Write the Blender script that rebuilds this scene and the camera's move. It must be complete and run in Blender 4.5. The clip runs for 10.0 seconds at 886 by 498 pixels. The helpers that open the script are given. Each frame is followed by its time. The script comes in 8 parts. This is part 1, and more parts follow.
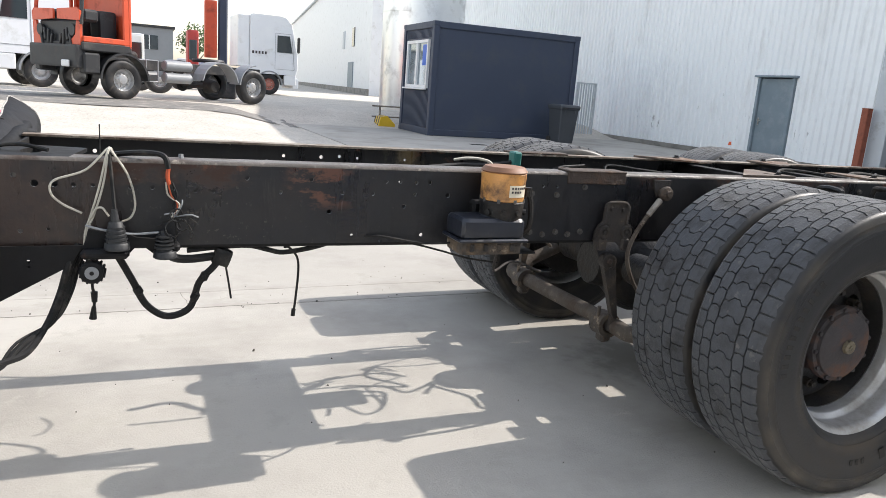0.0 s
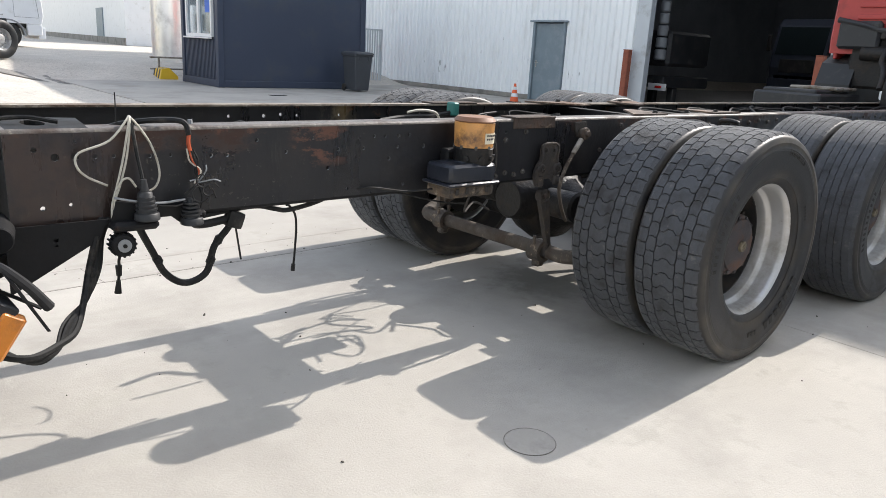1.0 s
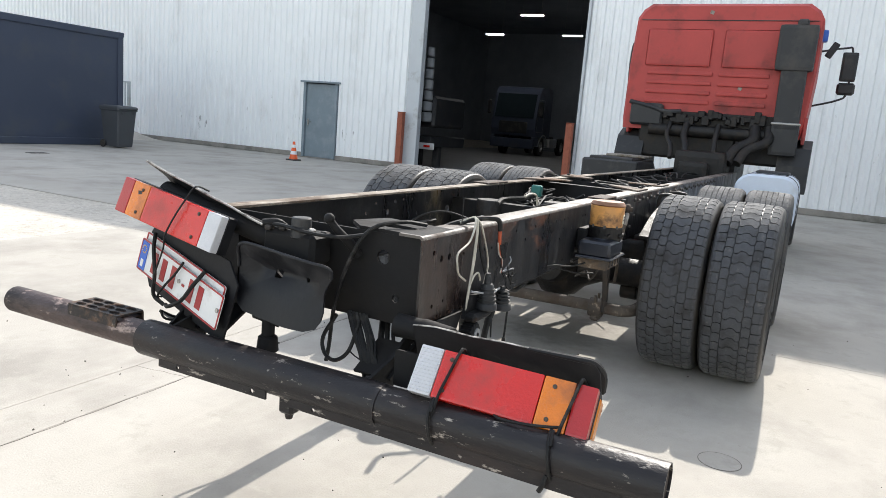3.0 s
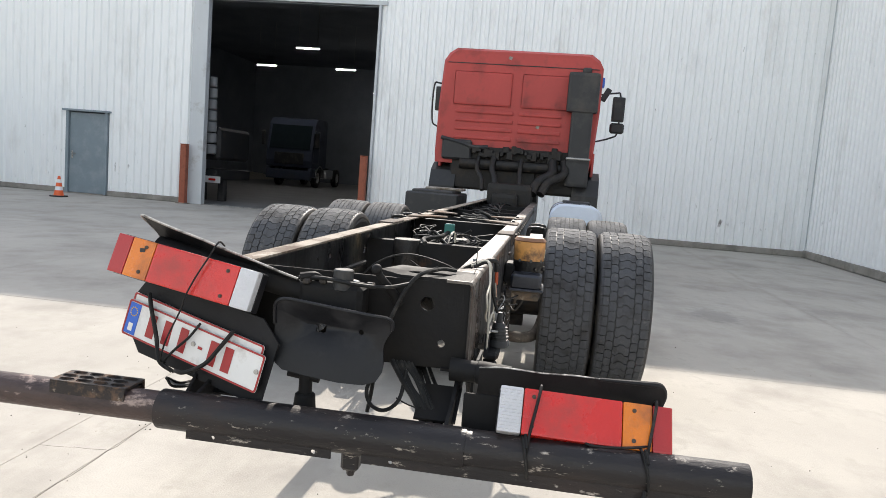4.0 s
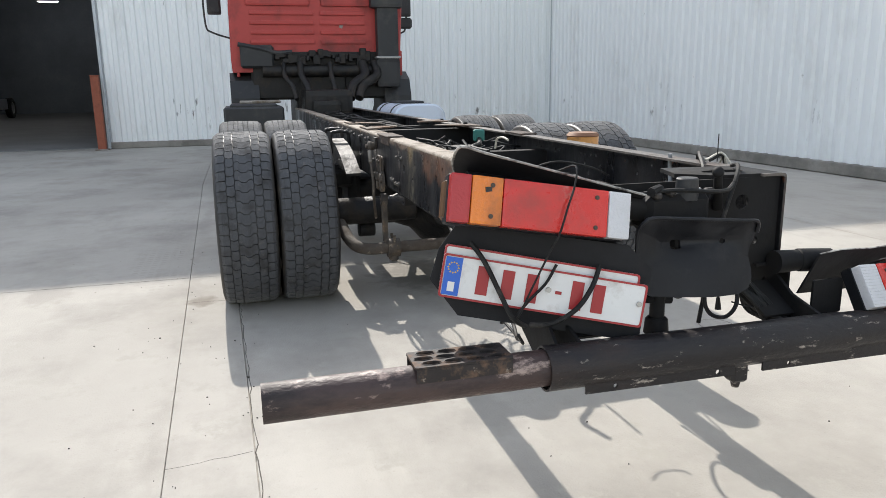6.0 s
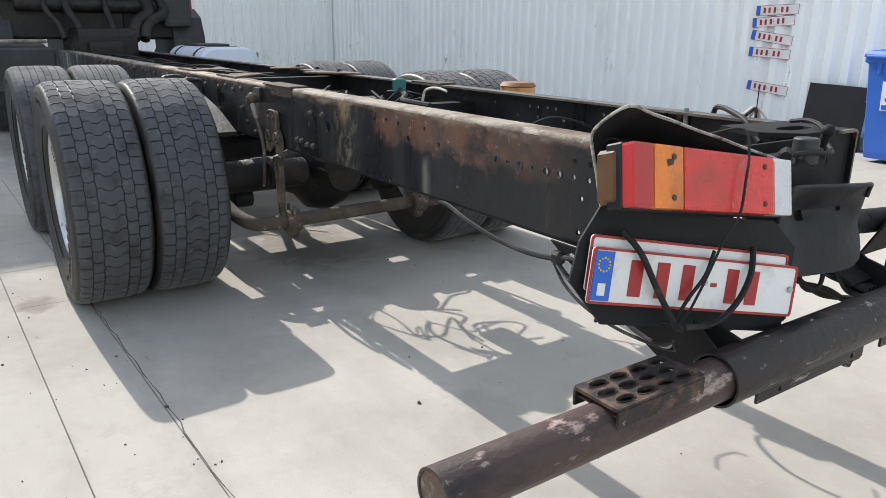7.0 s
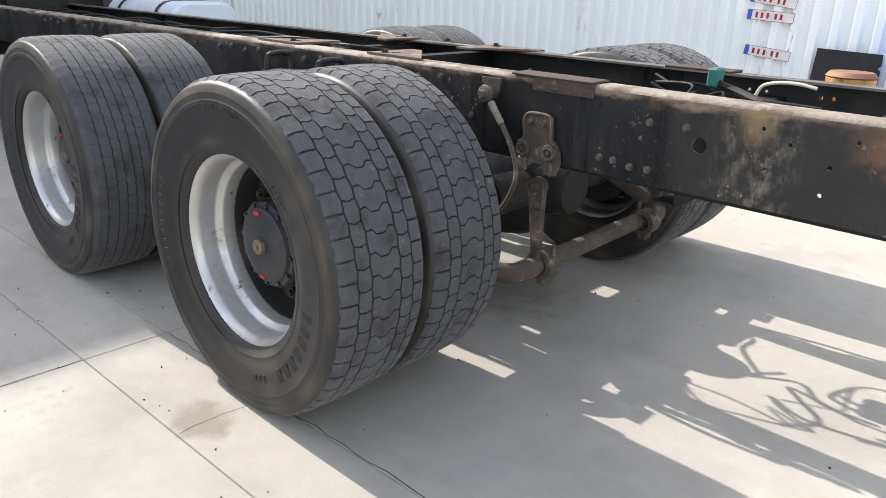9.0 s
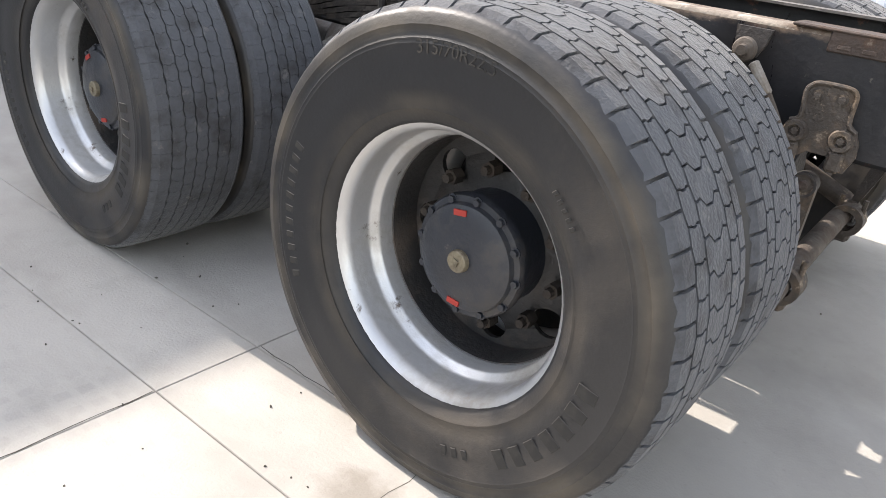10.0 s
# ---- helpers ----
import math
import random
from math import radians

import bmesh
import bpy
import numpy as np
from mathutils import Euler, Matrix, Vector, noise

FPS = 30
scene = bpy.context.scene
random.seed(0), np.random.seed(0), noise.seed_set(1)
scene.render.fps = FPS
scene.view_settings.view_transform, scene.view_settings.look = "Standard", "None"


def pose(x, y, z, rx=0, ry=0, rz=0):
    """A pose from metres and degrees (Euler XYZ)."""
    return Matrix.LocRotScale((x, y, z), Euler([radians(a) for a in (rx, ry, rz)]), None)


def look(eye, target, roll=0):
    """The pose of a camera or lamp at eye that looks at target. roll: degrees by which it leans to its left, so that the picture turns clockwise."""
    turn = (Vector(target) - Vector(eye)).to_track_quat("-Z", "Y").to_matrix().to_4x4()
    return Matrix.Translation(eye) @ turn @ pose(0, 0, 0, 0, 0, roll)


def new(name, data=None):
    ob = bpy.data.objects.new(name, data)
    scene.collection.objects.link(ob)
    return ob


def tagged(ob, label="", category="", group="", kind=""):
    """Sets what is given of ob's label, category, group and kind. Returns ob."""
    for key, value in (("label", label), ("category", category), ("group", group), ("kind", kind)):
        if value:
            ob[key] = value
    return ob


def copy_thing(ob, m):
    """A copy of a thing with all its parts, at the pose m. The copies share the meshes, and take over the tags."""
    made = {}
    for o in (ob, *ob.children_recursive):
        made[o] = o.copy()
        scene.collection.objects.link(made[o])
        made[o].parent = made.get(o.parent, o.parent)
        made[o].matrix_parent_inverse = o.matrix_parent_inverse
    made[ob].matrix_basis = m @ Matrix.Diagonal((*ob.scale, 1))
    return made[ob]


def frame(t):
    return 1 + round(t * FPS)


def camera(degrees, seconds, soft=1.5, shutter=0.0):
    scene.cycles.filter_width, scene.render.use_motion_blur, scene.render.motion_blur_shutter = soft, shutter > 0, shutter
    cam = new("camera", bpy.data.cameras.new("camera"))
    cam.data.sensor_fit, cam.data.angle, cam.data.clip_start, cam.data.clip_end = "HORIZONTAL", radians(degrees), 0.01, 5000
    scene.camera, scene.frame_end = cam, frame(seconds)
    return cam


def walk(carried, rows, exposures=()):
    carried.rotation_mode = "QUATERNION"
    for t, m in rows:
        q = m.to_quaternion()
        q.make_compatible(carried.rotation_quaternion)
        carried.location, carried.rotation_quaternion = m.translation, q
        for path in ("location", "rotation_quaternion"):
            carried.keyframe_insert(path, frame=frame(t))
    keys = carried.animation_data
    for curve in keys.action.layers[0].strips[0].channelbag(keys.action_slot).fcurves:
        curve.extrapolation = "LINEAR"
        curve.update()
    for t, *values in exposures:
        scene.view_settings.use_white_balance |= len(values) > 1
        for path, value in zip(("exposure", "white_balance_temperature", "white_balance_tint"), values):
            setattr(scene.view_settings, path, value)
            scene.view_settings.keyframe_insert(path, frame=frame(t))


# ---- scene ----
cam = camera(63.4, 10.0, soft=0.75)
PATH = [
    (0, (-2.155, -2.683, 1.218), (-1.394, -0.884, 0.787), 4.3),
    (0.5, (-2.57, -2.635, 1.231), (-1.564, -0.961, 0.802), 5.6),
    (1, (-2.902, -2.524, 1.211), (-1.64, -1.066, 0.681), 3.3),
    (1.5, (-3.303, -2.245, 1.191), (-1.923, -0.927, 0.593), 5.6),
    (2, (-3.702, -2.037, 1.223), (-2.218, -0.815, 0.668), 4.6),
    (2.5, (-3.998, -1.641, 1.237), (-2.404, -0.542, 0.737), 2.1),
    (3, (-4.299, -1.316, 1.264), (-2.538, -0.431, 0.924), 4.7),
    (3.2, (-4.388, -1.198, 1.282), (-2.567, -0.41, 1.031), 6.0),
    (4.5, (-4.68, -0.124, 1.252), (-2.703, -0.062, 0.957), 2.0),
    (5, (-4.635, 0.343, 1.265), (-2.668, 0.302, 0.908), 0.3),
    (5.5, (-4.559, 0.744, 1.253), (-2.638, 0.414, 0.803), -0.3),
    (5.7, (-4.457, 0.894, 1.216), (-2.544, 0.504, 0.779), -1.0),
    (6.8, (-3.732, 1.573, 1.205), (-2.085, 0.584, 0.649), 1.1),
    (7, (-3.527, 1.63, 1.195), (-1.953, 0.54, 0.614), 0.5),
    (7.5, (-3.105, 1.847, 1.219), (-1.686, 0.549, 0.668), 2.4),
    (8, (-2.683, 1.992, 1.221), (-1.381, 0.581, 0.662), 1.5),
    (8.5, (-2.195, 2.117, 1.231), (-0.847, 0.768, 0.628), 2.2),
    (9, (-1.734, 2.255, 1.221), (-0.453, 0.885, 0.527), 1.8),
    (9.5, (-1.224, 2.231, 1.148), (0.023, 0.876, 0.369), 3.9),
    (10, (-0.747, 2.219, 1.111), (0.35, 0.784, 0.252), 7.0),
]
EXPOSE = [(0, 1.46, 6350, 13), (2, 1.47, 6350, 12), (3, 1.57, 6400, 11), (4.5, 1.45, 6660, 13), (5, 1.40, 6580, 13), (5.5, 1.34, 6450, 12), (7, 1.33, 6270, 11), (7.5, 1.46, 6330, 11), (8.5, 1.60, 6450, 13), (9, 1.74, 6450, 13), (9.5, 1.92, 6450, 13), (10, 2.14, 6550, 15)]
walk(cam, [(t, look(eye, target, roll)) for t, eye, target, roll in PATH], EXPOSE)

# ---- light: sun over the hall roof, clear sky ----
SUN_ELEV, SUN_AZ = 39.0, 3.0          # degrees; azimuth from +x towards +y
sun_data = bpy.data.lights.new("sun", "SUN")
sun_data.energy, sun_data.angle, sun_data.color = 2.2, radians(0.53), (1.0, 0.945, 0.85)
sun = new("sun", sun_data)
sun_dir = Vector((math.cos(radians(SUN_ELEV)) * math.cos(radians(SUN_AZ)), math.cos(radians(SUN_ELEV)) * math.sin(radians(SUN_AZ)), math.sin(radians(SUN_ELEV))))
sun.matrix_world = look(sun_dir * 60, (0, 0, 0))
world = bpy.data.worlds.new("sky")
scene.world = world
world.use_nodes = True
wn = world.node_tree.nodes
sky = wn.new("ShaderNodeTexSky")
sky.sky_type, sky.sun_disc = "NISHITA", False
sky.sun_elevation, sky.sun_rotation = radians(SUN_ELEV), radians(90 - SUN_AZ)
sky.air_density, sky.dust_density, sky.ozone_density = 1.6, 1.4, 0.6
wn["Background"].inputs["Strength"].default_value = 0.117
haze = wn.new("ShaderNodeHueSaturation")            # thin high haze whitens the blue
haze.inputs["Saturation"].default_value = 0.52
world.node_tree.links.new(sky.outputs[0], haze.inputs["Color"])
world.node_tree.links.new(haze.outputs[0], wn["Background"].inputs["Color"])


# ---- mesh and material helpers ----
def mat(name, base, rough=0.6, metal=0.0, var=0.12, scale=3.0, dirt=None, dirt_amt=0.0, dirt_scale=2.0, bump=0.0, bscale=80.0, dirt2=None, dirt2_amt=0.0, dirt2_scale=9.0, spec=0.5, coat=0.0, rand=0.0, stretch=(1, 1, 1)):
    """Two scales of colour variation, up to two layers of dirt or rust, fine relief."""
    m = bpy.data.materials.new(name)
    m.use_nodes = True
    n, l = m.node_tree.nodes, m.node_tree.links
    b = n["Principled BSDF"]
    b.inputs["Metallic"].default_value = metal
    b.inputs["Specular IOR Level"].default_value = spec
    b.inputs["Coat Weight"].default_value = coat
    tc = n.new("ShaderNodeTexCoord")
    mp = n.new("ShaderNodeMapping")
    mp.inputs["Scale"].default_value = stretch
    l.new(tc.outputs["Object"], mp.inputs["Vector"])

    def nz(s, d=5.0, r=0.6):
        t = n.new("ShaderNodeTexNoise")
        t.inputs["Scale"].default_value, t.inputs["Detail"].default_value, t.inputs["Roughness"].default_value = s, d, r
        l.new(mp.outputs[0], t.inputs["Vector"])
        return t.outputs["Fac"]

    def mixc(fac, a, c):
        x = n.new("ShaderNodeMix")
        x.data_type = "RGBA"
        for sock, v in ((x.inputs[0], fac), (x.inputs[6], a), (x.inputs[7], c)):
            if hasattr(v, "links"):
                l.new(v, sock)
            else:
                sock.default_value = v if not isinstance(v, tuple) else (*v[:3], 1)
        return x.outputs[2]

    def ramp(v, lo, hi):
        r = n.new("ShaderNodeMapRange")
        r.inputs[1].default_value, r.inputs[2].default_value = lo, hi
        l.new(v, r.inputs[0])
        return r.outputs[0]

    big, fine = nz(scale), nz(scale * 14, 3.0)
    lo = tuple(c * (1 - var) for c in base)
    hi = tuple(min(1, c * (1 + var)) for c in base)
    col = mixc(ramp(big, 0.3, 0.7), lo, hi)
    col = mixc(ramp(fine, 0.25, 0.75), mixc(0.5, col, lo), col) if var > 0 else col
    rsock = b.inputs["Roughness"]
    rsock.default_value = rough
    if dirt:
        f = ramp(nz(dirt_scale, 7.0, 0.65), 0.62 - dirt_amt * 0.3, 0.75 - dirt_amt * 0.2)
        col = mixc(f, col, dirt)
        rr = n.new("ShaderNodeMapRange")
        rr.inputs[3].default_value, rr.inputs[4].default_value = rough, min(1, rough + 0.3)
        l.new(f, rr.inputs[0])
        l.new(rr.outputs[0], rsock)
    if dirt2:
        col = mixc(ramp(nz(dirt2_scale, 6.0, 0.7), 0.66 - dirt2_amt * 0.3, 0.74 - dirt2_amt * 0.25), col, dirt2)
    if rand:
        oi = n.new("ShaderNodeObjectInfo")
        hsv = n.new("ShaderNodeHueSaturation")
        l.new(ramp(oi.outputs["Random"], 0, 1), hsv.inputs["Value"])
        hsv.inputs["Value"].links[0].from_node.inputs[3].default_value = 1 - rand
        hsv.inputs["Value"].links[0].from_node.inputs[4].default_value = 1 + rand
        l.new(col, hsv.inputs["Color"])
        col = hsv.outputs[0]
    l.new(col, b.inputs["Base Color"])
    if bump:
        bp = n.new("ShaderNodeBump")
        bp.inputs["Strength"].default_value, bp.inputs["Distance"].default_value = bump, 0.01
        l.new(nz(bscale, 4.0), bp.inputs["Height"])
        l.new(bp.outputs[0], b.inputs["Normal"])
    return m


def glass_mat(name, tint, rough=0.05, trans=1.0):
    m = bpy.data.materials.new(name)
    m.use_nodes = True
    b = m.node_tree.nodes["Principled BSDF"]
    b.inputs["Base Color"].default_value = (*tint, 1)
    b.inputs["Roughness"].default_value = rough
    b.inputs["Transmission Weight"].default_value = trans
    b.inputs["IOR"].default_value = 1.45
    return m


def glow_mat(name, col, strength):
    m = bpy.data.materials.new(name)
    m.use_nodes = True
    b = m.node_tree.nodes["Principled BSDF"]
    b.inputs["Emission Color"].default_value = (*col, 1)
    b.inputs["Emission Strength"].default_value = strength
    return m


def obj(name, bm, material, smooth=False):
    me = bpy.data.meshes.new(name)
    bmesh.ops.recalc_face_normals(bm, faces=bm.faces[:])
    bm.to_mesh(me)
    bm.free()
    if smooth:
        me.shade_smooth()
        me.set_sharp_from_angle(angle=radians(38))
    me.materials.append(material)
    return new(name, me)


def part(name, bm, material, parent, label="", smooth=False):
    ob = obj(name, bm, material, smooth)
    ob.parent = parent
    if label:
        ob["label"] = label
    return ob


def thing(name, label, category, at=(0, 0, 0), rz=0.0, group="", kind=""):
    ob = new(name)
    ob.matrix_basis = pose(*at, 0, 0, rz)
    return tagged(ob, label, category, group, kind)


def box(bm, c, s, bevel=0.0, rot=None, seg=1):
    """A box of size s centred at c, bevelled, turned by the Euler degrees rot."""
    m = Matrix.Translation(c) @ (pose(0, 0, 0, *rot) if rot else Matrix()) @ Matrix.Diagonal((*s, 1))
    r = bmesh.ops.create_cube(bm, size=1, matrix=m)
    if bevel:
        ed = list({e for v in r["verts"] for e in v.link_edges})
        bmesh.ops.bevel(bm, geom=ed, offset=bevel, segments=seg, affect="EDGES", profile=0.7)
    return bm


def B(c, s, bevel=0.0, rot=None, seg=1):
    return box(bmesh.new(), c, s, bevel, rot, seg)


def rings(bm, loops, caps=True, closed=False):
    """Skin a row of equal loops of points."""
    vs = [[bm.verts.new(p) for p in lp] for lp in loops]
    k = len(vs[0])
    pairs = list(zip(vs, vs[1:])) + ([(vs[-1], vs[0])] if closed else [])
    for a, b in pairs:
        for i in range(k):
            bm.faces.new((a[i], a[(i + 1) % k], b[(i + 1) % k], b[i]))
    if caps and not closed:
        bm.faces.new(vs[0])
        bm.faces.new(vs[-1][::-1])
    return bm


def frame_of(d):
    d = Vector(d).normalized()
    a = Vector((0, 0, 1)) if abs(d.z) < 0.9 else Vector((1, 0, 0))
    u = d.cross(a).normalized()
    return u, d.cross(u)


def cyl(bm, p0, p1, r0, r1=None, seg=20, bev=0.0):
    r1 = r0 if r1 is None else r1
    p0, p1 = Vector(p0), Vector(p1)
    d = (p1 - p0).normalized()
    u, v = frame_of(d)
    st = [(p0, r0), (p1, r1)] if not bev else [(p0, r0 - bev), (p0 + d * bev, r0), (p1 - d * bev, r1), (p1, r1 - bev)]
    return rings(bm, [[c + (u * math.cos(t) + v * math.sin(t)) * r for t in (2 * math.pi * i / seg for i in range(seg))] for c, r in st])


def C(p0, p1, r0, r1=None, seg=20, bev=0.0):
    return cyl(bmesh.new(), p0, p1, r0, r1, seg, bev)


def pipe(bm, p0, p1, r, wall, seg=28):
    """An open tube with a wall."""
    p0, p1 = Vector(p0), Vector(p1)
    u, v = frame_of(p1 - p0)
    circ = lambda c, q: [c + (u * math.cos(t) + v * math.sin(t)) * q for t in (2 * math.pi * i / seg for i in range(seg))]
    return rings(bm, [circ(p0, r - wall), circ(p0, r), circ(p1, r), circ(p1, r - wall)], closed=True)


def smooth_path(pts, n=6):
    pts = [Vector(p) for p in pts]
    P = [pts[0] * 2 - pts[1]] + pts + [pts[-1] * 2 - pts[-2]]
    out = []
    for i in range(1, len(P) - 2):
        a, b, c, d = P[i - 1:i + 3]
        for k in range(n):
            t = k / n
            out.append(0.5 * ((2 * b) + (c - a) * t + (2 * a - 5 * b + 4 * c - d) * t * t + (3 * b - a - 3 * c + d) * t ** 3))
    return out + [pts[-1]]


def tube(bm, pts, r, seg=7, n=6, smooth=True, r_end=None):
    """A cable or hose along points."""
    q = smooth_path(pts, n) if smooth and len(pts) > 2 else [Vector(p) for p in pts]
    u, _ = frame_of(q[1] - q[0])
    loops = []
    for i, p in enumerate(q):
        d = (q[min(i + 1, len(q) - 1)] - q[max(i - 1, 0)]).normalized()
        u = (u - d * u.dot(d)).normalized()
        v = d.cross(u)
        rr = r if r_end is None else r + (r_end - r) * i / (len(q) - 1)
        loops.append([p + (u * math.cos(t) + v * math.sin(t)) * rr for t in (2 * math.pi * k / seg for k in range(seg))])
    return rings(bm, loops)


def T(pts, r, seg=7, n=6, smooth=True, r_end=None):
    return tube(bmesh.new(), pts, r, seg, n, smooth, r_end)


def lathe(bm, prof, seg=48, m=Matrix(), closed=False):
    """Turn a profile of (radius, along) about the y axis."""
    loops = []
    for i in range(seg):
        a = 2 * math.pi * i / seg
        loops.append([m @ Vector((r * math.cos(a), y, r * math.sin(a))) for r, y in prof])
    vs = [[bm.verts.new(p) for p in lp] for lp in loops]
    k = len(prof)
    for i in range(seg):
        a, b = vs[i], vs[(i + 1) % seg]
        for j in range(k if closed else k - 1):
            bm.faces.new((a[j], a[(j + 1) % k], b[(j + 1) % k], b[j]))
    return bm


def plate(bm, outline, holes, thick, m):
    """A flat plate from an outline with real holes; m maps (u, v, w) to the place, w is the thickness."""
    tmp = bmesh.new()
    loops = []
    for lp in [outline] + holes:
        vs = [tmp.verts.new((x, y, 0)) for x, y in lp]
        for i in range(len(vs)):
            tmp.edges.new((vs[i], vs[(i + 1) % len(vs)]))
        loops.append(vs)
    bmesh.ops.triangle_fill(tmp, use_beauty=True, use_dissolve=False, edges=tmp.edges[:])
    tmp.verts.index_update()
    tri = [[v.index for v in f.verts] for f in tmp.faces]
    co = [v.co.copy() for v in tmp.verts]
    lidx = [[v.index for v in lp] for lp in loops]
    tmp.free()
    a = [bm.verts.new(m @ c) for c in co]
    b = [bm.verts.new(m @ (c + Vector((0, 0, thick)))) for c in co]
    for f in tri:
        bm.faces.new([a[i] for i in f])
        bm.faces.new([b[i] for i in f][::-1])
    for lp in lidx:
        for i in range(len(lp)):
            p, q = lp[i], lp[(i + 1) % len(lp)]
            bm.faces.new((a[p], a[q], b[q], b[p]))
    return bm


def circ2(x, y, r, seg=10, ry=None):
    ry = ry or r
    return [(x + r * math.cos(2 * math.pi * i / seg), y + ry * math.sin(2 * math.pi * i / seg)) for i in range(seg)]


def rrect(x0, y0, x1, y1, r, n=4):
    out = []
    for cx, cy, a in ((x1 - r, y1 - r, 0), (x0 + r, y1 - r, 90), (x0 + r, y0 + r, 180), (x1 - r, y0 + r, 270)):
        out += [(cx + r * math.cos(radians(a + 90 * i / n)), cy + r * math.sin(radians(a + 90 * i / n))) for i in range(n + 1)]
    return out


def text_mesh(words, size, depth):
    """Letters of the built-in font as a mesh, lying in x and y, from x = 0."""
    cu = bpy.data.curves.new("letters", "FONT")
    cu.body, cu.size, cu.extrude = words, size, depth
    ob = bpy.data.objects.new("letters", cu)
    scene.collection.objects.link(ob)
    dg = bpy.context.evaluated_depsgraph_get()
    me = bpy.data.meshes.new_from_object(ob.evaluated_get(dg))
    bpy.data.objects.remove(ob)
    return me


def basis(o, x, y, z):
    m = Matrix((Vector(x), Vector(y), Vector(z))).transposed().to_4x4()
    m.translation = o
    return m


def bolt(bm, p, d, r=0.013, h=0.012):
    """A hex head with a washer."""
    p, d = Vector(p), Vector(d)
    cyl(bm, p, p + d * 0.003, r * 1.35, seg=10)
    cyl(bm, p, p + d * h, r, r * 0.92, seg=6)
    return bm


def bolts(name, parent, spots, r, h, material):
    """One part a bolt, all on one mesh; spots: (place, direction)."""
    b = bolt(bmesh.new(), (0, 0, 0), (0, 0, 1), r, h)
    me = bpy.data.meshes.new(name)
    b.to_mesh(me)
    b.free()
    me.materials.append(material)
    for p, d in spots:
        ob = new(name, me)
        ob.parent = parent
        u, v = frame_of(d)
        ob.matrix_basis = basis(p, u, Vector(d).normalized().cross(u), Vector(d).normalized())


# ---- materials ----
M_CONC = mat("concrete", (0.40, 0.375, 0.335), 0.9, var=0.12, scale=0.35, dirt=(0.30, 0.28, 0.25), dirt_amt=0.5, dirt_scale=0.9, bump=0.25, bscale=120, dirt2=(0.36, 0.34, 0.30), dirt2_amt=0.35, dirt2_scale=5, spec=0.25, rand=0.03)
def yard_marks(m):
    """Tyre prints in the dust, a few oil stains and pale dusty patches on the slabs."""
    n, l = m.node_tree.nodes, m.node_tree.links
    bsdf = n["Principled BSDF"]
    col = bsdf.inputs["Base Color"].links[0].from_socket
    tc = n.new("ShaderNodeTexCoord")
    sep = n.new("ShaderNodeSeparateXYZ")
    l.new(tc.outputs["Object"], sep.inputs[0])

    def noise_of(scale, detail=6, stretch=(1, 1, 1)):
        mp = n.new("ShaderNodeMapping")
        mp.inputs["Scale"].default_value = stretch
        l.new(tc.outputs["Object"], mp.inputs["Vector"])
        t = n.new("ShaderNodeTexNoise")
        t.inputs["Scale"].default_value, t.inputs["Detail"].default_value, t.inputs["Roughness"].default_value = scale, detail, 0.62
        l.new(mp.outputs[0], t.inputs["Vector"])
        return t.outputs["Fac"]

    def rng(v, a, b, c=0.0, d=1.0):
        r = n.new("ShaderNodeMapRange")
        r.inputs[1].default_value, r.inputs[2].default_value, r.inputs[3].default_value, r.inputs[4].default_value = a, b, c, d
        l.new(v, r.inputs[0])
        return r.outputs[0]

    def op(kind, a, b=0.0):
        r = n.new("ShaderNodeMath")
        r.operation = kind
        for i, v in enumerate((a, b)):
            if hasattr(v, "links"):
                l.new(v, r.inputs[i])
            else:
                r.inputs[i].default_value = v
        return r.outputs[0]

    def mix(f, a, c):
        x = n.new("ShaderNodeMix")
        x.data_type = "RGBA"
        l.new(f, x.inputs[0])
        l.new(a, x.inputs[6])
        x.inputs[7].default_value = (*c, 1)
        return x.outputs[2]
    wob = rng(noise_of(9), 0.2, 0.8, -0.09, 0.09)
    for cx, cy, rx, ry, c, amt in ((-0.01, 1.42, 0.13, 0.10, (0.20, 0.175, 0.145), 0.75), (0.45, 2.35, 0.30, 0.16, (0.28, 0.26, 0.23), 0.5), (-2.6, -1.9, 0.16, 0.10, (0.27, 0.25, 0.22), 0.4), (3.2, -2.4, 0.5, 0.3, (0.22, 0.21, 0.19), 0.6), (-1.9, 0.3, 0.22, 0.14, (0.24, 0.225, 0.20), 0.5), (0.2, 0.0, 0.5, 0.4, (0.16, 0.15, 0.135), 0.6), (-3.4, 1.9, 0.35, 0.22, (0.30, 0.28, 0.25), 0.4)):
        dx = op("DIVIDE", op("SUBTRACT", sep.outputs["X"], cx), rx)
        dy = op("DIVIDE", op("SUBTRACT", sep.outputs["Y"], cy), ry)
        d = op("ADD", op("SQRT", op("ADD", op("MULTIPLY", dx, dx), op("MULTIPLY", dy, dy))), op("MULTIPLY", wob, 5.0))
        col = mix(rng(d, 1.0, 0.55, 0.0, amt), col, c)
    for yj, half, amt in ((1.19, 0.11, 0.5), (1.50, 0.07, 0.35), (-3.6, 0.08, 0.4)):
        away = op("ABSOLUTE", op("ADD", op("SUBTRACT", sep.outputs["Y"], yj), op("MULTIPLY", wob, 0.7)))
        dust = op("MULTIPLY", rng(away, half, half * 0.2), rng(noise_of(3.5, 7, (0.5, 1, 1)), 0.40, 0.60))
        col = mix(op("MULTIPLY", dust, amt), col, (0.25, 0.23, 0.20))
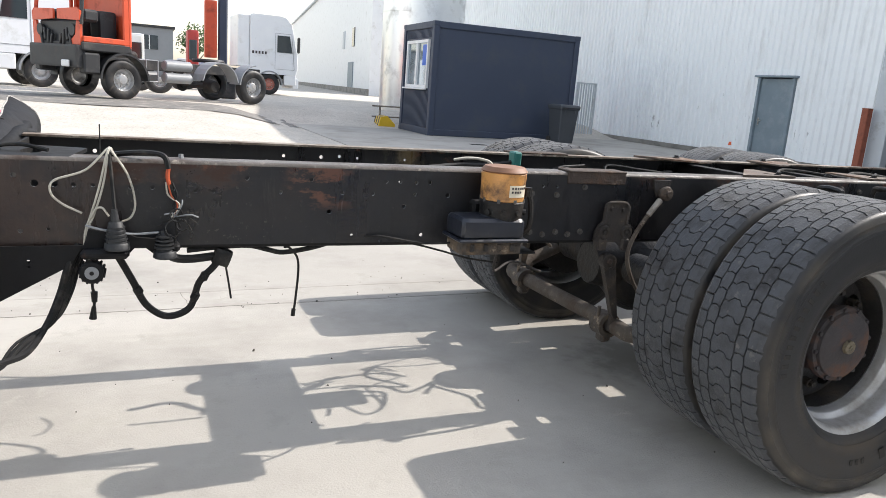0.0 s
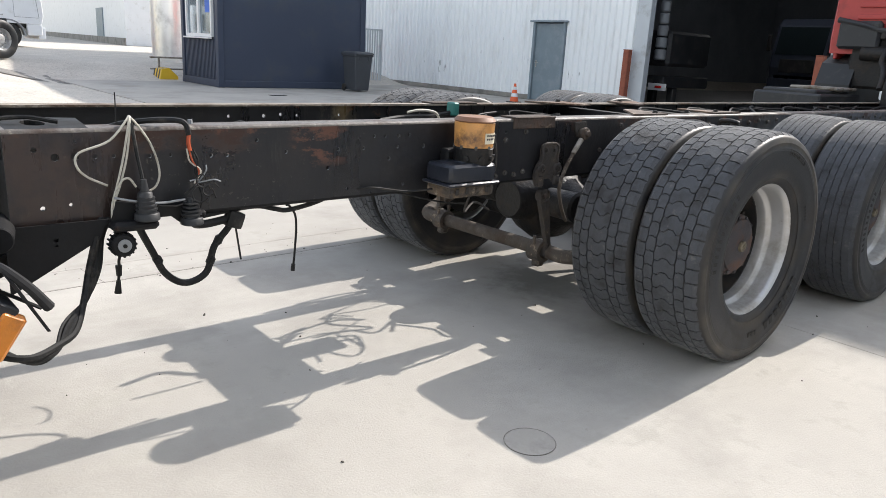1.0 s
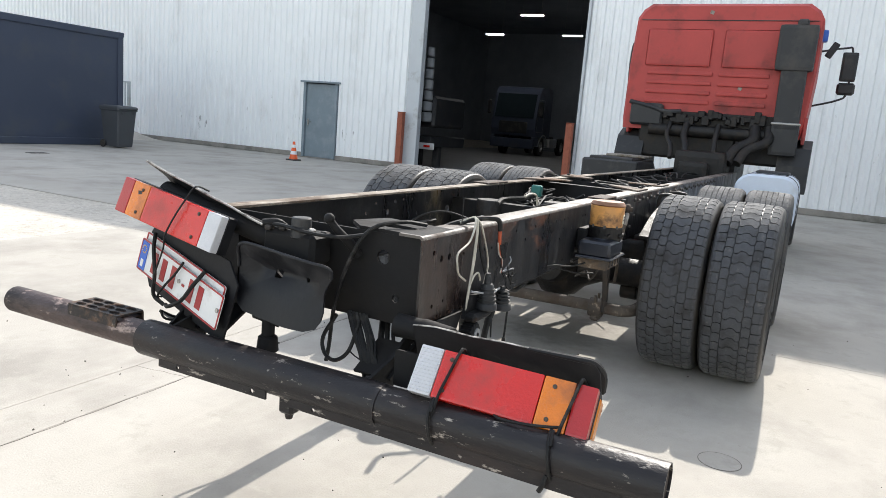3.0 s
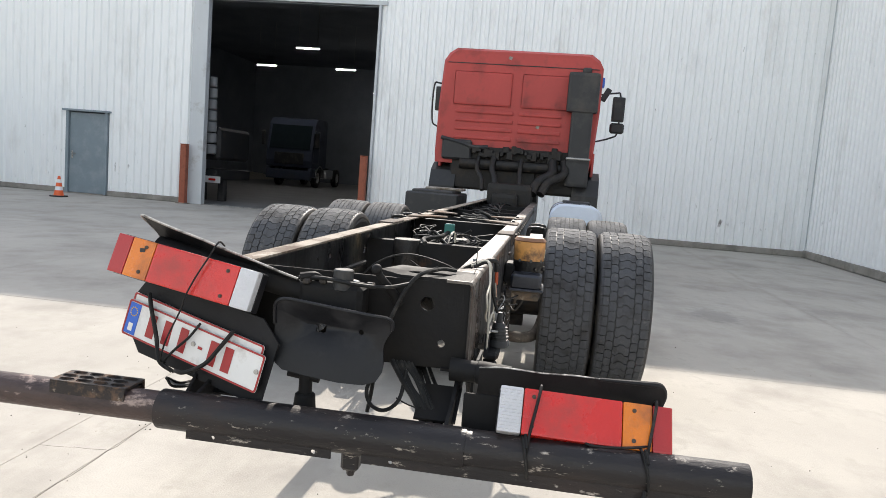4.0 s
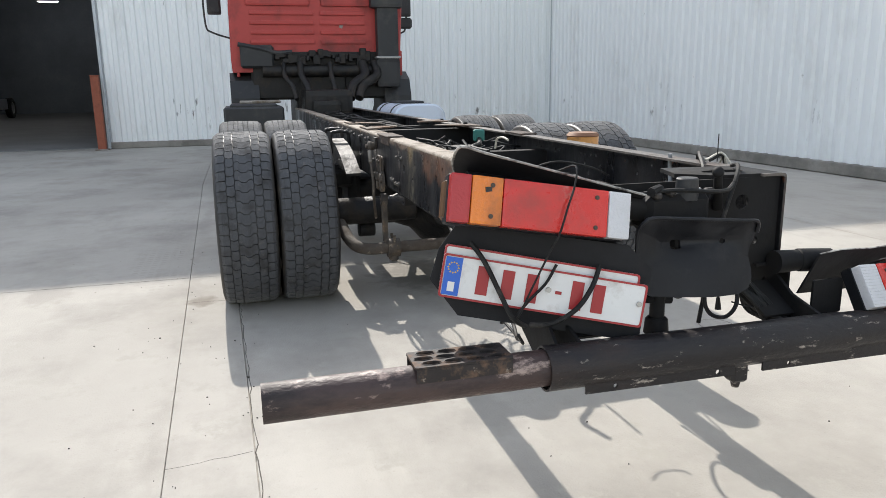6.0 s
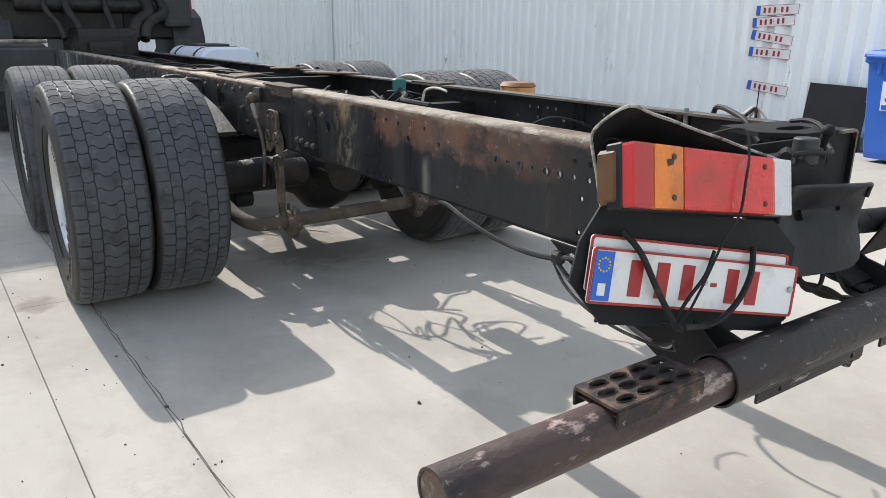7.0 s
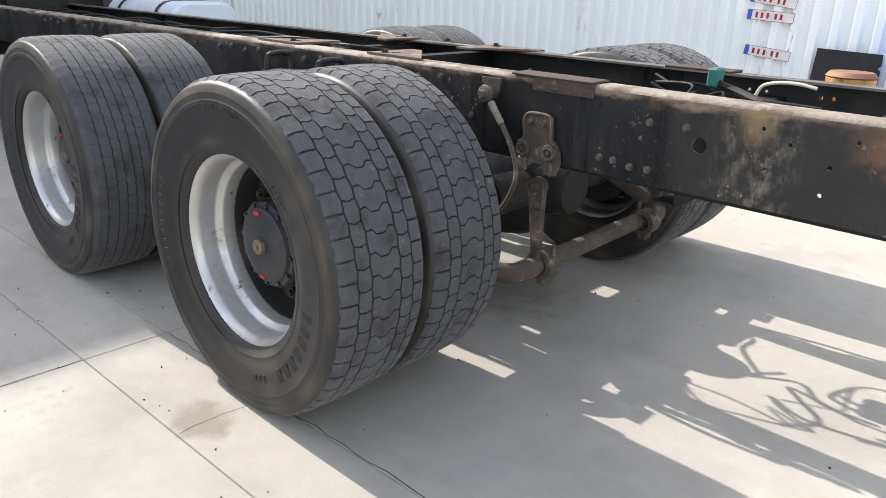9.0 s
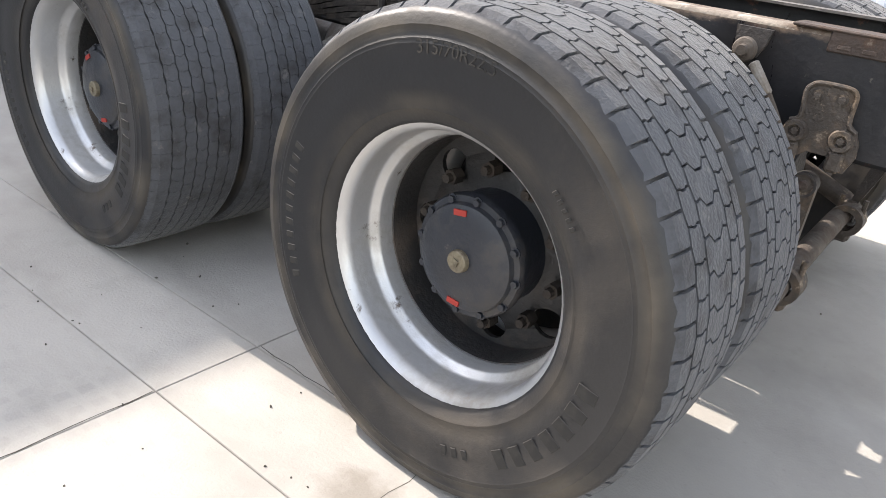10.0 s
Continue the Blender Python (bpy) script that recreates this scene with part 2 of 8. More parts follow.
    sweep = op("MULTIPLY", rng(noise_of(2.2, 8, (0.35, 2.2, 1)), 0.52, 0.64), rng(noise_of(0.6, 4), 0.44, 0.58))
    col = mix(op("MULTIPLY", sweep, 0.25), col, (0.28, 0.26, 0.225))
    band = op("MULTIPLY", op("MULTIPLY", rng(sep.outputs["Y"], 1.56, 1.62), rng(sep.outputs["Y"], 1.98, 1.90)), op("MULTIPLY", rng(sep.outputs["X"], -0.3, 0.1), rng(noise_of(2.5), 0.45, 0.58)))
    bars = op("MULTIPLY", rng(op("SINE", op("MULTIPLY", op("ADD", sep.outputs["X"], op("MULTIPLY", wob, 0.12)), 92.0)), 0.0, 0.5), rng(op("SINE", op("MULTIPLY", sep.outputs["Y"], 120.0)), -0.7, -0.2))
    col = mix(op("MULTIPLY", op("MULTIPLY", band, bars), 0.32), col, (0.27, 0.255, 0.23))
    col = mix(op("MULTIPLY", rng(noise_of(0.55, 8, (1, 1.4, 1)), 0.50, 0.70), 0.4), col, (0.47, 0.445, 0.40))
    col = mix(op("MULTIPLY", rng(noise_of(38, 3), 0.66, 0.74), 0.35), col, (0.25, 0.235, 0.21))
    l.new(col, bsdf.inputs["Base Color"])
    return m


M_CONC = yard_marks(M_CONC)
M_CONCP = mat("plain_concrete", (0.40, 0.375, 0.335), 0.9, var=0.12, scale=4, dirt=(0.33, 0.31, 0.28), dirt_amt=0.5, dirt_scale=9, bump=0.25, bscale=120, spec=0.25)
M_GRAVEL = mat("gravel_yard", (0.52, 0.48, 0.42), 0.95, var=0.18, scale=1.1, dirt=(0.34, 0.315, 0.275), dirt_amt=0.4, dirt_scale=14, bump=0.9, bscale=45, dirt2=(0.58, 0.55, 0.50), dirt2_amt=0.4, dirt2_scale=30, spec=0.2)
M_WALL = mat("white_sheet_steel", (0.86, 0.88, 0.88), 0.5, var=0.04, scale=0.5, dirt=(0.74, 0.75, 0.74), dirt_amt=0.25, dirt_scale=1.3, bump=0.04, bscale=30, dirt2=(0.33, 0.33, 0.31), dirt2_amt=-0.05, dirt2_scale=6, stretch=(1, 1, 0.35))
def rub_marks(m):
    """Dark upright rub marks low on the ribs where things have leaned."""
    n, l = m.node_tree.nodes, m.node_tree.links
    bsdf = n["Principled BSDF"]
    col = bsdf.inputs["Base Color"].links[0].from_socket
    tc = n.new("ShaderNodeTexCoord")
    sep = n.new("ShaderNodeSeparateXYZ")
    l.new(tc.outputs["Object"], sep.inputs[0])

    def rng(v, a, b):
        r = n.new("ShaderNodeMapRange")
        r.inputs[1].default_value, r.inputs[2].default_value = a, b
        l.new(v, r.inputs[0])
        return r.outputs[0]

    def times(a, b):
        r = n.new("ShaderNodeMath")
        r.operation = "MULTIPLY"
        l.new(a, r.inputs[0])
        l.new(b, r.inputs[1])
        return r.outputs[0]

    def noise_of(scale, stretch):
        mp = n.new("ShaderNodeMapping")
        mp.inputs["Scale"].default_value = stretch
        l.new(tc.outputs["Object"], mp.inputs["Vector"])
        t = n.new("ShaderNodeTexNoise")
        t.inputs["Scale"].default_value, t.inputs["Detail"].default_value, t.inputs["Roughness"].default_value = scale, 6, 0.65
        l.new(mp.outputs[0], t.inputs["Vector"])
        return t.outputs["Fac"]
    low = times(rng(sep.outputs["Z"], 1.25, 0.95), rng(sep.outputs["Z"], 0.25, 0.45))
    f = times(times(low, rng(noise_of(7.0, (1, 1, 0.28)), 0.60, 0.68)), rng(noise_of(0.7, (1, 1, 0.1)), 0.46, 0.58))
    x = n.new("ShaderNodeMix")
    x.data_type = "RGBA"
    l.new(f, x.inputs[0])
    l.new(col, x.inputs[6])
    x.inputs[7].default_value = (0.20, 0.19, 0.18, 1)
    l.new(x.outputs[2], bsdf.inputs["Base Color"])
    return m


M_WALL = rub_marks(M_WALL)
M_STRIP = mat("grey_strip", (0.20, 0.19, 0.175), 0.95, var=0.18, scale=0.9, dirt=(0.30, 0.28, 0.25), dirt_amt=0.45, dirt_scale=3, bump=0.5, bscale=60, spec=0.2)
M_PLINTH = mat("concrete_plinth", (0.30, 0.28, 0.25), 0.95, var=0.2, scale=1.5, bump=0.4, bscale=60, dirt=(0.18, 0.17, 0.15), dirt_amt=0.5)
M_TRIM = mat("grey_trim", (0.52, 0.55, 0.57), 0.5, var=0.06, scale=1.0, dirt=(0.35, 0.35, 0.34), dirt_amt=0.2)
M_DARKIN = mat("hall_lining", (0.20, 0.225, 0.26), 0.8, var=0.2, scale=0.6)
M_HALLFLOOR = mat("hall_floor", (0.19, 0.19, 0.19), 0.6, var=0.2, scale=0.8)
M_BLACK = mat("chassis_paint", (0.013, 0.013, 0.014), 0.62, spec=0.2, var=0.3, scale=2.5, dirt=(0.021, 0.019, 0.017), dirt_amt=0.45, dirt_scale=2.2, dirt2=(0.07, 0.035, 0.02), dirt2_amt=0.05, dirt2_scale=4.0, bump=0.1, bscale=55)
def rail_mat(name, sgn):
    """Black paint with rust eating down from the top edge, pale lime runs and scuffs in patches along the rail."""
    m = mat(name, (0.010, 0.0105, 0.013), 0.40, spec=0.5, var=0.3, scale=2.5, dirt=(0.018, 0.016, 0.016), dirt_amt=0.45, dirt_scale=2.4, bump=0.12, bscale=55)
    n, l = m.node_tree.nodes, m.node_tree.links
    bsdf = n["Principled BSDF"]
    old = bsdf.inputs["Base Color"].links[0].from_socket
    tc = n.new("ShaderNodeTexCoord")
    sep = n.new("ShaderNodeSeparateXYZ")
    l.new(tc.outputs["Object"], sep.inputs[0])

    def noise_of(scale, stretch):
        mp = n.new("ShaderNodeMapping")
        mp.inputs["Scale"].default_value = stretch
        l.new(tc.outputs["Object"], mp.inputs["Vector"])
        t = n.new("ShaderNodeTexNoise")
        t.inputs["Scale"].default_value, t.inputs["Detail"].default_value, t.inputs["Roughness"].default_value = scale, 8, 0.68
        l.new(mp.outputs[0], t.inputs["Vector"])
        return t.outputs["Fac"]

    def rng(v, a, b, c=0.0, d=1.0):
        r = n.new("ShaderNodeMapRange")
        r.inputs[1].default_value, r.inputs[2].default_value, r.inputs[3].default_value, r.inputs[4].default_value = a, b, c, d
        l.new(v, r.inputs[0])
        return r.outputs[0]

    def op(kind, a, b):
        r = n.new("ShaderNodeMath")
        r.operation = kind
        for i, v in enumerate((a, b)):
            if hasattr(v, "links"):
                l.new(v, r.inputs[i])
            else:
                r.inputs[i].default_value = v
        return r.outputs[0]

    def mix(f, a, c):
        x = n.new("ShaderNodeMix")
        x.data_type = "RGBA"
        l.new(f, x.inputs[0])
        l.new(a, x.inputs[6])
        x.inputs[7].default_value = (*c, 1)
        return x.outputs[2]
    high = rng(sep.outputs["Z"], 0.78, 0.95, -0.16, 0.16)
    where = rng(noise_of(0.9 if sgn > 0 else 1.1, (1, 1, 0.2)), 0.40, 0.62, -0.14, 0.06)
    rust = rng(op("ADD", op("ADD", noise_of(6, (0.7, 1, 1.2)), high), where), 0.62, 0.74)
    outer = rng(sep.outputs["Y"], sgn * 0.379, sgn * 0.383)
    rust = op("MULTIPLY", rust, outer)
    col = mix(rust, old, (0.050, 0.028, 0.021))
    col = mix(rng(op("ADD", op("ADD", noise_of(13, (0.8, 1, 1)), high), where), 0.71, 0.79), col, (0.105, 0.042, 0.024))
    if sgn < 0:
        end = op("MULTIPLY", op("MULTIPLY", rng(sep.outputs["X"], -2.18, -2.36), outer), rng(noise_of(7, (1, 1, 0.8)), 0.36, 0.56))
        col = mix(op("MULTIPLY", end, 0.6), col, (0.062, 0.036, 0.026))
        mark = op("MULTIPLY", op("MULTIPLY", rng(sep.outputs["X"], -1.76, -1.70), rng(sep.outputs["X"], -1.50, -1.58)), op("MULTIPLY", rng(noise_of(11, (0.7, 1, 1.4)), 0.53, 0.60), rng(sep.outputs["Z"], 0.80, 0.84)))
        col = mix(op("MULTIPLY", mark, outer), col, (0.11, 0.048, 0.03))
    if sgn > 0:
        zone = op("MULTIPLY", rng(sep.outputs["X"], -2.30, -1.95), rng(sep.outputs["X"], -1.27, -1.36))
        zone = op("MULTIPLY", op("MULTIPLY", zone, outer), rng(op("ADD", sep.outputs["Z"], op("MULTIPLY", noise_of(5, (1, 1, 1)), 0.22)), 0.930, 0.965))
        col = mix(op("MULTIPLY", zone, rng(noise_of(9, (1, 1, 1)), 0.34, 0.50)), col, (0.085, 0.052, 0.038))
        col = mix(op("MULTIPLY", zone, rng(noise_of(12, (1, 1, 1)), 0.46, 0.58)), col, (0.125, 0.060, 0.036))
        col = mix(op("MULTIPLY", zone, rng(noise_of(34, (1, 1, 1)), 0.60, 0.66)), col, (0.28, 0.21, 0.16))
        edge = op("MULTIPLY", outer, rng(op("ADD", sep.outputs["Z"], op("MULTIPLY", noise_of(8, (0.6, 1, 1)), 0.10)), 0.975, 0.99))
        col = mix(op("MULTIPLY", edge, rng(noise_of(18, (0.5, 1, 1)), 0.38, 0.55)), col, (0.20, 0.145, 0.105))
        lime = op("MULTIPLY", op("MULTIPLY", rng(sep.outputs["X"], -1.20, -1.10), rng(sep.outputs["X"], -0.92, -1.0)), op("MULTIPLY", rng(noise_of(26, (1.3, 1, 0.7)), 0.46, 0.62), rng(noise_of(9, (1, 1, 0.5)), 0.40, 0.58)))
        col = mix(op("MULTIPLY", lime, 0.75), col, (0.20, 0.175, 0.125))
        ochre = op("MULTIPLY", op("MULTIPLY", rng(sep.outputs["X"], -1.13, -1.08), rng(sep.outputs["X"], -1.00, -1.05)), rng(op("ADD", sep.outputs["Z"], op("MULTIPLY", noise_of(14, (1.5, 1, 0.4)), 0.20)), 0.94, 1.04))
        col = mix(op("MULTIPLY", ochre, 0.7), col, (0.24, 0.175, 0.085))
        streak = op("MULTIPLY", op("MULTIPLY", rng(sep.outputs["X"], -1.66, -1.63), rng(sep.outputs["X"], -1.60, -1.62)), op("MULTIPLY", rng(sep.outputs["Z"], 0.82, 0.78), rng(noise_of(20, (1, 1, 0.3)), 0.40, 0.55)))
        col = mix(op("MULTIPLY", streak, 0.4), col, (0.26, 0.25, 0.22))
    run = op("MULTIPLY", rng(noise_of(8, (1.8, 1, 0.22)), 0.60, 0.74), rng(noise_of(1.3, (1, 1, 0.1)), 0.52, 0.60))
    col = mix(op("MULTIPLY", run, 0.6 if sgn > 0 else 0.25), col, (0.15, 0.135, 0.115))
    patchy = rng(noise_of(4.5, (1.6, 1, 0.22)), 0.36, 0.64, 0.20, 0.60)        # worn glossy and dull bands
    l.new(op("MAXIMUM", patchy, op("MULTIPLY", rust, 0.85)), bsdf.inputs["Roughness"])
    spots = op("MULTIPLY", rng(noise_of(45, (1, 1, 1)), 0.62, 0.66), rng(noise_of(2.2, (1, 1, 0.3)), 0.50, 0.60))
    col = mix(op("MULTIPLY", spots, 1.0 if sgn > 0 else 0.2), col, (0.22, 0.19, 0.15))
    l.new(col, bsdf.inputs["Base Color"])
    return m


M_RAIL_R, M_RAIL_L = rail_mat("rail_paint_right", -1), rail_mat("rail_paint_left", 1)
M_RUSTY = mat("rusty_steel", (0.12, 0.092, 0.074), 0.8, var=0.3, scale=5, dirt=(0.15, 0.075, 0.038), dirt_amt=0.5, dirt_scale=6, dirt2=(0.30, 0.26, 0.215), dirt2_amt=0.35, dirt2_scale=12, bump=0.6, bscale=60)
M_BUMPER = mat("bumper_paint", (0.014, 0.012, 0.013), 0.42, spec=0.38, var=0.35, scale=3, dirt=(0.040, 0.028, 0.024), dirt_amt=0.45, dirt_scale=5, dirt2=(0.42, 0.37, 0.32), dirt2_amt=0.19, dirt2_scale=34, stretch=(1, 0.45, 1.3), bump=0.3, bscale=60)
M_BUMPER_RUST = mat("bumper_rust", (0.060, 0.036, 0.032), 0.5, var=0.35, scale=4, dirt=(0.018, 0.016, 0.017), dirt_amt=0.5, dirt_scale=6, dirt2=(0.36, 0.27, 0.23), dirt2_amt=0.26, dirt2_scale=17, stretch=(1, 0.5, 1.3), bump=0.4, bscale=60)
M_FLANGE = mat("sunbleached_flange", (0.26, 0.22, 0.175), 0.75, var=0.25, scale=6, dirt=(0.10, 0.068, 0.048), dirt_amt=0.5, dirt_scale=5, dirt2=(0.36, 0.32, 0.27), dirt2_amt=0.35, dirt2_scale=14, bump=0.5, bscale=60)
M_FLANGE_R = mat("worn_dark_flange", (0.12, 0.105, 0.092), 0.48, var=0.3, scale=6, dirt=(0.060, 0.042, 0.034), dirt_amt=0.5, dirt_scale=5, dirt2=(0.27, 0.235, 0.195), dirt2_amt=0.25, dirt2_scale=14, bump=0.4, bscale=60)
M_BOLT = mat("dull_bolt", (0.10, 0.095, 0.088), 0.55, metal=0.3, var=0.2, scale=20, dirt=(0.09, 0.06, 0.045), dirt_amt=0.4, dirt_scale=25)
M_SLEEVE = mat("worn_sleeve", (0.085, 0.078, 0.070), 0.55, metal=0.3, var=0.3, scale=25, dirt=(0.03, 0.028, 0.027), dirt_amt=0.5, dirt_scale=20)
M_CAPRUST = mat("dark_rust", (0.060, 0.043, 0.034), 0.8, var=0.3, scale=6, dirt=(0.11, 0.06, 0.035), dirt_amt=0.35, dirt_scale=7, dirt2=(0.20, 0.165, 0.13), dirt2_amt=0.15, dirt2_scale=14, bump=0.6, bscale=60)
M_IRON = mat("dusty_cast_iron", (0.060, 0.048, 0.038), 0.65, var=0.35, scale=9, dirt=(0.14, 0.098, 0.062), dirt_amt=0.45, dirt_scale=12, dirt2=(0.27, 0.22, 0.165), dirt2_amt=0.25, dirt2_scale=24, bump=0.6, bscale=60)
M_CAPDARK = mat("brown_black_plate", (0.022, 0.016, 0.014), 0.6, var=0.35, scale=10, dirt=(0.045, 0.026, 0.018), dirt_amt=0.5, dirt_scale=14, bump=0.4, bscale=60)
M_GRIMY_SHADED = mat("grimy_shaded_iron", (0.034, 0.029, 0.026), 0.7, var=0.3, scale=9, dirt=(0.075, 0.058, 0.044), dirt_amt=0.4, dirt_scale=10, dirt2=(0.15, 0.12, 0.09), dirt2_amt=0.1, dirt2_scale=20, bump=0.5, bscale=60)
M_PUMPBOX = mat("blue_black_housing", (0.018, 0.021, 0.030), 0.32, var=0.2, scale=9, dirt=(0.05, 0.045, 0.042), dirt_amt=0.35, dirt_scale=8, bump=0.1, bscale=60)
M_DUSTY = mat("dusty_iron", (0.088, 0.072, 0.057), 0.8, var=0.3, scale=9, dirt=(0.07, 0.05, 0.038), dirt_amt=0.5, dirt_scale=10, dirt2=(0.30, 0.25, 0.19), dirt2_amt=0.2, dirt2_scale=18, bump=0.5, bscale=60)
M_STEP = mat("worn_step", (0.030, 0.025, 0.024), 0.6, var=0.35, scale=12, dirt=(0.15, 0.095, 0.065), dirt_amt=0.45, dirt_scale=22, dirt2=(0.26, 0.22, 0.18), dirt2_amt=0.1, dirt2_scale=40, spec=0.35, bump=0.2, bscale=60)
M_WORN = mat("worn_edge", (0.42, 0.40, 0.37), 0.6, var=0.2, scale=30, dirt=(0.06, 0.055, 0.05), dirt_amt=0.5, dirt_scale=25)
M_GREASE = mat("greasy_iron", (0.013, 0.012, 0.0115), 0.5, spec=0.35, var=0.4, scale=6, dirt=(0.042, 0.033, 0.026), dirt_amt=0.4, dirt_scale=8, bump=0.5, bscale=50)
M_RUBBER = mat("tyre_rubber", (0.016, 0.016, 0.017), 0.46, var=0.2, scale=5, dirt=(0.046, 0.040, 0.034), dirt_amt=0.35, dirt_scale=4, bump=0.10, bscale=120, spec=0.45)


def sidewall_dust(m):
    """Brown road dust in rings on the sidewall: beside the rim and under the shoulder."""
    n, l = m.node_tree.nodes, m.node_tree.links
    bsdf = n["Principled BSDF"]
    col = bsdf.inputs["Base Color"].links[0].from_socket
    tc = n.new("ShaderNodeTexCoord")
    flat = n.new("ShaderNodeMapping")
    flat.inputs["Scale"].default_value = (1, 0, 1)
    l.new(tc.outputs["Object"], flat.inputs["Vector"])
    dist = n.new("ShaderNodeVectorMath")
    dist.operation = "LENGTH"
    l.new(flat.outputs[0], dist.inputs[0])
    noise = n.new("ShaderNodeTexNoise")
    noise.inputs["Scale"].default_value, noise.inputs["Detail"].default_value = 7.0, 6.0
    l.new(tc.outputs["Object"], noise.inputs["Vector"])
    for centre, half, c, amt in ((0.452, 0.030, (0.095, 0.080, 0.060), 0.75), (0.318, 0.030, (0.075, 0.062, 0.046), 0.6)):
        off = n.new("ShaderNodeMath")
        off.operation = "SUBTRACT"
        l.new(dist.outputs["Value"], off.inputs[0])
        off.inputs[1].default_value = centre
        away = n.new("ShaderNodeMath")
        away.operation = "ABSOLUTE"
        l.new(off.outputs[0], away.inputs[0])
        ring = n.new("ShaderNodeMapRange")
        ring.inputs[1].default_value, ring.inputs[2].default_value, ring.inputs[4].default_value = half, half * 0.15, amt
        l.new(away.outputs[0], ring.inputs[0])
        thin = n.new("ShaderNodeMapRange")
        thin.inputs[1].default_value, thin.inputs[2].default_value = 0.38, 0.66
        l.new(noise.outputs["Fac"], thin.inputs[0])
        both = n.new("ShaderNodeMath")
        both.operation = "MULTIPLY"
        l.new(ring.outputs[0], both.inputs[0])
        l.new(thin.outputs[0], both.inputs[1])
        x = n.new("ShaderNodeMix")
        x.data_type = "RGBA"
        l.new(both.outputs[0], x.inputs[0])
        l.new(col, x.inputs[6])
        x.inputs[7].default_value = (*c, 1)
        col = x.outputs[2]
    l.new(col, bsdf.inputs["Base Color"])
    return m


M_RUBBER = sidewall_dust(M_RUBBER)
M_MOULD = mat("moulded_rubber", (0.026, 0.025, 0.024), 0.7, var=0.2, scale=9, dirt=(0.06, 0.055, 0.048), dirt_amt=0.5, dirt_scale=12, spec=0.25)
M_TREAD = mat("tyre_tread", (0.082, 0.085, 0.092), 0.80, var=0.25, scale=9, dirt=(0.045, 0.044, 0.045), dirt_amt=0.5, dirt_scale=9, dirt2=(0.13, 0.126, 0.12), dirt2_amt=0.2, dirt2_scale=22, bump=0.35, bscale=140, spec=0.3)
tread_bsdf = M_TREAD.node_tree.nodes["Principled BSDF"]        # dry dust film on the worn blocks; the sheen also imitates sunlit tops
tread_bsdf.inputs["Sheen Weight"].default_value = 0.20
tread_bsdf.inputs["Sheen Roughness"].default_value = 0.35
tread_bsdf.inputs["Sheen Tint"].default_value = (1.0, 0.98, 0.94, 1)
M_RIM = mat("silver_rim", (0.52, 0.52, 0.52), 0.34, metal=0.6, var=0.08, scale=5, dirt=(0.36, 0.34, 0.31), dirt_amt=0.4, dirt_scale=5, bump=0.1, bscale=40, dirt2=(0.10, 0.08, 0.065), dirt2_amt=0.1, dirt2_scale=14)
M_CHIP = mat("chipped_rim_edge", (0.50, 0.50, 0.49), 0.4, metal=0.5, var=0.2, scale=20, dirt=(0.045, 0.036, 0.032), dirt_amt=0.55, dirt_scale=26, dirt2=(0.10, 0.055, 0.035), dirt2_amt=0.2, dirt2_scale=40)
M_DISC = mat("wheel_disc", (0.030, 0.029, 0.029), 0.42, var=0.3, scale=6, dirt=(0.075, 0.06, 0.048), dirt_amt=0.4, dirt_scale=7, bump=0.3, bscale=60)
M_HUB = mat("hub_paint", (0.020, 0.023, 0.030), 0.40, var=0.2, scale=10, dirt=(0.055, 0.050, 0.046), dirt_amt=0.35, dirt_scale=9, dirt2=(0.20, 0.18, 0.15), dirt2_amt=-0.05, dirt2_scale=15, bump=0.2, bscale=70)
M_PLUG = mat("tan_brass", (0.20, 0.17, 0.115), 0.6, metal=0.2, var=0.3, scale=20, dirt=(0.07, 0.055, 0.04), dirt_amt=0.4, dirt_scale=25)
M_HUBRUST = mat("hub_rust", (0.042, 0.036, 0.038), 0.6, var=0.3, scale=10, dirt=(0.12, 0.062, 0.04), dirt_amt=0.45, dirt_scale=8, bump=0.3, bscale=70)
M_REDMARK = mat("red_mark", (0.34, 0.03, 0.02), 0.6)
M_CABRED = mat("cab_red", (0.42, 0.045, 0.038), 0.5, var=0.12, scale=1.5, dirt=(0.20, 0.045, 0.04), dirt_amt=0.35, dirt_scale=2.0, dirt2=(0.06, 0.045, 0.04), dirt2_amt=-0.02, dirt2_scale=3.0, bump=0.05, bscale=30)
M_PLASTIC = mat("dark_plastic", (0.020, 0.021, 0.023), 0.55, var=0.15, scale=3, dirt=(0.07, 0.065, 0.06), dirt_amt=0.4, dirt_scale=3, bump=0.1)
M_FLAP = mat("rubber_flap", (0.011, 0.011, 0.013), 0.65, spec=0.3, var=0.2, scale=6, dirt=(0.028, 0.027, 0.027), dirt_amt=0.35, dirt_scale=5, bump=0.15, bscale=40)
M_GUARD = mat("satin_black", (0.009, 0.0095, 0.012), 0.45, spec=0.3, var=0.2, scale=6, dirt=(0.034, 0.034, 0.037), dirt_amt=0.35, dirt_scale=5, bump=0.12, bscale=40)
M_CABLE = mat("black_cable", (0.014, 0.014, 0.014), 0.6, spec=0.25, var=0.2, scale=20, dirt=(0.06, 0.055, 0.05), dirt_amt=0.3, dirt_scale=15)
M_WIRE = mat("pale_wire", (0.50, 0.47, 0.40), 0.6, var=0.15, scale=20, dirt=(0.2, 0.17, 0.13), dirt_amt=0.3, dirt_scale=12)
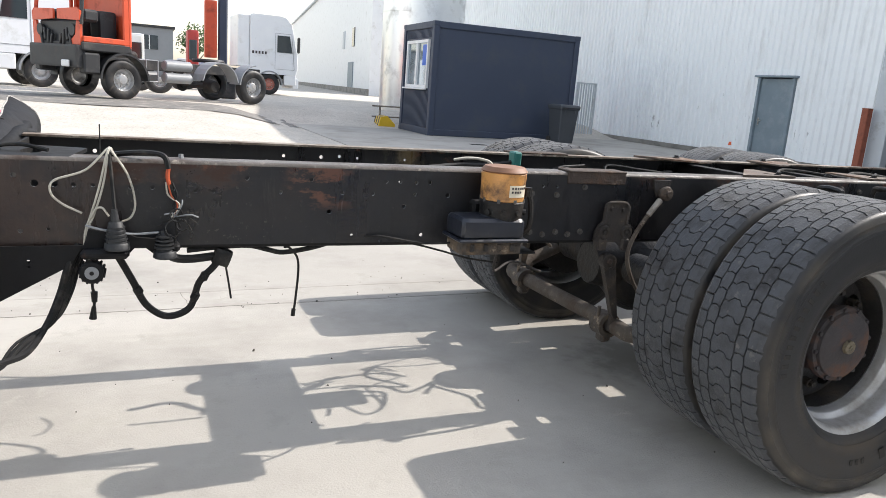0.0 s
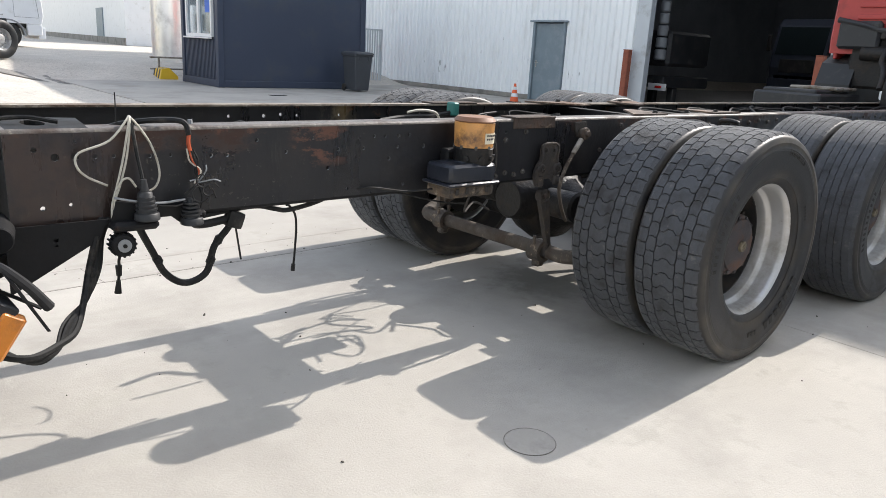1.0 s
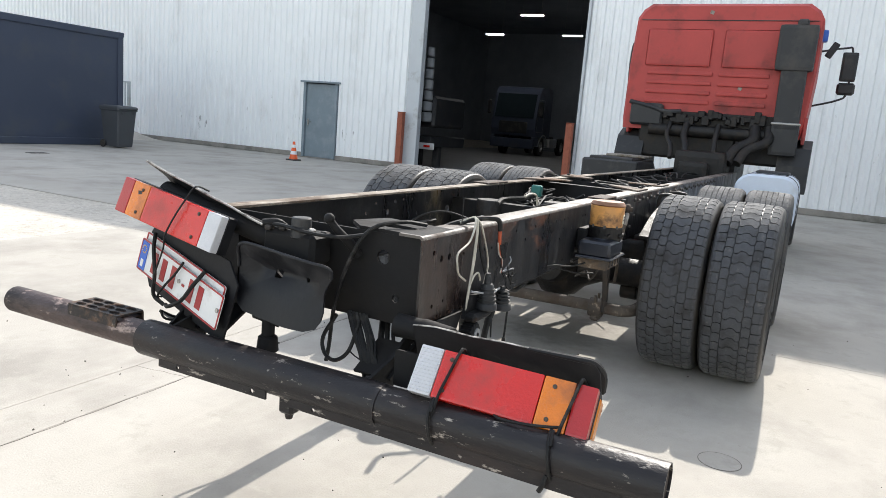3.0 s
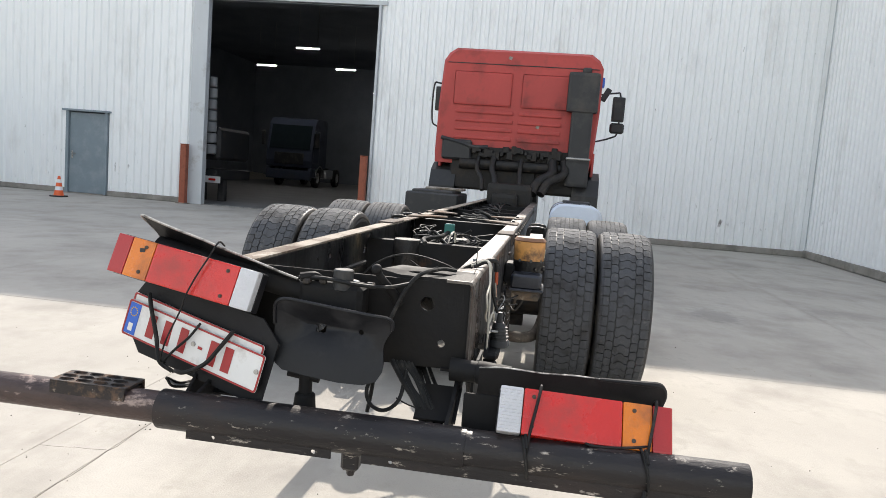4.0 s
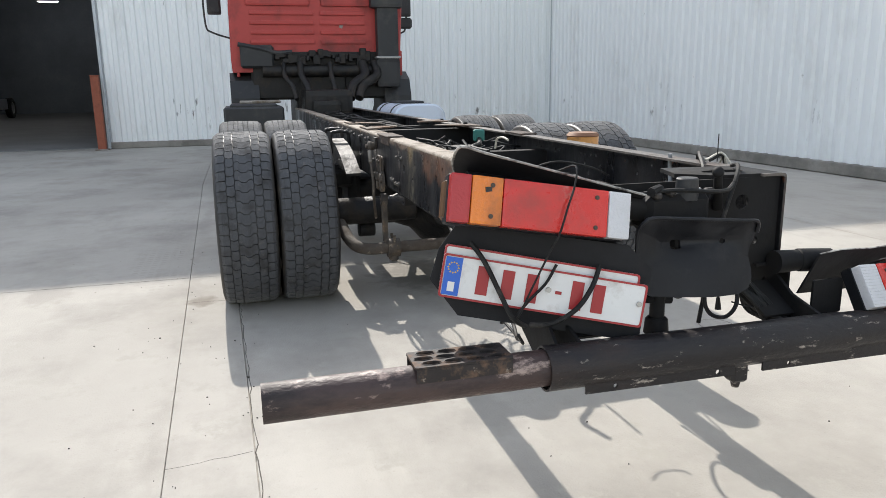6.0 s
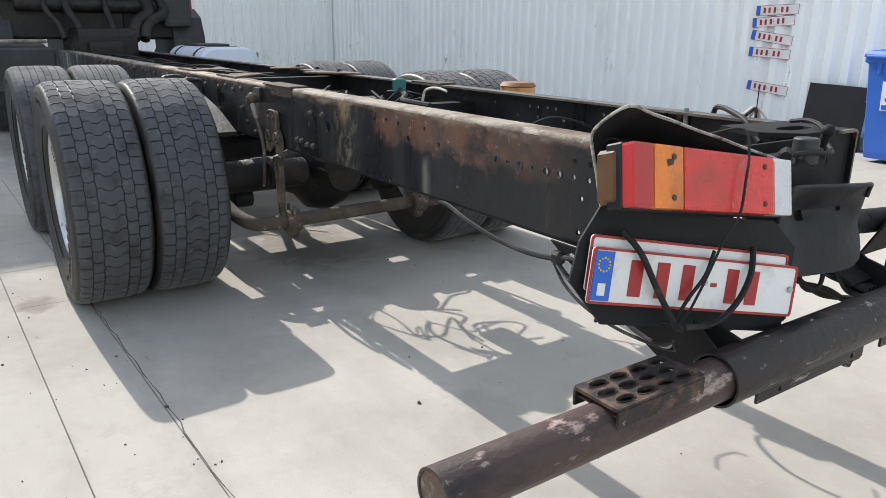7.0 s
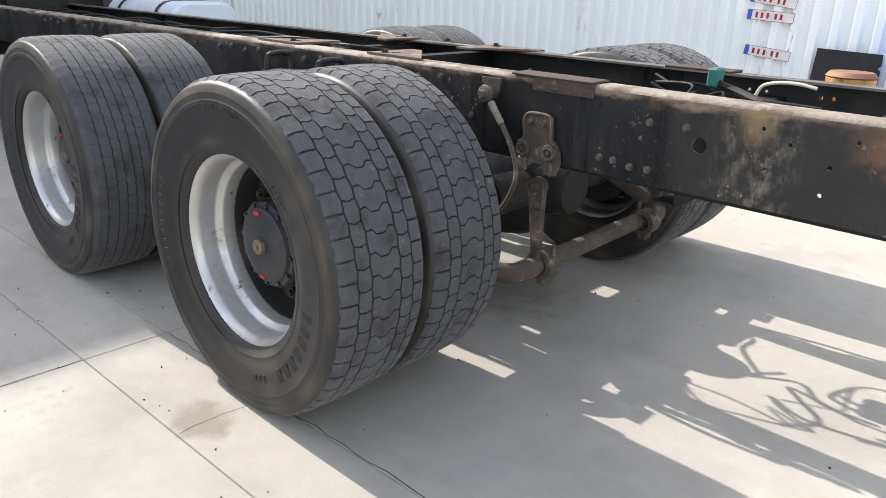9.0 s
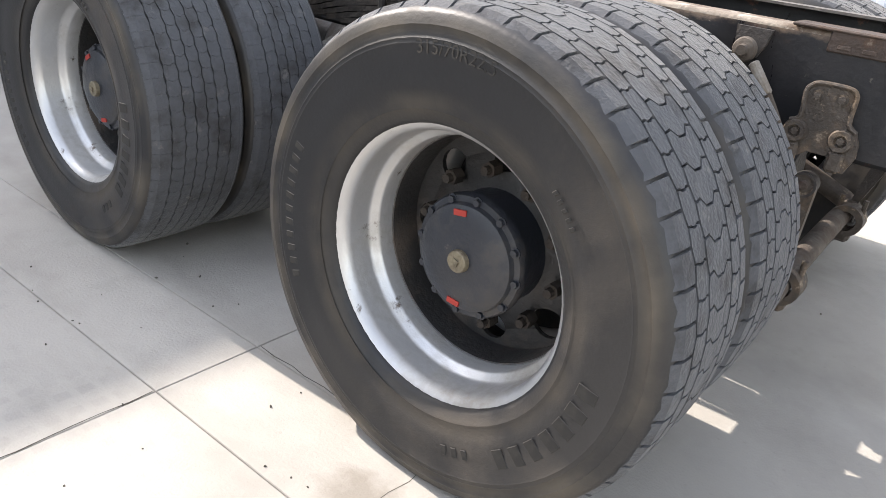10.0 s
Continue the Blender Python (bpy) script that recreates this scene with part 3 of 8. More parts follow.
M_LRED = mat("red_lens", (0.62, 0.022, 0.015), 0.25, var=0.08, scale=8, dirt=(0.40, 0.04, 0.03), dirt_amt=0.4, dirt_scale=5, dirt2=(0.46, 0.16, 0.13), dirt2_amt=0.15, dirt2_scale=7, bump=0.15, bscale=150, coat=0.3)
M_LDRED = mat("dark_red_lens", (0.42, 0.018, 0.018), 0.3, var=0.1, scale=8, dirt=(0.25, 0.03, 0.025), dirt_amt=0.3, bump=0.15, bscale=150, coat=0.3)
M_LORANGE = mat("orange_lens", (0.75, 0.20, 0.012), 0.25, var=0.1, scale=8, dirt=(0.38, 0.11, 0.025), dirt_amt=0.4, dirt_scale=6, dirt2=(0.14, 0.06, 0.03), dirt2_amt=0.05, dirt2_scale=9, bump=0.15, bscale=150, coat=0.3)
M_SIDEAMBER = mat("side_amber_lens", (0.68, 0.22, 0.015), 0.3, var=0.15, scale=10, dirt=(0.36, 0.13, 0.03), dirt_amt=0.3, dirt_scale=9, bump=0.2, bscale=120, coat=0.1)
M_LWHITE = mat("clear_lens", (0.62, 0.62, 0.64), 0.25, var=0.1, scale=8, dirt=(0.42, 0.40, 0.38), dirt_amt=0.3, dirt_scale=8, bump=0.3, bscale=150, coat=0.3)
M_AMBER = mat("amber_reservoir", (0.62, 0.30, 0.09), 0.3, var=0.25, scale=12, dirt=(0.13, 0.065, 0.03), dirt_amt=0.5, dirt_scale=14, coat=0.2)
M_CAPRED = mat("faded_red_cap", (0.22, 0.105, 0.055), 0.6, var=0.2, scale=14, dirt=(0.32, 0.20, 0.11), dirt_amt=0.4)
M_LABEL = mat("paper_label", (0.72, 0.66, 0.52), 0.6, var=0.08, scale=20)
M_INK = mat("label_ink", (0.06, 0.05, 0.05), 0.6)
M_PWHITE = mat("plate_white", (0.74, 0.74, 0.73), 0.35, var=0.04, scale=10, dirt=(0.55, 0.53, 0.5), dirt_amt=0.15, dirt_scale=10)
M_PRED = mat("plate_red", (0.36, 0.022, 0.025), 0.4)
M_PBLUE = mat("plate_blue", (0.02, 0.12, 0.55), 0.4, var=0.05)
M_YELLOW = mat("signal_yellow", (0.75, 0.48, 0.03), 0.5, var=0.1)
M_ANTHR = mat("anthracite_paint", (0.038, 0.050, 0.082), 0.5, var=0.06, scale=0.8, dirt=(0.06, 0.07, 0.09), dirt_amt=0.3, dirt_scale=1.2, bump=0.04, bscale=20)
M_DOOR = mat("blue_grey_door", (0.20, 0.25, 0.28), 0.45, var=0.1, scale=1.5, dirt=(0.26, 0.30, 0.33), dirt_amt=0.4, dirt_scale=2.5, dirt2=(0.10, 0.08, 0.06), dirt2_amt=-0.1, dirt2_scale=7)
M_POST = mat("red_brown_post", (0.30, 0.085, 0.045), 0.7, var=0.12, scale=4, dirt=(0.20, 0.07, 0.045), dirt_amt=0.4, dirt_scale=4)
M_ORANGE = mat("cone_orange", (0.75, 0.12, 0.03), 0.5, var=0.1, scale=8)
M_WHITE = mat("white_paint", (0.76, 0.77, 0.78), 0.4, var=0.04, scale=1.5, dirt=(0.62, 0.62, 0.6), dirt_amt=0.2)
M_PVC = mat("white_pvc", (0.78, 0.78, 0.77), 0.4, var=0.02)
M_GLASS = mat("window_glass", (0.30, 0.36, 0.40), 0.05, metal=0.65, var=0.1, scale=1.0)
M_DGLASS = mat("dark_glass", (0.02, 0.03, 0.035), 0.06, var=0.1, spec=0.8)
M_BINDARK = mat("dark_bin", (0.055, 0.06, 0.068), 0.5, var=0.08, scale=3)
M_BINBLUE = mat("blue_bin", (0.030, 0.125, 0.50), 0.45, var=0.08, scale=3, dirt=(0.045, 0.14, 0.45), dirt_amt=0.2)
M_ALU = mat("aluminium", (0.72, 0.73, 0.74), 0.28, metal=0.9, var=0.05, scale=1.5, dirt=(0.55, 0.55, 0.54), dirt_amt=0.3, dirt_scale=1.5)
M_TANK = mat("pale_tank", (0.60, 0.66, 0.76), 0.45, metal=0.15, var=0.06, scale=4, dirt=(0.45, 0.47, 0.5), dirt_amt=0.3)
M_STEEL = mat("bare_steel", (0.42, 0.41, 0.39), 0.45, metal=0.7, var=0.15, scale=12, dirt=(0.2, 0.14, 0.09), dirt_amt=0.3, dirt_scale=10)
M_PALEST = mat("dusty_steel", (0.30, 0.275, 0.24), 0.7, var=0.25, scale=9, dirt=(0.13, 0.10, 0.07), dirt_amt=0.5, dirt_scale=7, bump=0.4, bscale=60)
M_GREEN = mat("green_plug", (0.02, 0.15, 0.13), 0.5)
M_ORCAB = mat("orange_red_cab", (0.62, 0.085, 0.03), 0.45, var=0.12, scale=2, dirt=(0.35, 0.06, 0.03), dirt_amt=0.3)
M_GREYFAR = mat("grey_cladding", (0.22, 0.23, 0.24), 0.7, var=0.05)
M_LEAF = mat("leaves", (0.055, 0.10, 0.028), 0.8, var=0.35, scale=2)
M_BARK = mat("bark", (0.10, 0.075, 0.05), 0.9, var=0.3, scale=6)
M_CRACK = mat("joint_dirt", (0.085, 0.075, 0.062), 0.95, var=0.3, scale=8)
M_TUBE = glow_mat("tube_light", (1.0, 0.98, 0.95), 58.0)
M_ROLLGREY = mat("grey_plastic", (0.25, 0.26, 0.27), 0.5, var=0.1, scale=3)

# ---- setting ----
WX, SY, HH = 12.87, -6.46, 9.80         # hall front wall, side wall, height
def sm(t):
    t = max(0.0, min(1.0, t))
    return t * t * (3 - 2 * t)


def ground_z(x, y):
    """The gravel yard climbs gently away from the halls."""
    return -0.014 + 0.39 * sm((y - 12) / 6) * (1 - sm((x + 0.5) / 2) * (1 - sm((y - 17.8) / 3)))


gx = [-300, -80, -30] + [-12 + 0.75 * i for i in range(36)] + [30, 80, 300]
gy = [-300, -60, 0] + [10 + 0.6 * i for i in range(26)] + [40, 80, 300]
b = bmesh.new()
gv = [[b.verts.new((x, y, ground_z(x, y))) for y in gy] for x in gx]
for i in range(len(gx) - 1):
    for j in range(len(gy) - 1):
        b.faces.new((gv[i][j], gv[i + 1][j], gv[i + 1][j + 1], gv[i][j + 1]))
ground = tagged(obj("ground", b, M_GRAVEL, True), "pale gravel and dusty asphalt yard reaching the horizon", "ground", kind="structure")


# darker grey strip across the gravel
b = bmesh.new()
rv = [[b.verts.new((x, y + 0.10 * math.sin(x * 1.7 + y) + 0.02 * x, ground_z(x, y + 0.02 * x) + 0.012)) for y in (16.2, 16.8, 17.4, 18.0, 18.5)] for x in [-40, -20] + [-12 + 0.6 * i for i in range(23)] + [1.55]]
for i in range(len(rv) - 1):
    for j in range(4):
        b.faces.new((rv[i][j], rv[i + 1][j], rv[i + 1][j + 1], rv[i][j + 1]))
tagged(obj("road", b, M_STRIP, True), "darker grey strip crossing the gravel yard", "road", kind="structure")


def corrugated(name, a, b, z0, z1, holes=(), pitch=0.21, depth=0.042, out=Vector((1, 0, 0)), label="", thick=0.12):
    """A wall of trapezoid sheet steel from a to b; holes: (s0, s1, ztop) openings from the ground."""
    bm = bmesh.new()
    a, b = Vector(a), Vector(b)
    length = (b - a).length
    d = (b - a) / length
    prof = ((0.0, 0.0), (0.36, 0.0), (0.50, 1.0), (0.86, 1.0))
    cuts = [0.0]
    for i in range(int(length / pitch) + 1):
        cuts += [(i + f) * pitch for f, _ in prof if 0 < (i + f) * pitch < length]
    cuts += [length] + [h[k] for h in holes for k in (0, 1)]
    cuts = sorted(set(round(c, 4) for c in cuts))

    def off(s):
        f = (s / pitch) % 1.0
        for (f0, h0), (f1, h1) in zip(prof, prof[1:] + ((1.0, 0.0),)):
            if f0 <= f <= f1 + 1e-6:
                return depth * (h0 + (h1 - h0) * (f - f0) / (f1 - f0))
        return 0.0
    for s0, s1 in zip(cuts, cuts[1:]):
        zb = z0
        for h0, h1, zt in holes:
            if h0 - 1e-4 <= s0 and s1 <= h1 + 1e-4:
                zb = zt
        q = []
        for s, z in ((s0, zb), (s1, zb), (s1, z1), (s0, z1)):
            q.append(a + d * s + out * off(s if s in (s0, s1) else s) + Vector((0, 0, z)))
        front = [bm.verts.new(p) for p in q]
        back = [bm.verts.new(a + d * s - out * thick + Vector((0, 0, z))) for s, z in ((s0, zb), (s1, zb), (s1, z1), (s0, z1))]
        bm.faces.new(front)
        bm.faces.new(back[::-1])
        bm.faces.new((front[0], front[1], back[1], back[0]))
        bm.faces.new((front[3], front[2], back[2], back[3]))
    bmesh.ops.remove_doubles(bm, verts=bm.verts[:], dist=0.0005)
    return tagged(obj(name, bm, M_WALL), label, "wall", kind="structure")


# hall front wall with the gate and the small door
GY0, GY1, GZ = 3.96, 8.33, 5.2
DY0, DY1, DZ = 11.03, 12.22, 2.165
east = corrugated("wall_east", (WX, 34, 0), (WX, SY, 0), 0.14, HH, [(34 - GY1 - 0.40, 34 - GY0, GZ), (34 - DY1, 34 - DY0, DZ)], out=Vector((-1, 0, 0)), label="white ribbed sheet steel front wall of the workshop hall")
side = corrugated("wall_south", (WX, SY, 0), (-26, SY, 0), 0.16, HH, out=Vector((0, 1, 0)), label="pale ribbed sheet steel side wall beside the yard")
for nm, c, s in (("baseboard_1", (WX + 0.05, (34 + DY1) / 2, 0.07), (0.22, 34 - DY1, 0.14)), ("baseboard_2", (WX + 0.05, (DY0 + GY1 + 0.40) / 2, 0.07), (0.22, DY0 - GY1 - 0.40, 0.14)), ("baseboard_3", (WX + 0.05, (GY0 + SY) / 2, 0.07), (0.22, GY0 - SY, 0.14)), ("baseboard_4", ((WX - 26) / 2, SY - 0.04, 0.08), (WX + 26, 0.24, 0.16))):
    tagged(obj(nm, B(c, s, 0.012), M_PLINTH), "rough grey concrete base under the sheet wall", "plinth", kind="structure")
# gate reveal, lintel and jambs
for nm, c, s in (("trim_gate_north", (WX - 0.03, GY1 + 0.20, GZ / 2), (0.20, 0.40, GZ)), ("trim_gate_south", (WX - 0.02, GY0 - 0.03, GZ / 2), (0.16, 0.06, GZ)), ("trim_gate_head", (WX - 0.02, (GY0 + GY1) / 2, GZ + 0.05), (0.16, GY1 - GY0 + 0.4, 0.10)), ("trim_corner", (WX - 0.045, SY + 0.045, HH / 2 + 0.08), (0.022, 0.022, HH - 0.16))):
    tagged(obj(nm, B(c, s, 0.008), M_TRIM), "folded pale grey metal trim along the sheet wall", "trim", kind="structure")
# dark hall behind the gate
for nm, c, s, mm in (("wall_hall_back", (44.6, 4, 4), (0.2, 34, 8), M_DARKIN), ("wall_hall_north", (28.87, 21, 4), (31.4, 0.2, 8), M_DARKIN), ("wall_hall_south", (28.87, -6.9, 4), (31.4, 0.2, 8), M_DARKIN), ("ceiling_hall", (28.87, 4, 8.1), (31.8, 34, 0.2), M_DARKIN), ("floor_hall", (28.87, 7, -0.002), (31.6, 27.6, 0.02), M_HALLFLOOR), ("roof_hall", (28.87, 14, HH + 0.08), (32, 41, 0.15), M_TRIM)):
    tagged(obj(nm, B(c, s), mm), "dim unlit surface of the workshop hall", "hall", kind="structure")
tagged(obj("wall_lining", plate(bmesh.new(), [(-6.6, 0.01), (GY0 - 0.01, 0.01), (GY0 - 0.01, GZ), (GY1 + 0.39, GZ), (GY1 + 0.39, 0.01), (DY0 - 0.05, 0.01), (DY0 - 0.05, DZ + 0.05), (DY1 + 0.05, DZ + 0.05), (DY1 + 0.05, 0.01), (20.9, 0.01), (20.9, 8.0), (-6.6, 8.0)], [], 0.05, basis((WX + 0.14, 0, 0), (0, 1, 0), (0, 0, 1), (1, 0, 0))), M_DARKIN), "dim inner lining of the hall front wall", "wall", kind="structure")
tagged(obj("backdrop_side", B((-7, SY - 8, HH / 2 + 0.05), (39, 15.6, HH), 0.0), M_TRIM), "plain body of the neighbouring hall", "building", kind="structure")

# door_1
d1 = tagged(new("door_1"), "closed blue-grey steel door with worn paint in the sheet wall", "door", kind="structure")
d1.location = (WX, 0, 0)
part("leaf", B((-0.005, (DY0 + DY1) / 2, DZ / 2), (0.05, DY1 - DY0 - 0.16, DZ - 0.06), 0.006), M_DOOR, d1)
for nm, c, s in (("frame", (-0.03, DY1 - 0.04, DZ / 2), (0.14, 0.08, DZ)), ("frame", (-0.03, DY0 + 0.04, DZ / 2), (0.14, 0.08, DZ)), ("frame", (-0.05, (DY0 + DY1) / 2, DZ + 0.02), (0.22, DY1 - DY0 + 0.16, 0.05)), ("sill", (-0.03, (DY0 + DY1) / 2, 0.012), (0.18, DY1 - DY0, 0.024))):
    part(nm, B(c, s, 0.005), M_DOOR if nm == "frame" else M_PLINTH, d1)
hb = B((-0.045, DY1 - 0.17, 1.03), (0.012, 0.045, 0.2), 0.004)
tube(hb, [(-0.05, DY1 - 0.17, 1.06), (-0.095, DY1 - 0.17, 1.06), (-0.095, DY1 - 0.30, 1.055)], 0.011, smooth=False)
part("door_handle", hb, M_STEEL, d1, "worn metal lever handle")

# two rusty red posts guarding the gate
for yy, h in ((8.72, 1.50), (4.03, 1.54)):
    p = thing("gate_post", "red-brown painted square steel guard post beside the gate", "post", (WX - 0.33, yy, 0), group="gate posts")
    part("post", B((0, 0, h / 2), (0.16, 0.16, h), 0.012), M_POST, p)
    part("cap", B((0, 0, h + 0.008), (0.17, 0.17, 0.016), 0.005), M_POST, p)
    part("foot_plate", B((0, 0, 0.012), (0.26, 0.26, 0.024), 0.004), M_PALEST, p)

# tube lights under the hall ceiling
tl0 = None
for x, y in ((24, 9.75), (30, 14.0), (30, 9.93), (40, 10.6)):
    if tl0 is None:
        tl0 = thing("tube_light", "lit white fluorescent tube hung under the hall ceiling", "lamp", (x, y, 5.9), group="hall tube lights")
        part("housing", B((0, 0, 0.04), (0.12, 1.0, 0.05), 0.01), M_TRIM, tl0)
        part("tube", C((0, -0.48, 0), (0, 0.48, 0), 0.018, seg=10), M_TUBE, tl0, "glowing white tube")
        for s in (-0.4, 0.4):
            part("hanger", C((0, s, 0.05), (0, s, 2.1), 0.006, seg=6), M_STEEL, tl0)
    else:
        copy_thing(tl0, pose(x, y, 5.95))

# ---- the stripped truck ----
truck = thing("truck_chassis", "stripped red truck with bare rusty chassis and double rear wheels", "truck")
RY, RT, RB, R0, R1 = 0.385, 0.955, 0.682, -2.57, 6.2      # rail web, top, bottom, rear end, front end


def rail(sgn, holes):
    bm = bmesh.new()
    m = basis((0, sgn * RY, 0), (1, 0, 0), (0, 0, 1), (0, -sgn, 0))
    plate(bm, [(R0, RB + 0.012), (R1, RB + 0.012), (R1, RT - 0.012), (R0, RT - 0.012)], [circ2(x, z, r, 8) for x, z, r in holes], 0.008, m)
    r = part("frame_rail", bm, M_RAIL_L if sgn > 0 else M_RAIL_R, truck, "black steel channel rail with bolt holes and rust patches", smooth=False)
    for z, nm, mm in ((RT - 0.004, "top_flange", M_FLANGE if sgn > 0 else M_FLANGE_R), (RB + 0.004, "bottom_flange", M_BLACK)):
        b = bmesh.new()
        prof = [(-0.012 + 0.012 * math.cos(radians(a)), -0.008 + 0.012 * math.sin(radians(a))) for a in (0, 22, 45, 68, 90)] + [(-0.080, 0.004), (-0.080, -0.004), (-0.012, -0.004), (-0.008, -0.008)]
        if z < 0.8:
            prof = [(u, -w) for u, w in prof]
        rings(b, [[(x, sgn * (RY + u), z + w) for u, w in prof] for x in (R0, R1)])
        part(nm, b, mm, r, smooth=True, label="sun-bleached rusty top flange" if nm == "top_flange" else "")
    return r


random.seed(4)
holes_r = [(-2.5, 0.9, 0.008), (-2.45, 0.878, 0.011), (-2.4, 0.878, 0.011), (-2.35, 0.875, 0.007), (-2.3, 0.875, 0.006), (-2.2, 0.87, 0.006), (-2.14, 0.87, 0.006), (-2.08, 0.868, 0.006), (-2.49, 0.74, 0.007), (-2.42, 0.745, 0.005), (-1.6, 0.8, 0.008), (-1.34, 0.82, 0.008), (-1.27, 0.72, 0.007), (-1.18, 0.86, 0.009), (-1.52, 0.72, 0.006), (-1.42, 0.7, 0.006), (-0.8, 0.9, 0.006), (-0.74, 0.9, 0.006), (-1.02, 0.9, 0.007), (-0.98, 0.9, 0.007), (-1.249, 0.903, 0.0068), (-1.3, 0.902, 0.0068), (-1.358, 0.904, 0.0068), (-1.407, 0.904, 0.0068), (-1.302, 0.862, 0.0068), (-1.453, 0.862, 0.0068), (-1.558, 0.863, 0.0068), (-1.661, 0.905, 0.0068), (-1.864, 0.905, 0.0068), (-1.76, 0.863, 0.0068), (-1.965, 0.862, 0.0068), (-2.017, 0.863, 0.0068)]
holes_l = [(-1.985, 0.857, 0.01), (-2.035, 0.857, 0.006), (-2.085, 0.856, 0.01), (-2.135, 0.857, 0.005), (-2.188, 0.856, 0.01), (-2.237, 0.856, 0.01), (-2.286, 0.856, 0.008), (-2.337, 0.856, 0.008), (-2.386, 0.855, 0.011), (-2.436, 0.856, 0.01), (-2.288, 0.895, 0.008), (-2.338, 0.894, 0.008), (-2.316, 0.808, 0.007), (-2.313, 0.721, 0.008), (-2.387, 0.72, 0.009), (-2.426, 0.721, 0.008), (-2.5, 0.858, 0.008), (-2.5, 0.712, 0.008), (-1.62, 0.9, 0.007), (-1.7, 0.86, 0.008), (-1.38, 0.905, 0.007), (-1.3, 0.9, 0.006), (-1.25, 0.83, 0.007), (-1.24, 0.76, 0.006), (-1.46, 0.9, 0.008), (-1.52, 0.855, 0.013), (-1.15, 0.87, 0.006), (-1.1, 0.8, 0.006), (-1.08, 0.9, 0.006), (-0.8, 0.72, 0.006), (-0.6, 0.9, 0.006), (-0.92, 0.83, 0.022)]
rail(-1, holes_r)
rail(1, holes_l)
for x, q in ((-1.985, .0135), (-2.035, .0085), (-2.085, .0135), (-2.188, .0125), (-2.237, .012), (-2.386, .014)):      # worn sleeves in the row of holes
    part("hole_sleeve", pipe(bmesh.new(), (x, RY - 0.004, .856), (x, RY + 0.0022, .856), q, 0.0032, 16), M_SLEEVE, truck, smooth=True)

# rivets and bolts along the webs
for sgn in (-1, 1):
    o = (0, sgn, 0)
    bolts("rivet", truck, [((0.05 + i * 0.115, sgn * RY, 0.915 - 0.012 * (i % 2)), o) for i in range(34) if sgn < 0 or i % 5 != 4], 0.010, 0.011, M_BOLT)
    spots = ((-0.768, .871), (-0.878, .873), (-0.619, .745), (-0.665, .744), (-0.721, .734), (-0.778, .736), (-0.1, .80), (-0.12, .72), (-0.02, .76), (.05, .82)) if sgn > 0 else tuple((-0.62 - 0.055 * i, 0.728 - 0.010 * (i % 2)) for i in range(7)) + ((-0.74, .868), (-0.845, .872), (-0.62, .90), (-0.1, .80), (-0.12, .72), (-0.02, .76), (.05, .82), (-1.08, .74), (-1.13, .70))
    bolts("frame_bolt", truck, [((x, sgn * RY, z), o) for x, z in spots], 0.0088, 0.011, M_BOLT)

# cross members
def crossmember(x, z0, z1, w=0.07, mm=None):
    b = bmesh.new()
    box(b, (x, 0, (z0 + z1) / 2), (0.008, 2 * RY - 0.02, z1 - z0))
    for z in (z0, z1):
        box(b, (x + w / 2, 0, z), (w, 2 * RY - 0.02, 0.008))
    return part("crossmember", b, mm or M_BLACK, truck)


for x, z0, z1 in ((-0.87, 0.645, 0.885), (0.46, 0.72, 0.93), (0.92, 0.72, 0.93), (2.45, 0.72, 0.92), (3.7, 0.72, 0.90), (5.0, 0.72, 0.90)):
    crossmember(x, z0, z1)
for sgn in (-1, 1):
    for x, d in ((0.46, -1), (0.92, 1)):
        b = plate(bmesh.new(), [(0, 0), (0.30 * d, 0), (0.06 * d, -0.24), (0, -0.24)], [circ2(0.09 * d, -0.07, 0.02, 10)], 0.008, basis((x, sgn * (RY - 0.01), RT + 0.002), (1, 0, 0), (0, sgn, 0), (0, 0, 1)))
        part("gusset", b, M_RUSTY, truck, "rusty triangular gusset plate on the frame")
    bolts("gusset_bolt", truck, [((0.40 + 0.3 * i, sgn * (RY - 0.05), RT + 0.010), (0, 0, 1)) for i in range(3)], 0.012, 0.012, M_GREASE)
# reinforcement caps on the rails ahead of the overhang
for sgn, x0, x1, x2 in ((1, -0.58, -0.355, -0.27), (-1, -0.70, -0.44, -0.44)):
    b = B(((x0 + x1) / 2, sgn * (RY + 0.002), RT - 0.018), (x1 - x0, 0.009, 0.05), 0.003)
    box(b, ((x0 + x2) / 2, sgn * (RY - 0.035), RT + 0.004), (x2 - x0, 0.09, 0.008), 0.003)
    for xs in (x1 - 0.035, x1 - 0.087):
        box(b, (xs, sgn * (RY + 0.0065), RT - 0.030), (0.028, 0.004, 0.010), 0.0015)
    part("rail_cap", b, M_CAPRUST, truck, "rust-brown reinforcement cap over the rail")


# wheels ---------------------------------------------------------------
TR, TW = 0.496, 0.147


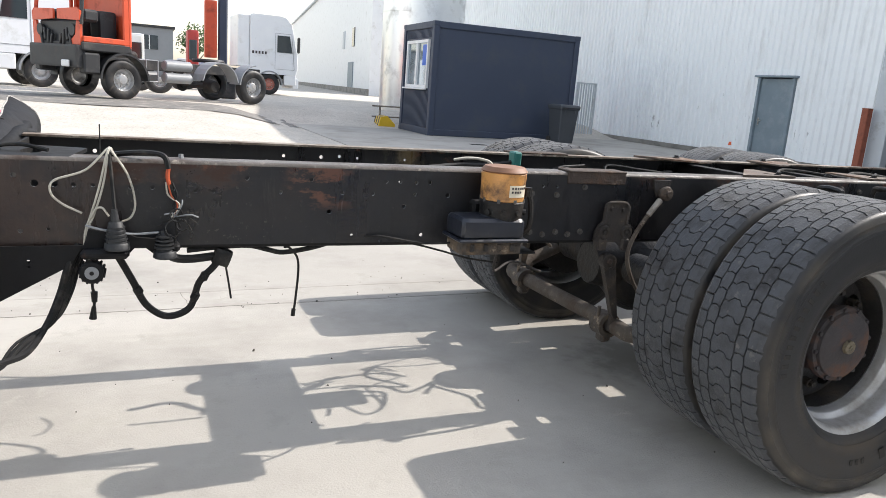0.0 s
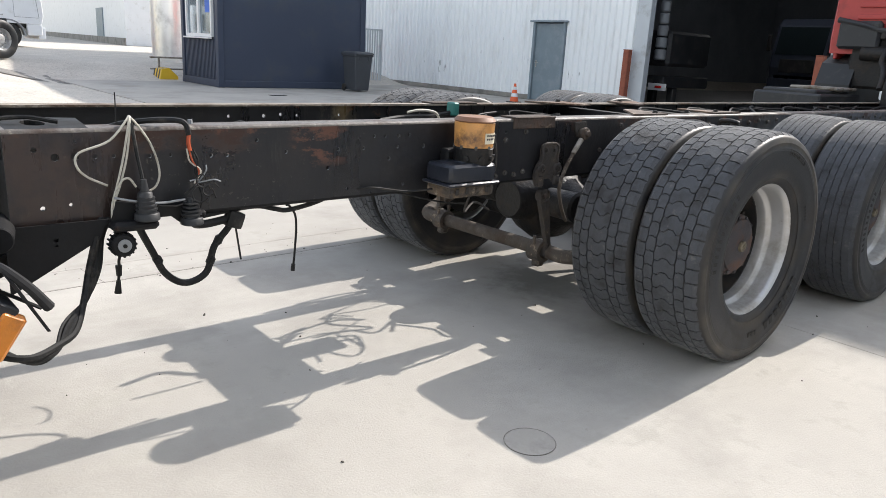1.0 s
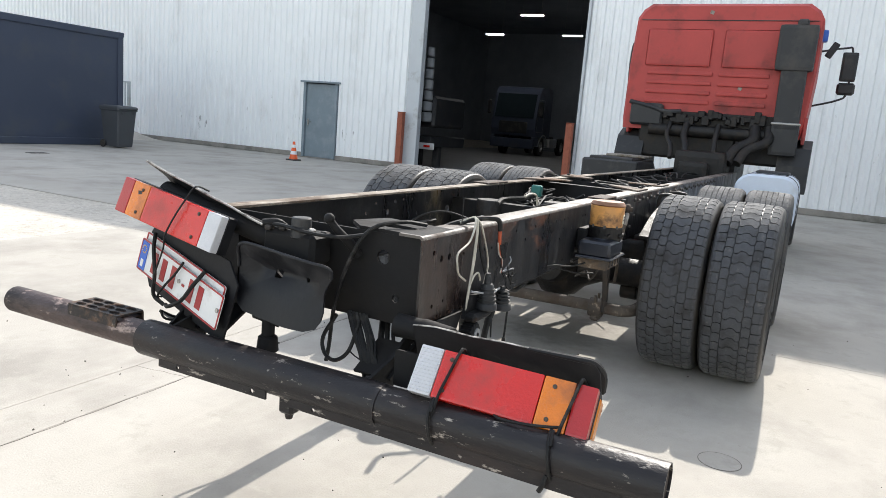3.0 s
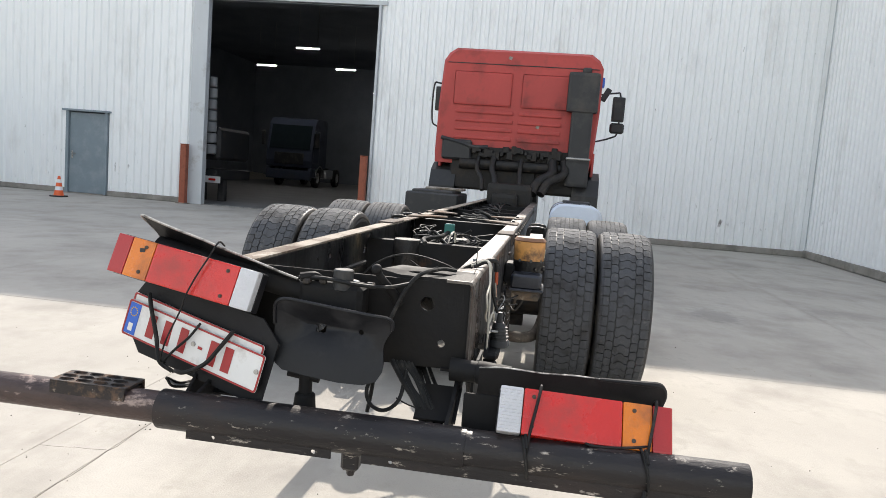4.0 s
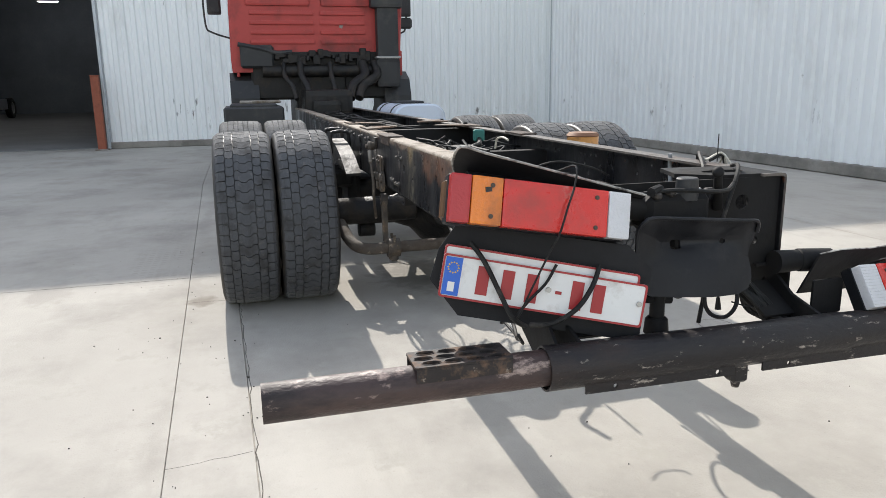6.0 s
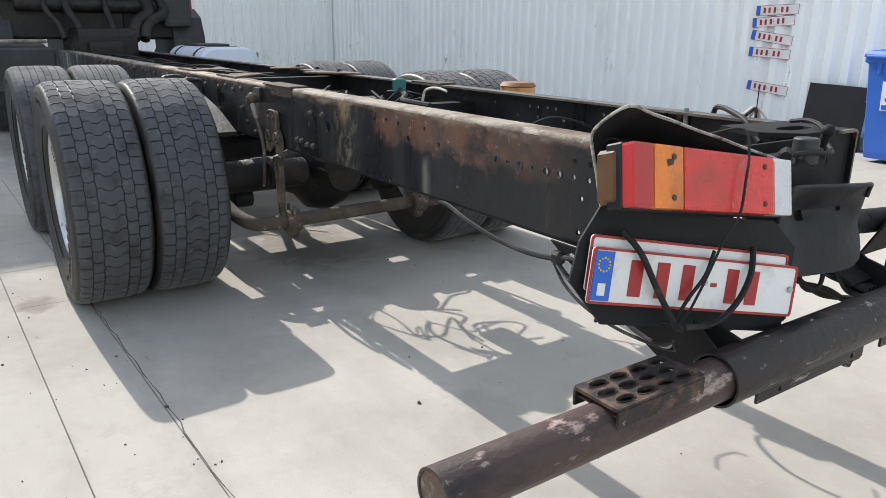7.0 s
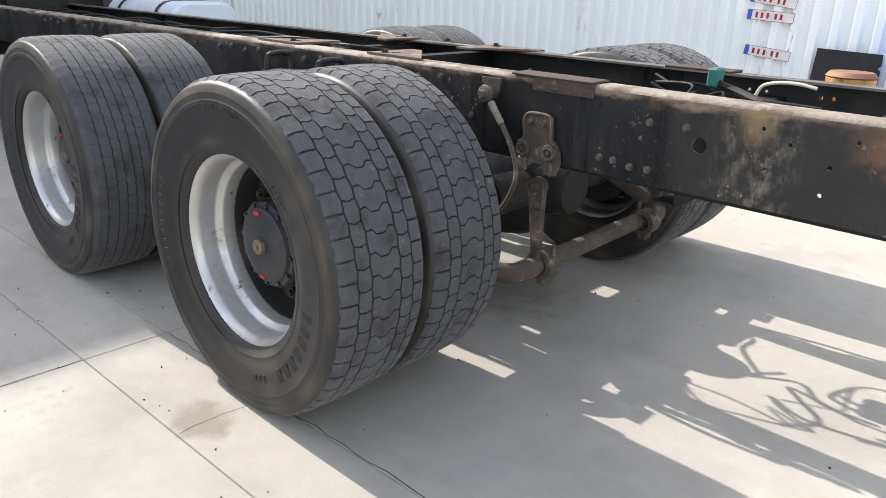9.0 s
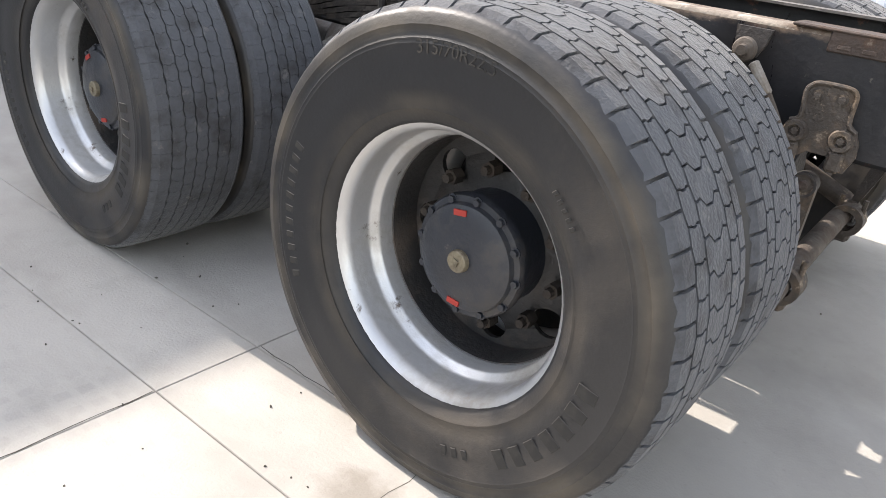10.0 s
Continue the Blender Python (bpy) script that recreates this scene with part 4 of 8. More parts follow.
def tread(cols, rows, amp, phase, depth, gap, cross, zig, bev, shoulder=1.6):
    """Raised tread blocks wound round the tyre; cols: edges across the width; amp: bow of each column's cross grooves; zig: how far the long grooves waver."""
    bm = bmesh.new()
    pit = 2 * math.pi * TR / rows
    last = len(cols) - 2
    for ci, (u0, u1) in enumerate(zip(cols, cols[1:])):
        um = (u0 + u1) / 2
        a = amp[ci]
        zl, zr = (0 if ci == 0 else zig), (0 if ci == last else zig)
        cg = cross * (shoulder if ci in (0, last) else 1.0)
        ul, ur = u0 + gap / 2, u1 - gap / 2
        shape = ((0.0, 0.0), (0.19, -0.2), (0.36, 1.0), (0.64, 1.0), (0.81, -0.2), (1.0, 0.0)) if a else ((0.0, 0.0), (0.36, 0.12), (0.64, -0.12), (1.0, 0.0))
        for j in range(rows):
            v0 = (j + phase[ci]) * pit
            wl, wr = ul + zl, ur - zr                 # pinched at the ends, swollen in the middle
            lo = [(wl + (wr - wl) * f, v0 + cg / 2 + (a or 0.002) * w) for f, w in shape]
            hi = [(wl + (wr - wl) * f, v0 + pit - cg / 2 + (a or 0.002) * w) for f, w in shape][::-1]
            ring = lo + ([(ur + zr, v0 + pit / 2)] if zr else []) + hi + ([(ul - zl, v0 + pit / 2)] if zl else [])
            cu, cv = um, v0 + pit / 2
            low, top = [], []
            for u, v in ring:
                for lst, k, r in ((low, 1.0, TR - depth), (top, bev, TR)):
                    uu, vv = cu + (u - cu) * k, cv + (v - cv) * k
                    crown = 0.006 * (abs(uu) / 0.14) ** 3 + (0.010 if abs(uu) > 0.135 and r == TR else 0.0)
                    ang = vv / TR
                    lst.append(bm.verts.new(((r - crown) * math.cos(ang), uu, (r - crown) * math.sin(ang))))
            n, h = len(ring), len(shape)
            for i in range(h - 1):
                bm.faces.new((top[i], top[i + 1], top[2 * h - 2 - i + (1 if zr else 0)], top[2 * h - 1 - i + (1 if zr else 0)]))
            if zr:
                bm.faces.new((top[h - 1], top[h], top[h + 1]))
            if zl:
                bm.faces.new((top[n - 2], top[n - 1], top[0]))
            for i in range(n):
                k = (i + 1) % n
                bm.faces.new((low[i], low[k], top[k], top[i]))
    return bm


def tyre_body():
    prof = [(0.287, -0.118), (0.296, -0.126), (0.315, -0.130), (0.318, -0.1335), (0.322, -0.1335), (0.325, -0.1325), (0.345, -0.139), (0.385, -0.1465), (0.425, -0.146), (0.4285, -0.1475), (0.433, -0.1462), (0.4365, -0.147), (0.441, -0.1443), (0.455, -0.1445), (0.4575, -0.146), (0.462, -0.1445), (0.474, -0.1415), (0.480, -0.137), (0.485, -0.128), (0.489, -0.08), (0.490, 0)]
    prof = [(r - 0.012 + 0.008 * (r < 0.32), y) for r, y in prof]
    prof = prof + [(r, -y) for r, y in prof[-2::-1]] + [(0.279, 0.10), (0.279, -0.10)]
    return lathe(bmesh.new(), [(r + 0.010 * max(0.0, (r - 0.31) / 0.17), y * 1.08) for r, y in prof], 72, closed=True)


def flip_y(bm, s):
    if s < 0:
        for v in bm.verts:
            v.co.y = -v.co.y
    return bm


def rim_outer():
    """Deep dished rim, outside at +y."""
    prof = [(0.302, 0.128), (0.306, 0.118), (0.300, 0.108), (0.286, 0.106), (0.281, 0.095), (0.280, 0.05), (0.276, 0.043), (0.266, 0.038), (0.262, 0.03), (0.260, -0.08), (0.272, -0.10), (0.296, -0.116), (0.302, -0.128), (0.290, -0.124), (0.262, -0.104), (0.252, -0.08), (0.252, 0.026), (0.256, 0.033), (0.268, 0.040), (0.272, 0.05), (0.272, 0.095), (0.278, 0.113), (0.290, 0.124)]
    return lathe(bmesh.new(), [(r * 0.975, y) for r, y in prof], 64, closed=True)


def disc_bm():
    b = bmesh.new()
    plate(b, circ2(0, 0, 0.245, 48), [circ2(0, 0, 0.12, 32)] + [circ2(0.195 * math.cos(a), 0.195 * math.sin(a), 0.036, 16) for a in (2 * math.pi * (i + .5) / 8 for i in range(8))], 0.012, basis((0, -0.088, 0), (1, 0, 0), (0, 0, 1), (0, -1, 0)))
    for v in b.verts:
        r = math.hypot(v.co.x, v.co.z)
        v.co.y += 0.02 * max(0, min(1, (0.20 - r) / 0.06))
    return b


def nut_bm():
    b = cyl(bmesh.new(), (0.1675, -0.066, 0), (0.1675, -0.036, 0), 0.017, seg=6)
    return cyl(b, (0.1675, -0.066, 0), (0.1675, -0.021, 0), 0.010, seg=8)


def hub_bm(off=0.0):
    b = lathe(bmesh.new(), [(0.0, 0.062), (0.022, 0.062), (0.024, 0.052), (0.075, 0.050), (0.100, 0.046), (0.112, 0.040), (0.116, 0.030), (0.128, 0.028), (0.132, 0.020), (0.132, 0.006), (0.118, 0.002), (0.125, -0.09), (0.0, -0.09)], 40)
    bmesh.ops.remove_doubles(b, verts=b.verts[:], dist=0.0004)
    return b


def hubbolt_bm():
    return bolt(bmesh.new(), (0.1215, 0.026, 0), (0, 1, 0), 0.0085, 0.010)


T_BLOCK = dict(cols=[-0.146, -0.092, -0.049, 0.049, 0.092, 0.146], rows=54, amp=[0, 0.003, 0.013, 0.003, 0], phase=[0.0, 0.5, 0.0, 0.5, 0.0], depth=0.016, gap=0.0036, cross=0.0032, zig=0.0018, bev=0.968)
T_RIB = dict(cols=[-0.146, -0.092, -0.052, -0.018, 0.018, 0.052, 0.092, 0.146], rows=76, amp=[0, 0.004, 0.003, 0.004, 0.003, 0.004, 0], phase=[0.0, 0.4, 0.1, 0.6, 0.2, 0.7, 0.5], depth=0.009, gap=0.0036, cross=0.0007, zig=0.0018, bev=0.990, shoulder=0.3)
me_cache = {}


def shared(key, maker, material, smooth):
    if key not in me_cache:
        bm = maker()
        bmesh.ops.recalc_face_normals(bm, faces=bm.faces[:])
        me = bpy.data.meshes.new(key.split("|")[0])
        bm.to_mesh(me)
        bm.free()
        if smooth:
            me.shade_smooth()
            me.set_sharp_from_angle(angle=radians(38))
        me.materials.append(material)
        me_cache[key] = me
    return me_cache[key]


def sub(name, key, maker, material, parent, label="", smooth=True, m=None):
    ob = new(name, shared(key, maker, material, smooth))
    ob.parent = parent
    if m is not None:
        ob.matrix_basis = m
    if label:
        ob["label"] = label
    return ob


def wheel(parent, x, y, z, side, spin, pattern, outer=True, hubmat=None, label="", full=True):
    """side: +1 or -1, where the outside looks; the tyre is the part, rim and tread are its pieces."""
    turn = Matrix.Translation((x, y, z)) @ (Matrix() if side > 0 else Matrix.Rotation(math.pi, 4, "Z")) @ Matrix.Rotation(radians(spin), 4, "Y")
    flip = Matrix() if outer else Matrix.Rotation(math.pi, 4, "Z")
    w = sub("wheel", "wheel|body", tyre_body, M_RUBBER, parent, label, m=turn @ flip)
    tb = T_BLOCK if pattern == "block" else T_RIB
    sub("tread", "tread|" + pattern, lambda: tread(**tb), M_TREAD, w, "grey worn tread blocks with zigzag grooves", smooth=False)
    sub("rim", "rim|", rim_outer, M_RIM, w, "dirty silver painted steel rim")
    # Separate dark ring over the deep half of the rim barrel.
    sub("inner_barrel", "inner_barrel|", lambda: lathe(bmesh.new(), [(0.2535, -0.006), (0.243, -0.012), (0.240, -0.086), (0.246, -0.086)], 64, closed=True), M_DISC, w, "dark ring lining the inner rim barrel")
    if full:
        sub("disc", "disc|", disc_bm, M_DISC, w, "rusty dark wheel disc with hand holes", smooth=False)
    if outer and full:
        for i in range(10):
            sub("wheel_nut", "wheel_nut|", nut_bm, M_GREASE, w, smooth=False, m=Matrix.Rotation(2 * math.pi * i / 10, 4, "Y"))
        key = "hub|" + (hubmat or M_HUB).name
        sub("hub", key, hub_bm, hubmat or M_HUB, w, "dark hub cap with a ring of bolts")
        for i in range(12):
            sub("hub_bolt", "hub_bolt|" + (hubmat or M_HUB).name, hubbolt_bm, hubmat or M_GREASE, w, smooth=False, m=Matrix.Rotation(2 * math.pi * i / 12, 4, "Y"))
    return w


AX1, AX2, HZ = 0.0, 1.465, 0.483
for i, ax in enumerate((AX1, AX2)):
    for side in (-1, 1):
        pat = "block" if i == 0 else "rib"
        hm = M_HUBRUST if side < 0 else M_HUB
        wo = wheel(truck, ax, side * 1.094 + 0.0375, HZ, side, 17 * (i + 1) + 9 * side, pat, True, hm, "worn rear twin tyre with dusty sidewall on a silver rim")
        wheel(truck, ax, side * 0.766 + 0.0375, HZ, side, 40 * i + 13, pat, False, None, "inner twin tyre, worn and dusty")
        b = C((0, 0.045, 0), (0, 0.0645, 0), 0.025, 0.023, 24, 0.002)
        cyl(b, (0, 0.045, 0), (0, 0.068, 0), 0.009, seg=4)
        part("hub_plug", b, M_PLUG, wo, "dusty brass hub plug")
        if side > 0:
            for a in (106, 300):
                part("paint_mark", B((0.098 * math.cos(radians(a)), 0.0475, 0.098 * math.sin(radians(a))), (0.03, 0.004, 0.012), rot=(0, -a + 90, 0)), M_REDMARK, wo, "small red paint mark")

# moulded marks on the sidewalls: bars for lettering, the tyre size in figures
def sidewall_bars(w, spans):
    for a0, n, st, ww, r0, dr in spans:
        for i in range(n):
            sub("moulded_bar", "moulded_bar|%g %g" % (ww, r0), lambda: B((r0, 0.1575, 0), (dr, 0.003, ww), 0.0012), M_MOULD, w, smooth=False, m=Matrix.Rotation(-radians(a0 + st * i), 4, "Y"))


size_me = text_mesh("315/70R22.5", 0.034, 0.0012)
for v in size_me.vertices:
    a, r = radians(106) + v.co.x / 0.418, 0.406 + v.co.y
    v.co = (r * math.cos(a), 0.1580 + v.co.z, r * math.sin(a))
size_me.materials.clear()
size_me.materials.append(M_MOULD)
for w in [o for o in truck.children if o.name.startswith("wheel") and o.get("label", "").startswith("worn")]:
    sidewall_bars(w, ((216, 7, 7.0, 0.026, 0.372, 0.040), (272, 3, 4.2, 0.014, 0.368, 0.022), (4, 11, 4.4, 0.015, 0.395, 0.026), (160, 5, 2.6, 0.008, 0.345, 0.010)))
    ob = new("tyre_marking", size_me)
    ob.parent = w
    ob["label"] = "moulded tyre size figures"
    sub("rim_edge", "rim_edge|", lambda: lathe(bmesh.new(), [(0.2925, 0.1265), (0.2975, 0.1235), (0.3005, 0.1175), (0.2985, 0.1165), (0.2915, 0.1225)], 64, closed=True), M_CHIP, w, "chipped worn rim edge")

# axles, differential, springs, anti-roll bar
for ax in (AX1, AX2):
    b = lathe(bmesh.new(), [(0.0, -0.17), (0.10, -0.165), (0.19, -0.10), (0.225, 0.0), (0.20, 0.09), (0.12, 0.16), (0.085, 0.26), (0.08, 0.62), (0.0, 0.62)], 28, Matrix.Translation((ax, 0, HZ)))
    lathe(b, [(0.0, -0.62), (0.08, -0.62), (0.085, -0.26), (0.13, -0.16), (0.19, -0.10)], 28, Matrix.Translation((ax, 0, HZ)))
    cyl(b, (ax - 0.30, 0, HZ + 0.02), (ax, 0, HZ + 0.02), 0.10, 0.16, 20, 0.01)
    a = part("axle", b, M_GREASE, truck, "greasy axle housing with a round differential", smooth=True)
    for s in (-1, 1):
        part("brake_drum", lathe(bmesh.new(), [(0.10, 0.0), (0.205, 0.0), (0.205, 0.16), (0.10, 0.16)], 32, Matrix.Translation((ax, s * 0.70 - 0.08, HZ)), closed=True), M_GREASE, a)
        part("brake_chamber", C((ax - 0.17, s * 0.36, HZ + 0.03), (ax - 0.17, s * 0.16, HZ + 0.03), 0.075, 0.07, 20, 0.012), M_GREASE, a, smooth=True)
for s in (-1, 1):
    sp = None
    for k in range(9):
        half = 0.74 - 0.075 * k
        z = 0.86 - 0.019 * k
        pts = [[(0.70 + half * t, s * 0.50 + wy, z - 0.16 * (half * t / 0.74) ** 2 + wz) for wy, wz in ((-0.045, 0), (0.045, 0), (0.045, 0.0165), (-0.045, 0.0165))] for t in (-1, -.66, -.33, 0, .33, .66, 1)]
        b = rings(bmesh.new(), pts)
        if sp is None:
            sp = part("leaf_spring", b, M_GREASE, truck, "stacked greasy steel leaf spring")
        else:
            part("leaf", b, M_GREASE, sp)
    for dx in (-0.17, 0.17):
        b = T([(0.70 + dx, s * 0.50 - 0.06, 0.66), (0.70 + dx, s * 0.50 - 0.06, 0.90), (0.70 + dx, s * 0.50 - 0.03, 0.93), (0.70 + dx, s * 0.50 + 0.03, 0.93), (0.70 + dx, s * 0.50 + 0.06, 0.90), (0.70 + dx, s * 0.50 + 0.06, 0.66)], 0.012, 8, 3)
        part("u_bolt", b, M_GREASE, sp)
    part("spring_saddle", B((0.70, s * 0.50, 0.62), (0.44, 0.15, 0.11), 0.02), M_GREASE, sp)

# torque rods, propeller shafts, air tanks and brake hoses low in the frame
# Rods, shafts and tanks are assumed bulk that keeps sun off the ground.
for ax, d in ((AX1, 1), (AX2, -1)):
    for s in (-1, 1):
        b = C((ax + d * 0.06, s * 0.42, 0.36), (0.71 - d * 0.06, s * 0.42, 0.44), 0.028, seg=12)
        for p in ((ax + d * 0.06, 0.36), (0.71 - d * 0.06, 0.44)):
            cyl(b, (p[0], s * 0.37, p[1]), (p[0], s * 0.47, p[1]), 0.05, seg=16, bev=0.006)
        part("torque_rod", b, M_GREASE, truck, "greasy torque rod between axle and frame", smooth=True)
    b = C((ax + d * 0.05, 0.05, 0.70), (0.71 - d * 0.20, 0.24, 0.80), 0.026, seg=12)
    cyl(b, (ax + d * 0.05, 0.05, 0.60), (ax + d * 0.05, 0.05, 0.74), 0.06, seg=16, bev=0.006)
    part("upper_rod", b, M_GREASE, truck, smooth=True)
b = C((AX1 + 0.18, 0, HZ + 0.03), (AX2 - 0.30, 0, HZ + 0.04), 0.055, seg=18)
cyl(b, (AX2 - 0.36, 0, HZ + 0.04), (AX2 - 0.28, 0, HZ + 0.04), 0.085, seg=18, bev=0.008)
part("propeller_shaft", b, M_GREASE, truck, "greasy propeller shaft between the axles", smooth=True)
b = C((AX2 + 0.2, 0, HZ + 0.05), (5.35, 0, 0.82), 0.062, seg=18)
cyl(b, (3.3, 0, 0.60), (3.45, 0, 0.615), 0.10, seg=18, bev=0.01)
part("propeller_shaft", b, M_GREASE, truck, "long propeller shaft to the gearbox", smooth=True)
for s in (-1, 1):
    part("trunnion_bracket", B((0.70, s * 0.43, 0.60), (0.30, 0.12, 0.34), 0.03), M_GREASE, truck, "cast spring trunnion bracket")
part("trunnion_tube", C((0.70, -0.52, 0.52), (0.70, 0.52, 0.52), 0.07, seg=18), M_GREASE, truck, smooth=True)
for x, y in ((2.15, 0.10), (2.15, -0.22)):
    part("air_tank", C((x, y, 0.78), (x + 0.9, y, 0.78), 0.12, seg=22, bev=0.03), M_BLACK, truck, "assumed black air tank between the rails, added to block sun", smooth=True)
# Unseen box and stubs, added to block sun patches under the axles.
part("air_manifold", B((0.69, 0.04, 0.80), (0.34, 0.46, 0.12), 0.02), M_GREASE, truck, "unseen dark block added between the axles to stop sunlight")
for k in range(5):
    part("manifold_valve", C((0.58 + 0.05 * k, -0.14 + 0.09 * k, 0.85), (0.58 + 0.05 * k, -0.14 + 0.09 * k, 0.90), 0.03, 0.026, 14, 0.004), M_GREASE, truck, smooth=True)
bar_z = 0.335
b = T([(-0.10, -0.60, 0.43), (-0.30, -0.57, 0.36), (-0.40, -0.50, bar_z), (-0.40, -0.30, bar_z), (-0.415, 0.30, bar_z), (-0.41, 0.50, bar_z), (-0.30, 0.57, 0.36), (-0.10, 0.60, 0.43)], 0.033, 14, 5)
arb = part("anti_roll_bar", b, M_DUSTY, truck, "dusty steel anti-roll bar under the frame", smooth=True)
for s in (-1, 1):
    # The right-hand bracket gets darker iron, so its shadow is in the colour.
    bx, iron = (0.0, M_IRON) if s > 0 else (-0.075, M_GRIMY_SHADED)
    bell = [(-.352, .766), (-.348, .821), (-.356, .838), (-.371, .846), (-.405, .848), (-.438, .846), (-.450, .838), (-.454, .825), (-.456, .772), (-.476, .755), (-.488, .730), (-.491, .700), (-.476, .660), (-.452, .662), (-.437, .690), (-.389, .690), (-.362, .668), (-.341, .672), (-.326, .700), (-.322, .727), (-.332, .752)]
    b = plate(bmesh.new(), bell, [circ2(-0.375, 0.819, 0.006), circ2(-0.427, 0.819, 0.006)], 0.014, basis((bx, s * (RY + (0.012 if s > 0 else 0.012 + 0.014)), 0), (1, 0, 0), (0, 0, 1), (0, 1, 0)))
    br = part("link_bracket", b, iron, truck, "bell-shaped cast bracket bolted to the frame rail")
    yf = s * (RY + 0.0265)
    part("raised_rim", T([(x + bx, yf, z) for x, z in bell[-1:] + bell[:10]], 0.0055, 8, 3), iron, br, smooth=True)
    for x in (-0.351, -0.452):
        part("boss", lathe(bmesh.new(), [(0.0, 0.004), (0.013, 0.004), (0.014, 0.010), (0.024, 0.010), (0.028, 0.0), (0.0, 0.0)], 20, Matrix.Translation((x + bx, yf, 0.731)) @ Matrix.Diagonal((1, s, 1, 1))), iron, br, smooth=True)
        part("foot", B((x + bx, yf, 0.682), (0.036, 0.018, 0.05), 0.007), iron, br)
    bolts("bracket_bolt", br, [((x + bx, yf, z), (0, s, 0)) for x, z in ((-0.375, 0.819), (-0.427, 0.820), (-0.351, 0.731), (-0.452, 0.732))], 0.0095, 0.010, iron)
    arm = [(-.405 + .030 * math.cos(radians(a)), .610 + .030 * math.sin(radians(a))) for a in range(-10, 191, 20)] + [(-.434, .56), (-.432, .40), (-.428, .375), (-.408, .375), (-.405, .40), (-.385, .54)]
    b = plate(bmesh.new(), [(x + bx * max(0.0, (z - .375) / .235), z) for x, z in arm], [], 0.026, basis((0, s * 0.392 - 0.013, 0), (1, 0, 0), (0, 0, 1), (0, 1, 0)))
    cyl(b, (-0.418, s * 0.385, bar_z - 0.02), (-0.418, s * 0.385, bar_z + 0.055), 0.022, 0.017, 14, 0.004)
    link = part("drop_link", b, iron, arb, "dusty drop link with a round eye")
    part("eye_rim", pipe(bmesh.new(), (-.405 + bx, s * 0.392 - 0.018, .610), (-.405 + bx, s * 0.392 + 0.018, .610), 0.031, 0.006, 20), M_GRIMY_SHADED, link, smooth=True)
    part("eye_pin", C((-.405 + bx, s * 0.375, .610), (-.405 + bx, s * 0.412, .610), 0.014, 0.012, 14, 0.003), M_CAPRUST, link, "rusty pin", smooth=True)
    b = pipe(bmesh.new(), (-0.425, s * 0.315, bar_z), (-0.425, s * 0.385, bar_z), 0.052, 0.02, 20)
    box(b, (-0.425, s * 0.350, bar_z - 0.05), (0.05, 0.05, 0.05), 0.01)
    for dx in (-0.035, 0.035):
        cyl(b, (-0.425 + dx, s * 0.350, bar_z - 0.02), (-0.425 + dx, s * 0.350, bar_z + 0.075), 0.008, seg=8)
    part("bar_clamp", b, M_IRON, arb, "rusty ring clamp with two bolts")
    # earth strap lug with its hose
    lx = -0.19 if s > 0 else -0.265
    b = plate(bmesh.new(), [(-.045, .935), (.04, .935), (.036, .90), (.022, .868), (-.022, .868), (-.038, .90)], [], 0.012, basis((lx, s * (RY + 0.002), 0), (1, 0, 0), (0, 0, 1), (0, s, 0)))
    lug = part("hose_lug", b, M_GRIMY_SHADED, truck, "dusty bolted lug on the rail")
    b = lathe(bmesh.new(), [(0.0, 0.052), (0.012, 0.052), (0.014, 0.040), (0.026, 0.036), (0.030, 0.026), (0.026, 0.016), (0.020, 0.0), (0.0, 0.0)], 20, Matrix.Translation((lx, s * (RY + 0.012), 0.885)) @ Matrix.Diagonal((1, s, 1, 1)))
    part("eye_bolt", b, M_DUSTY, lug, "tan dusty round bolt head", smooth=True)
    q = [(-.030, .862), (-.085, .800), (-.130, .732), (-.156, .660), (-.148, .60), (-.105, .53), (-.06, .48)]
    b = C((lx + q[0][0], s * (RY + 0.045), q[0][1]), (lx + q[1][0], s * (RY + 0.050), q[1][1]), 0.0125, 0.011, 12, 0.003)
    part("sleeve", b, M_PALEST, lug, "pale crimped metal sleeve")
    part("hose", T([(lx + dx, s * (RY + 0.05 - 0.012 * max(0, k - 3)), z) for k, (dx, z) in enumerate(q[1:])], 0.0085, 8), M_DUSTY, lug, "brown dusty hose")

# rear end: cross tube, coupling, lamps, bumper --------------------------
b = bmesh.new()
plate(b, [(-0.375, 0.69), (0.30, 0.69), (0.30, 0.945), (-0.375, 0.945)], [circ2(-0.25, 0.875, 0.022, 12), circ2(-0.30, 0.76, 0.012), circ2(-0.14, 0.90, 0.012), circ2(0.1, 0.80, 0.05, 16)], 0.01, basis((-2.556, 0, 0), (0, 1, 0), (0, 0, 1), (1, 0, 0)))
box(b, (-2.51, -0.04, 0.69), (0.09, 0.66, 0.01))
end_cm = part("end_crossmember", b, M_BLACK, truck, "black end plate between the rails with holes")
b = plate(bmesh.new(), [(-2.56, -0.375), (-2.36, -0.375), (-2.33, -0.12), (-2.47, -0.08), (-2.55, -0.16)], [circ2(-2.47, -0.24, 0.03, 14, 0.07)], 0.012, basis((0, 0, 0.943), (1, 0, 0), (0, 1, 0), (0, 0, 1)))
part("corner_gusset", b, M_BLACK, end_cm, "rusty corner plate with an oval hole")
part("cross_tube", pipe(bmesh.new(), (-2.588, 0.592, 0.972), (-2.615, 0.105, 0.886), 0.034, 0.004, 26), M_BLACK, truck, "round black open tube behind the upper lamp", smooth=True)
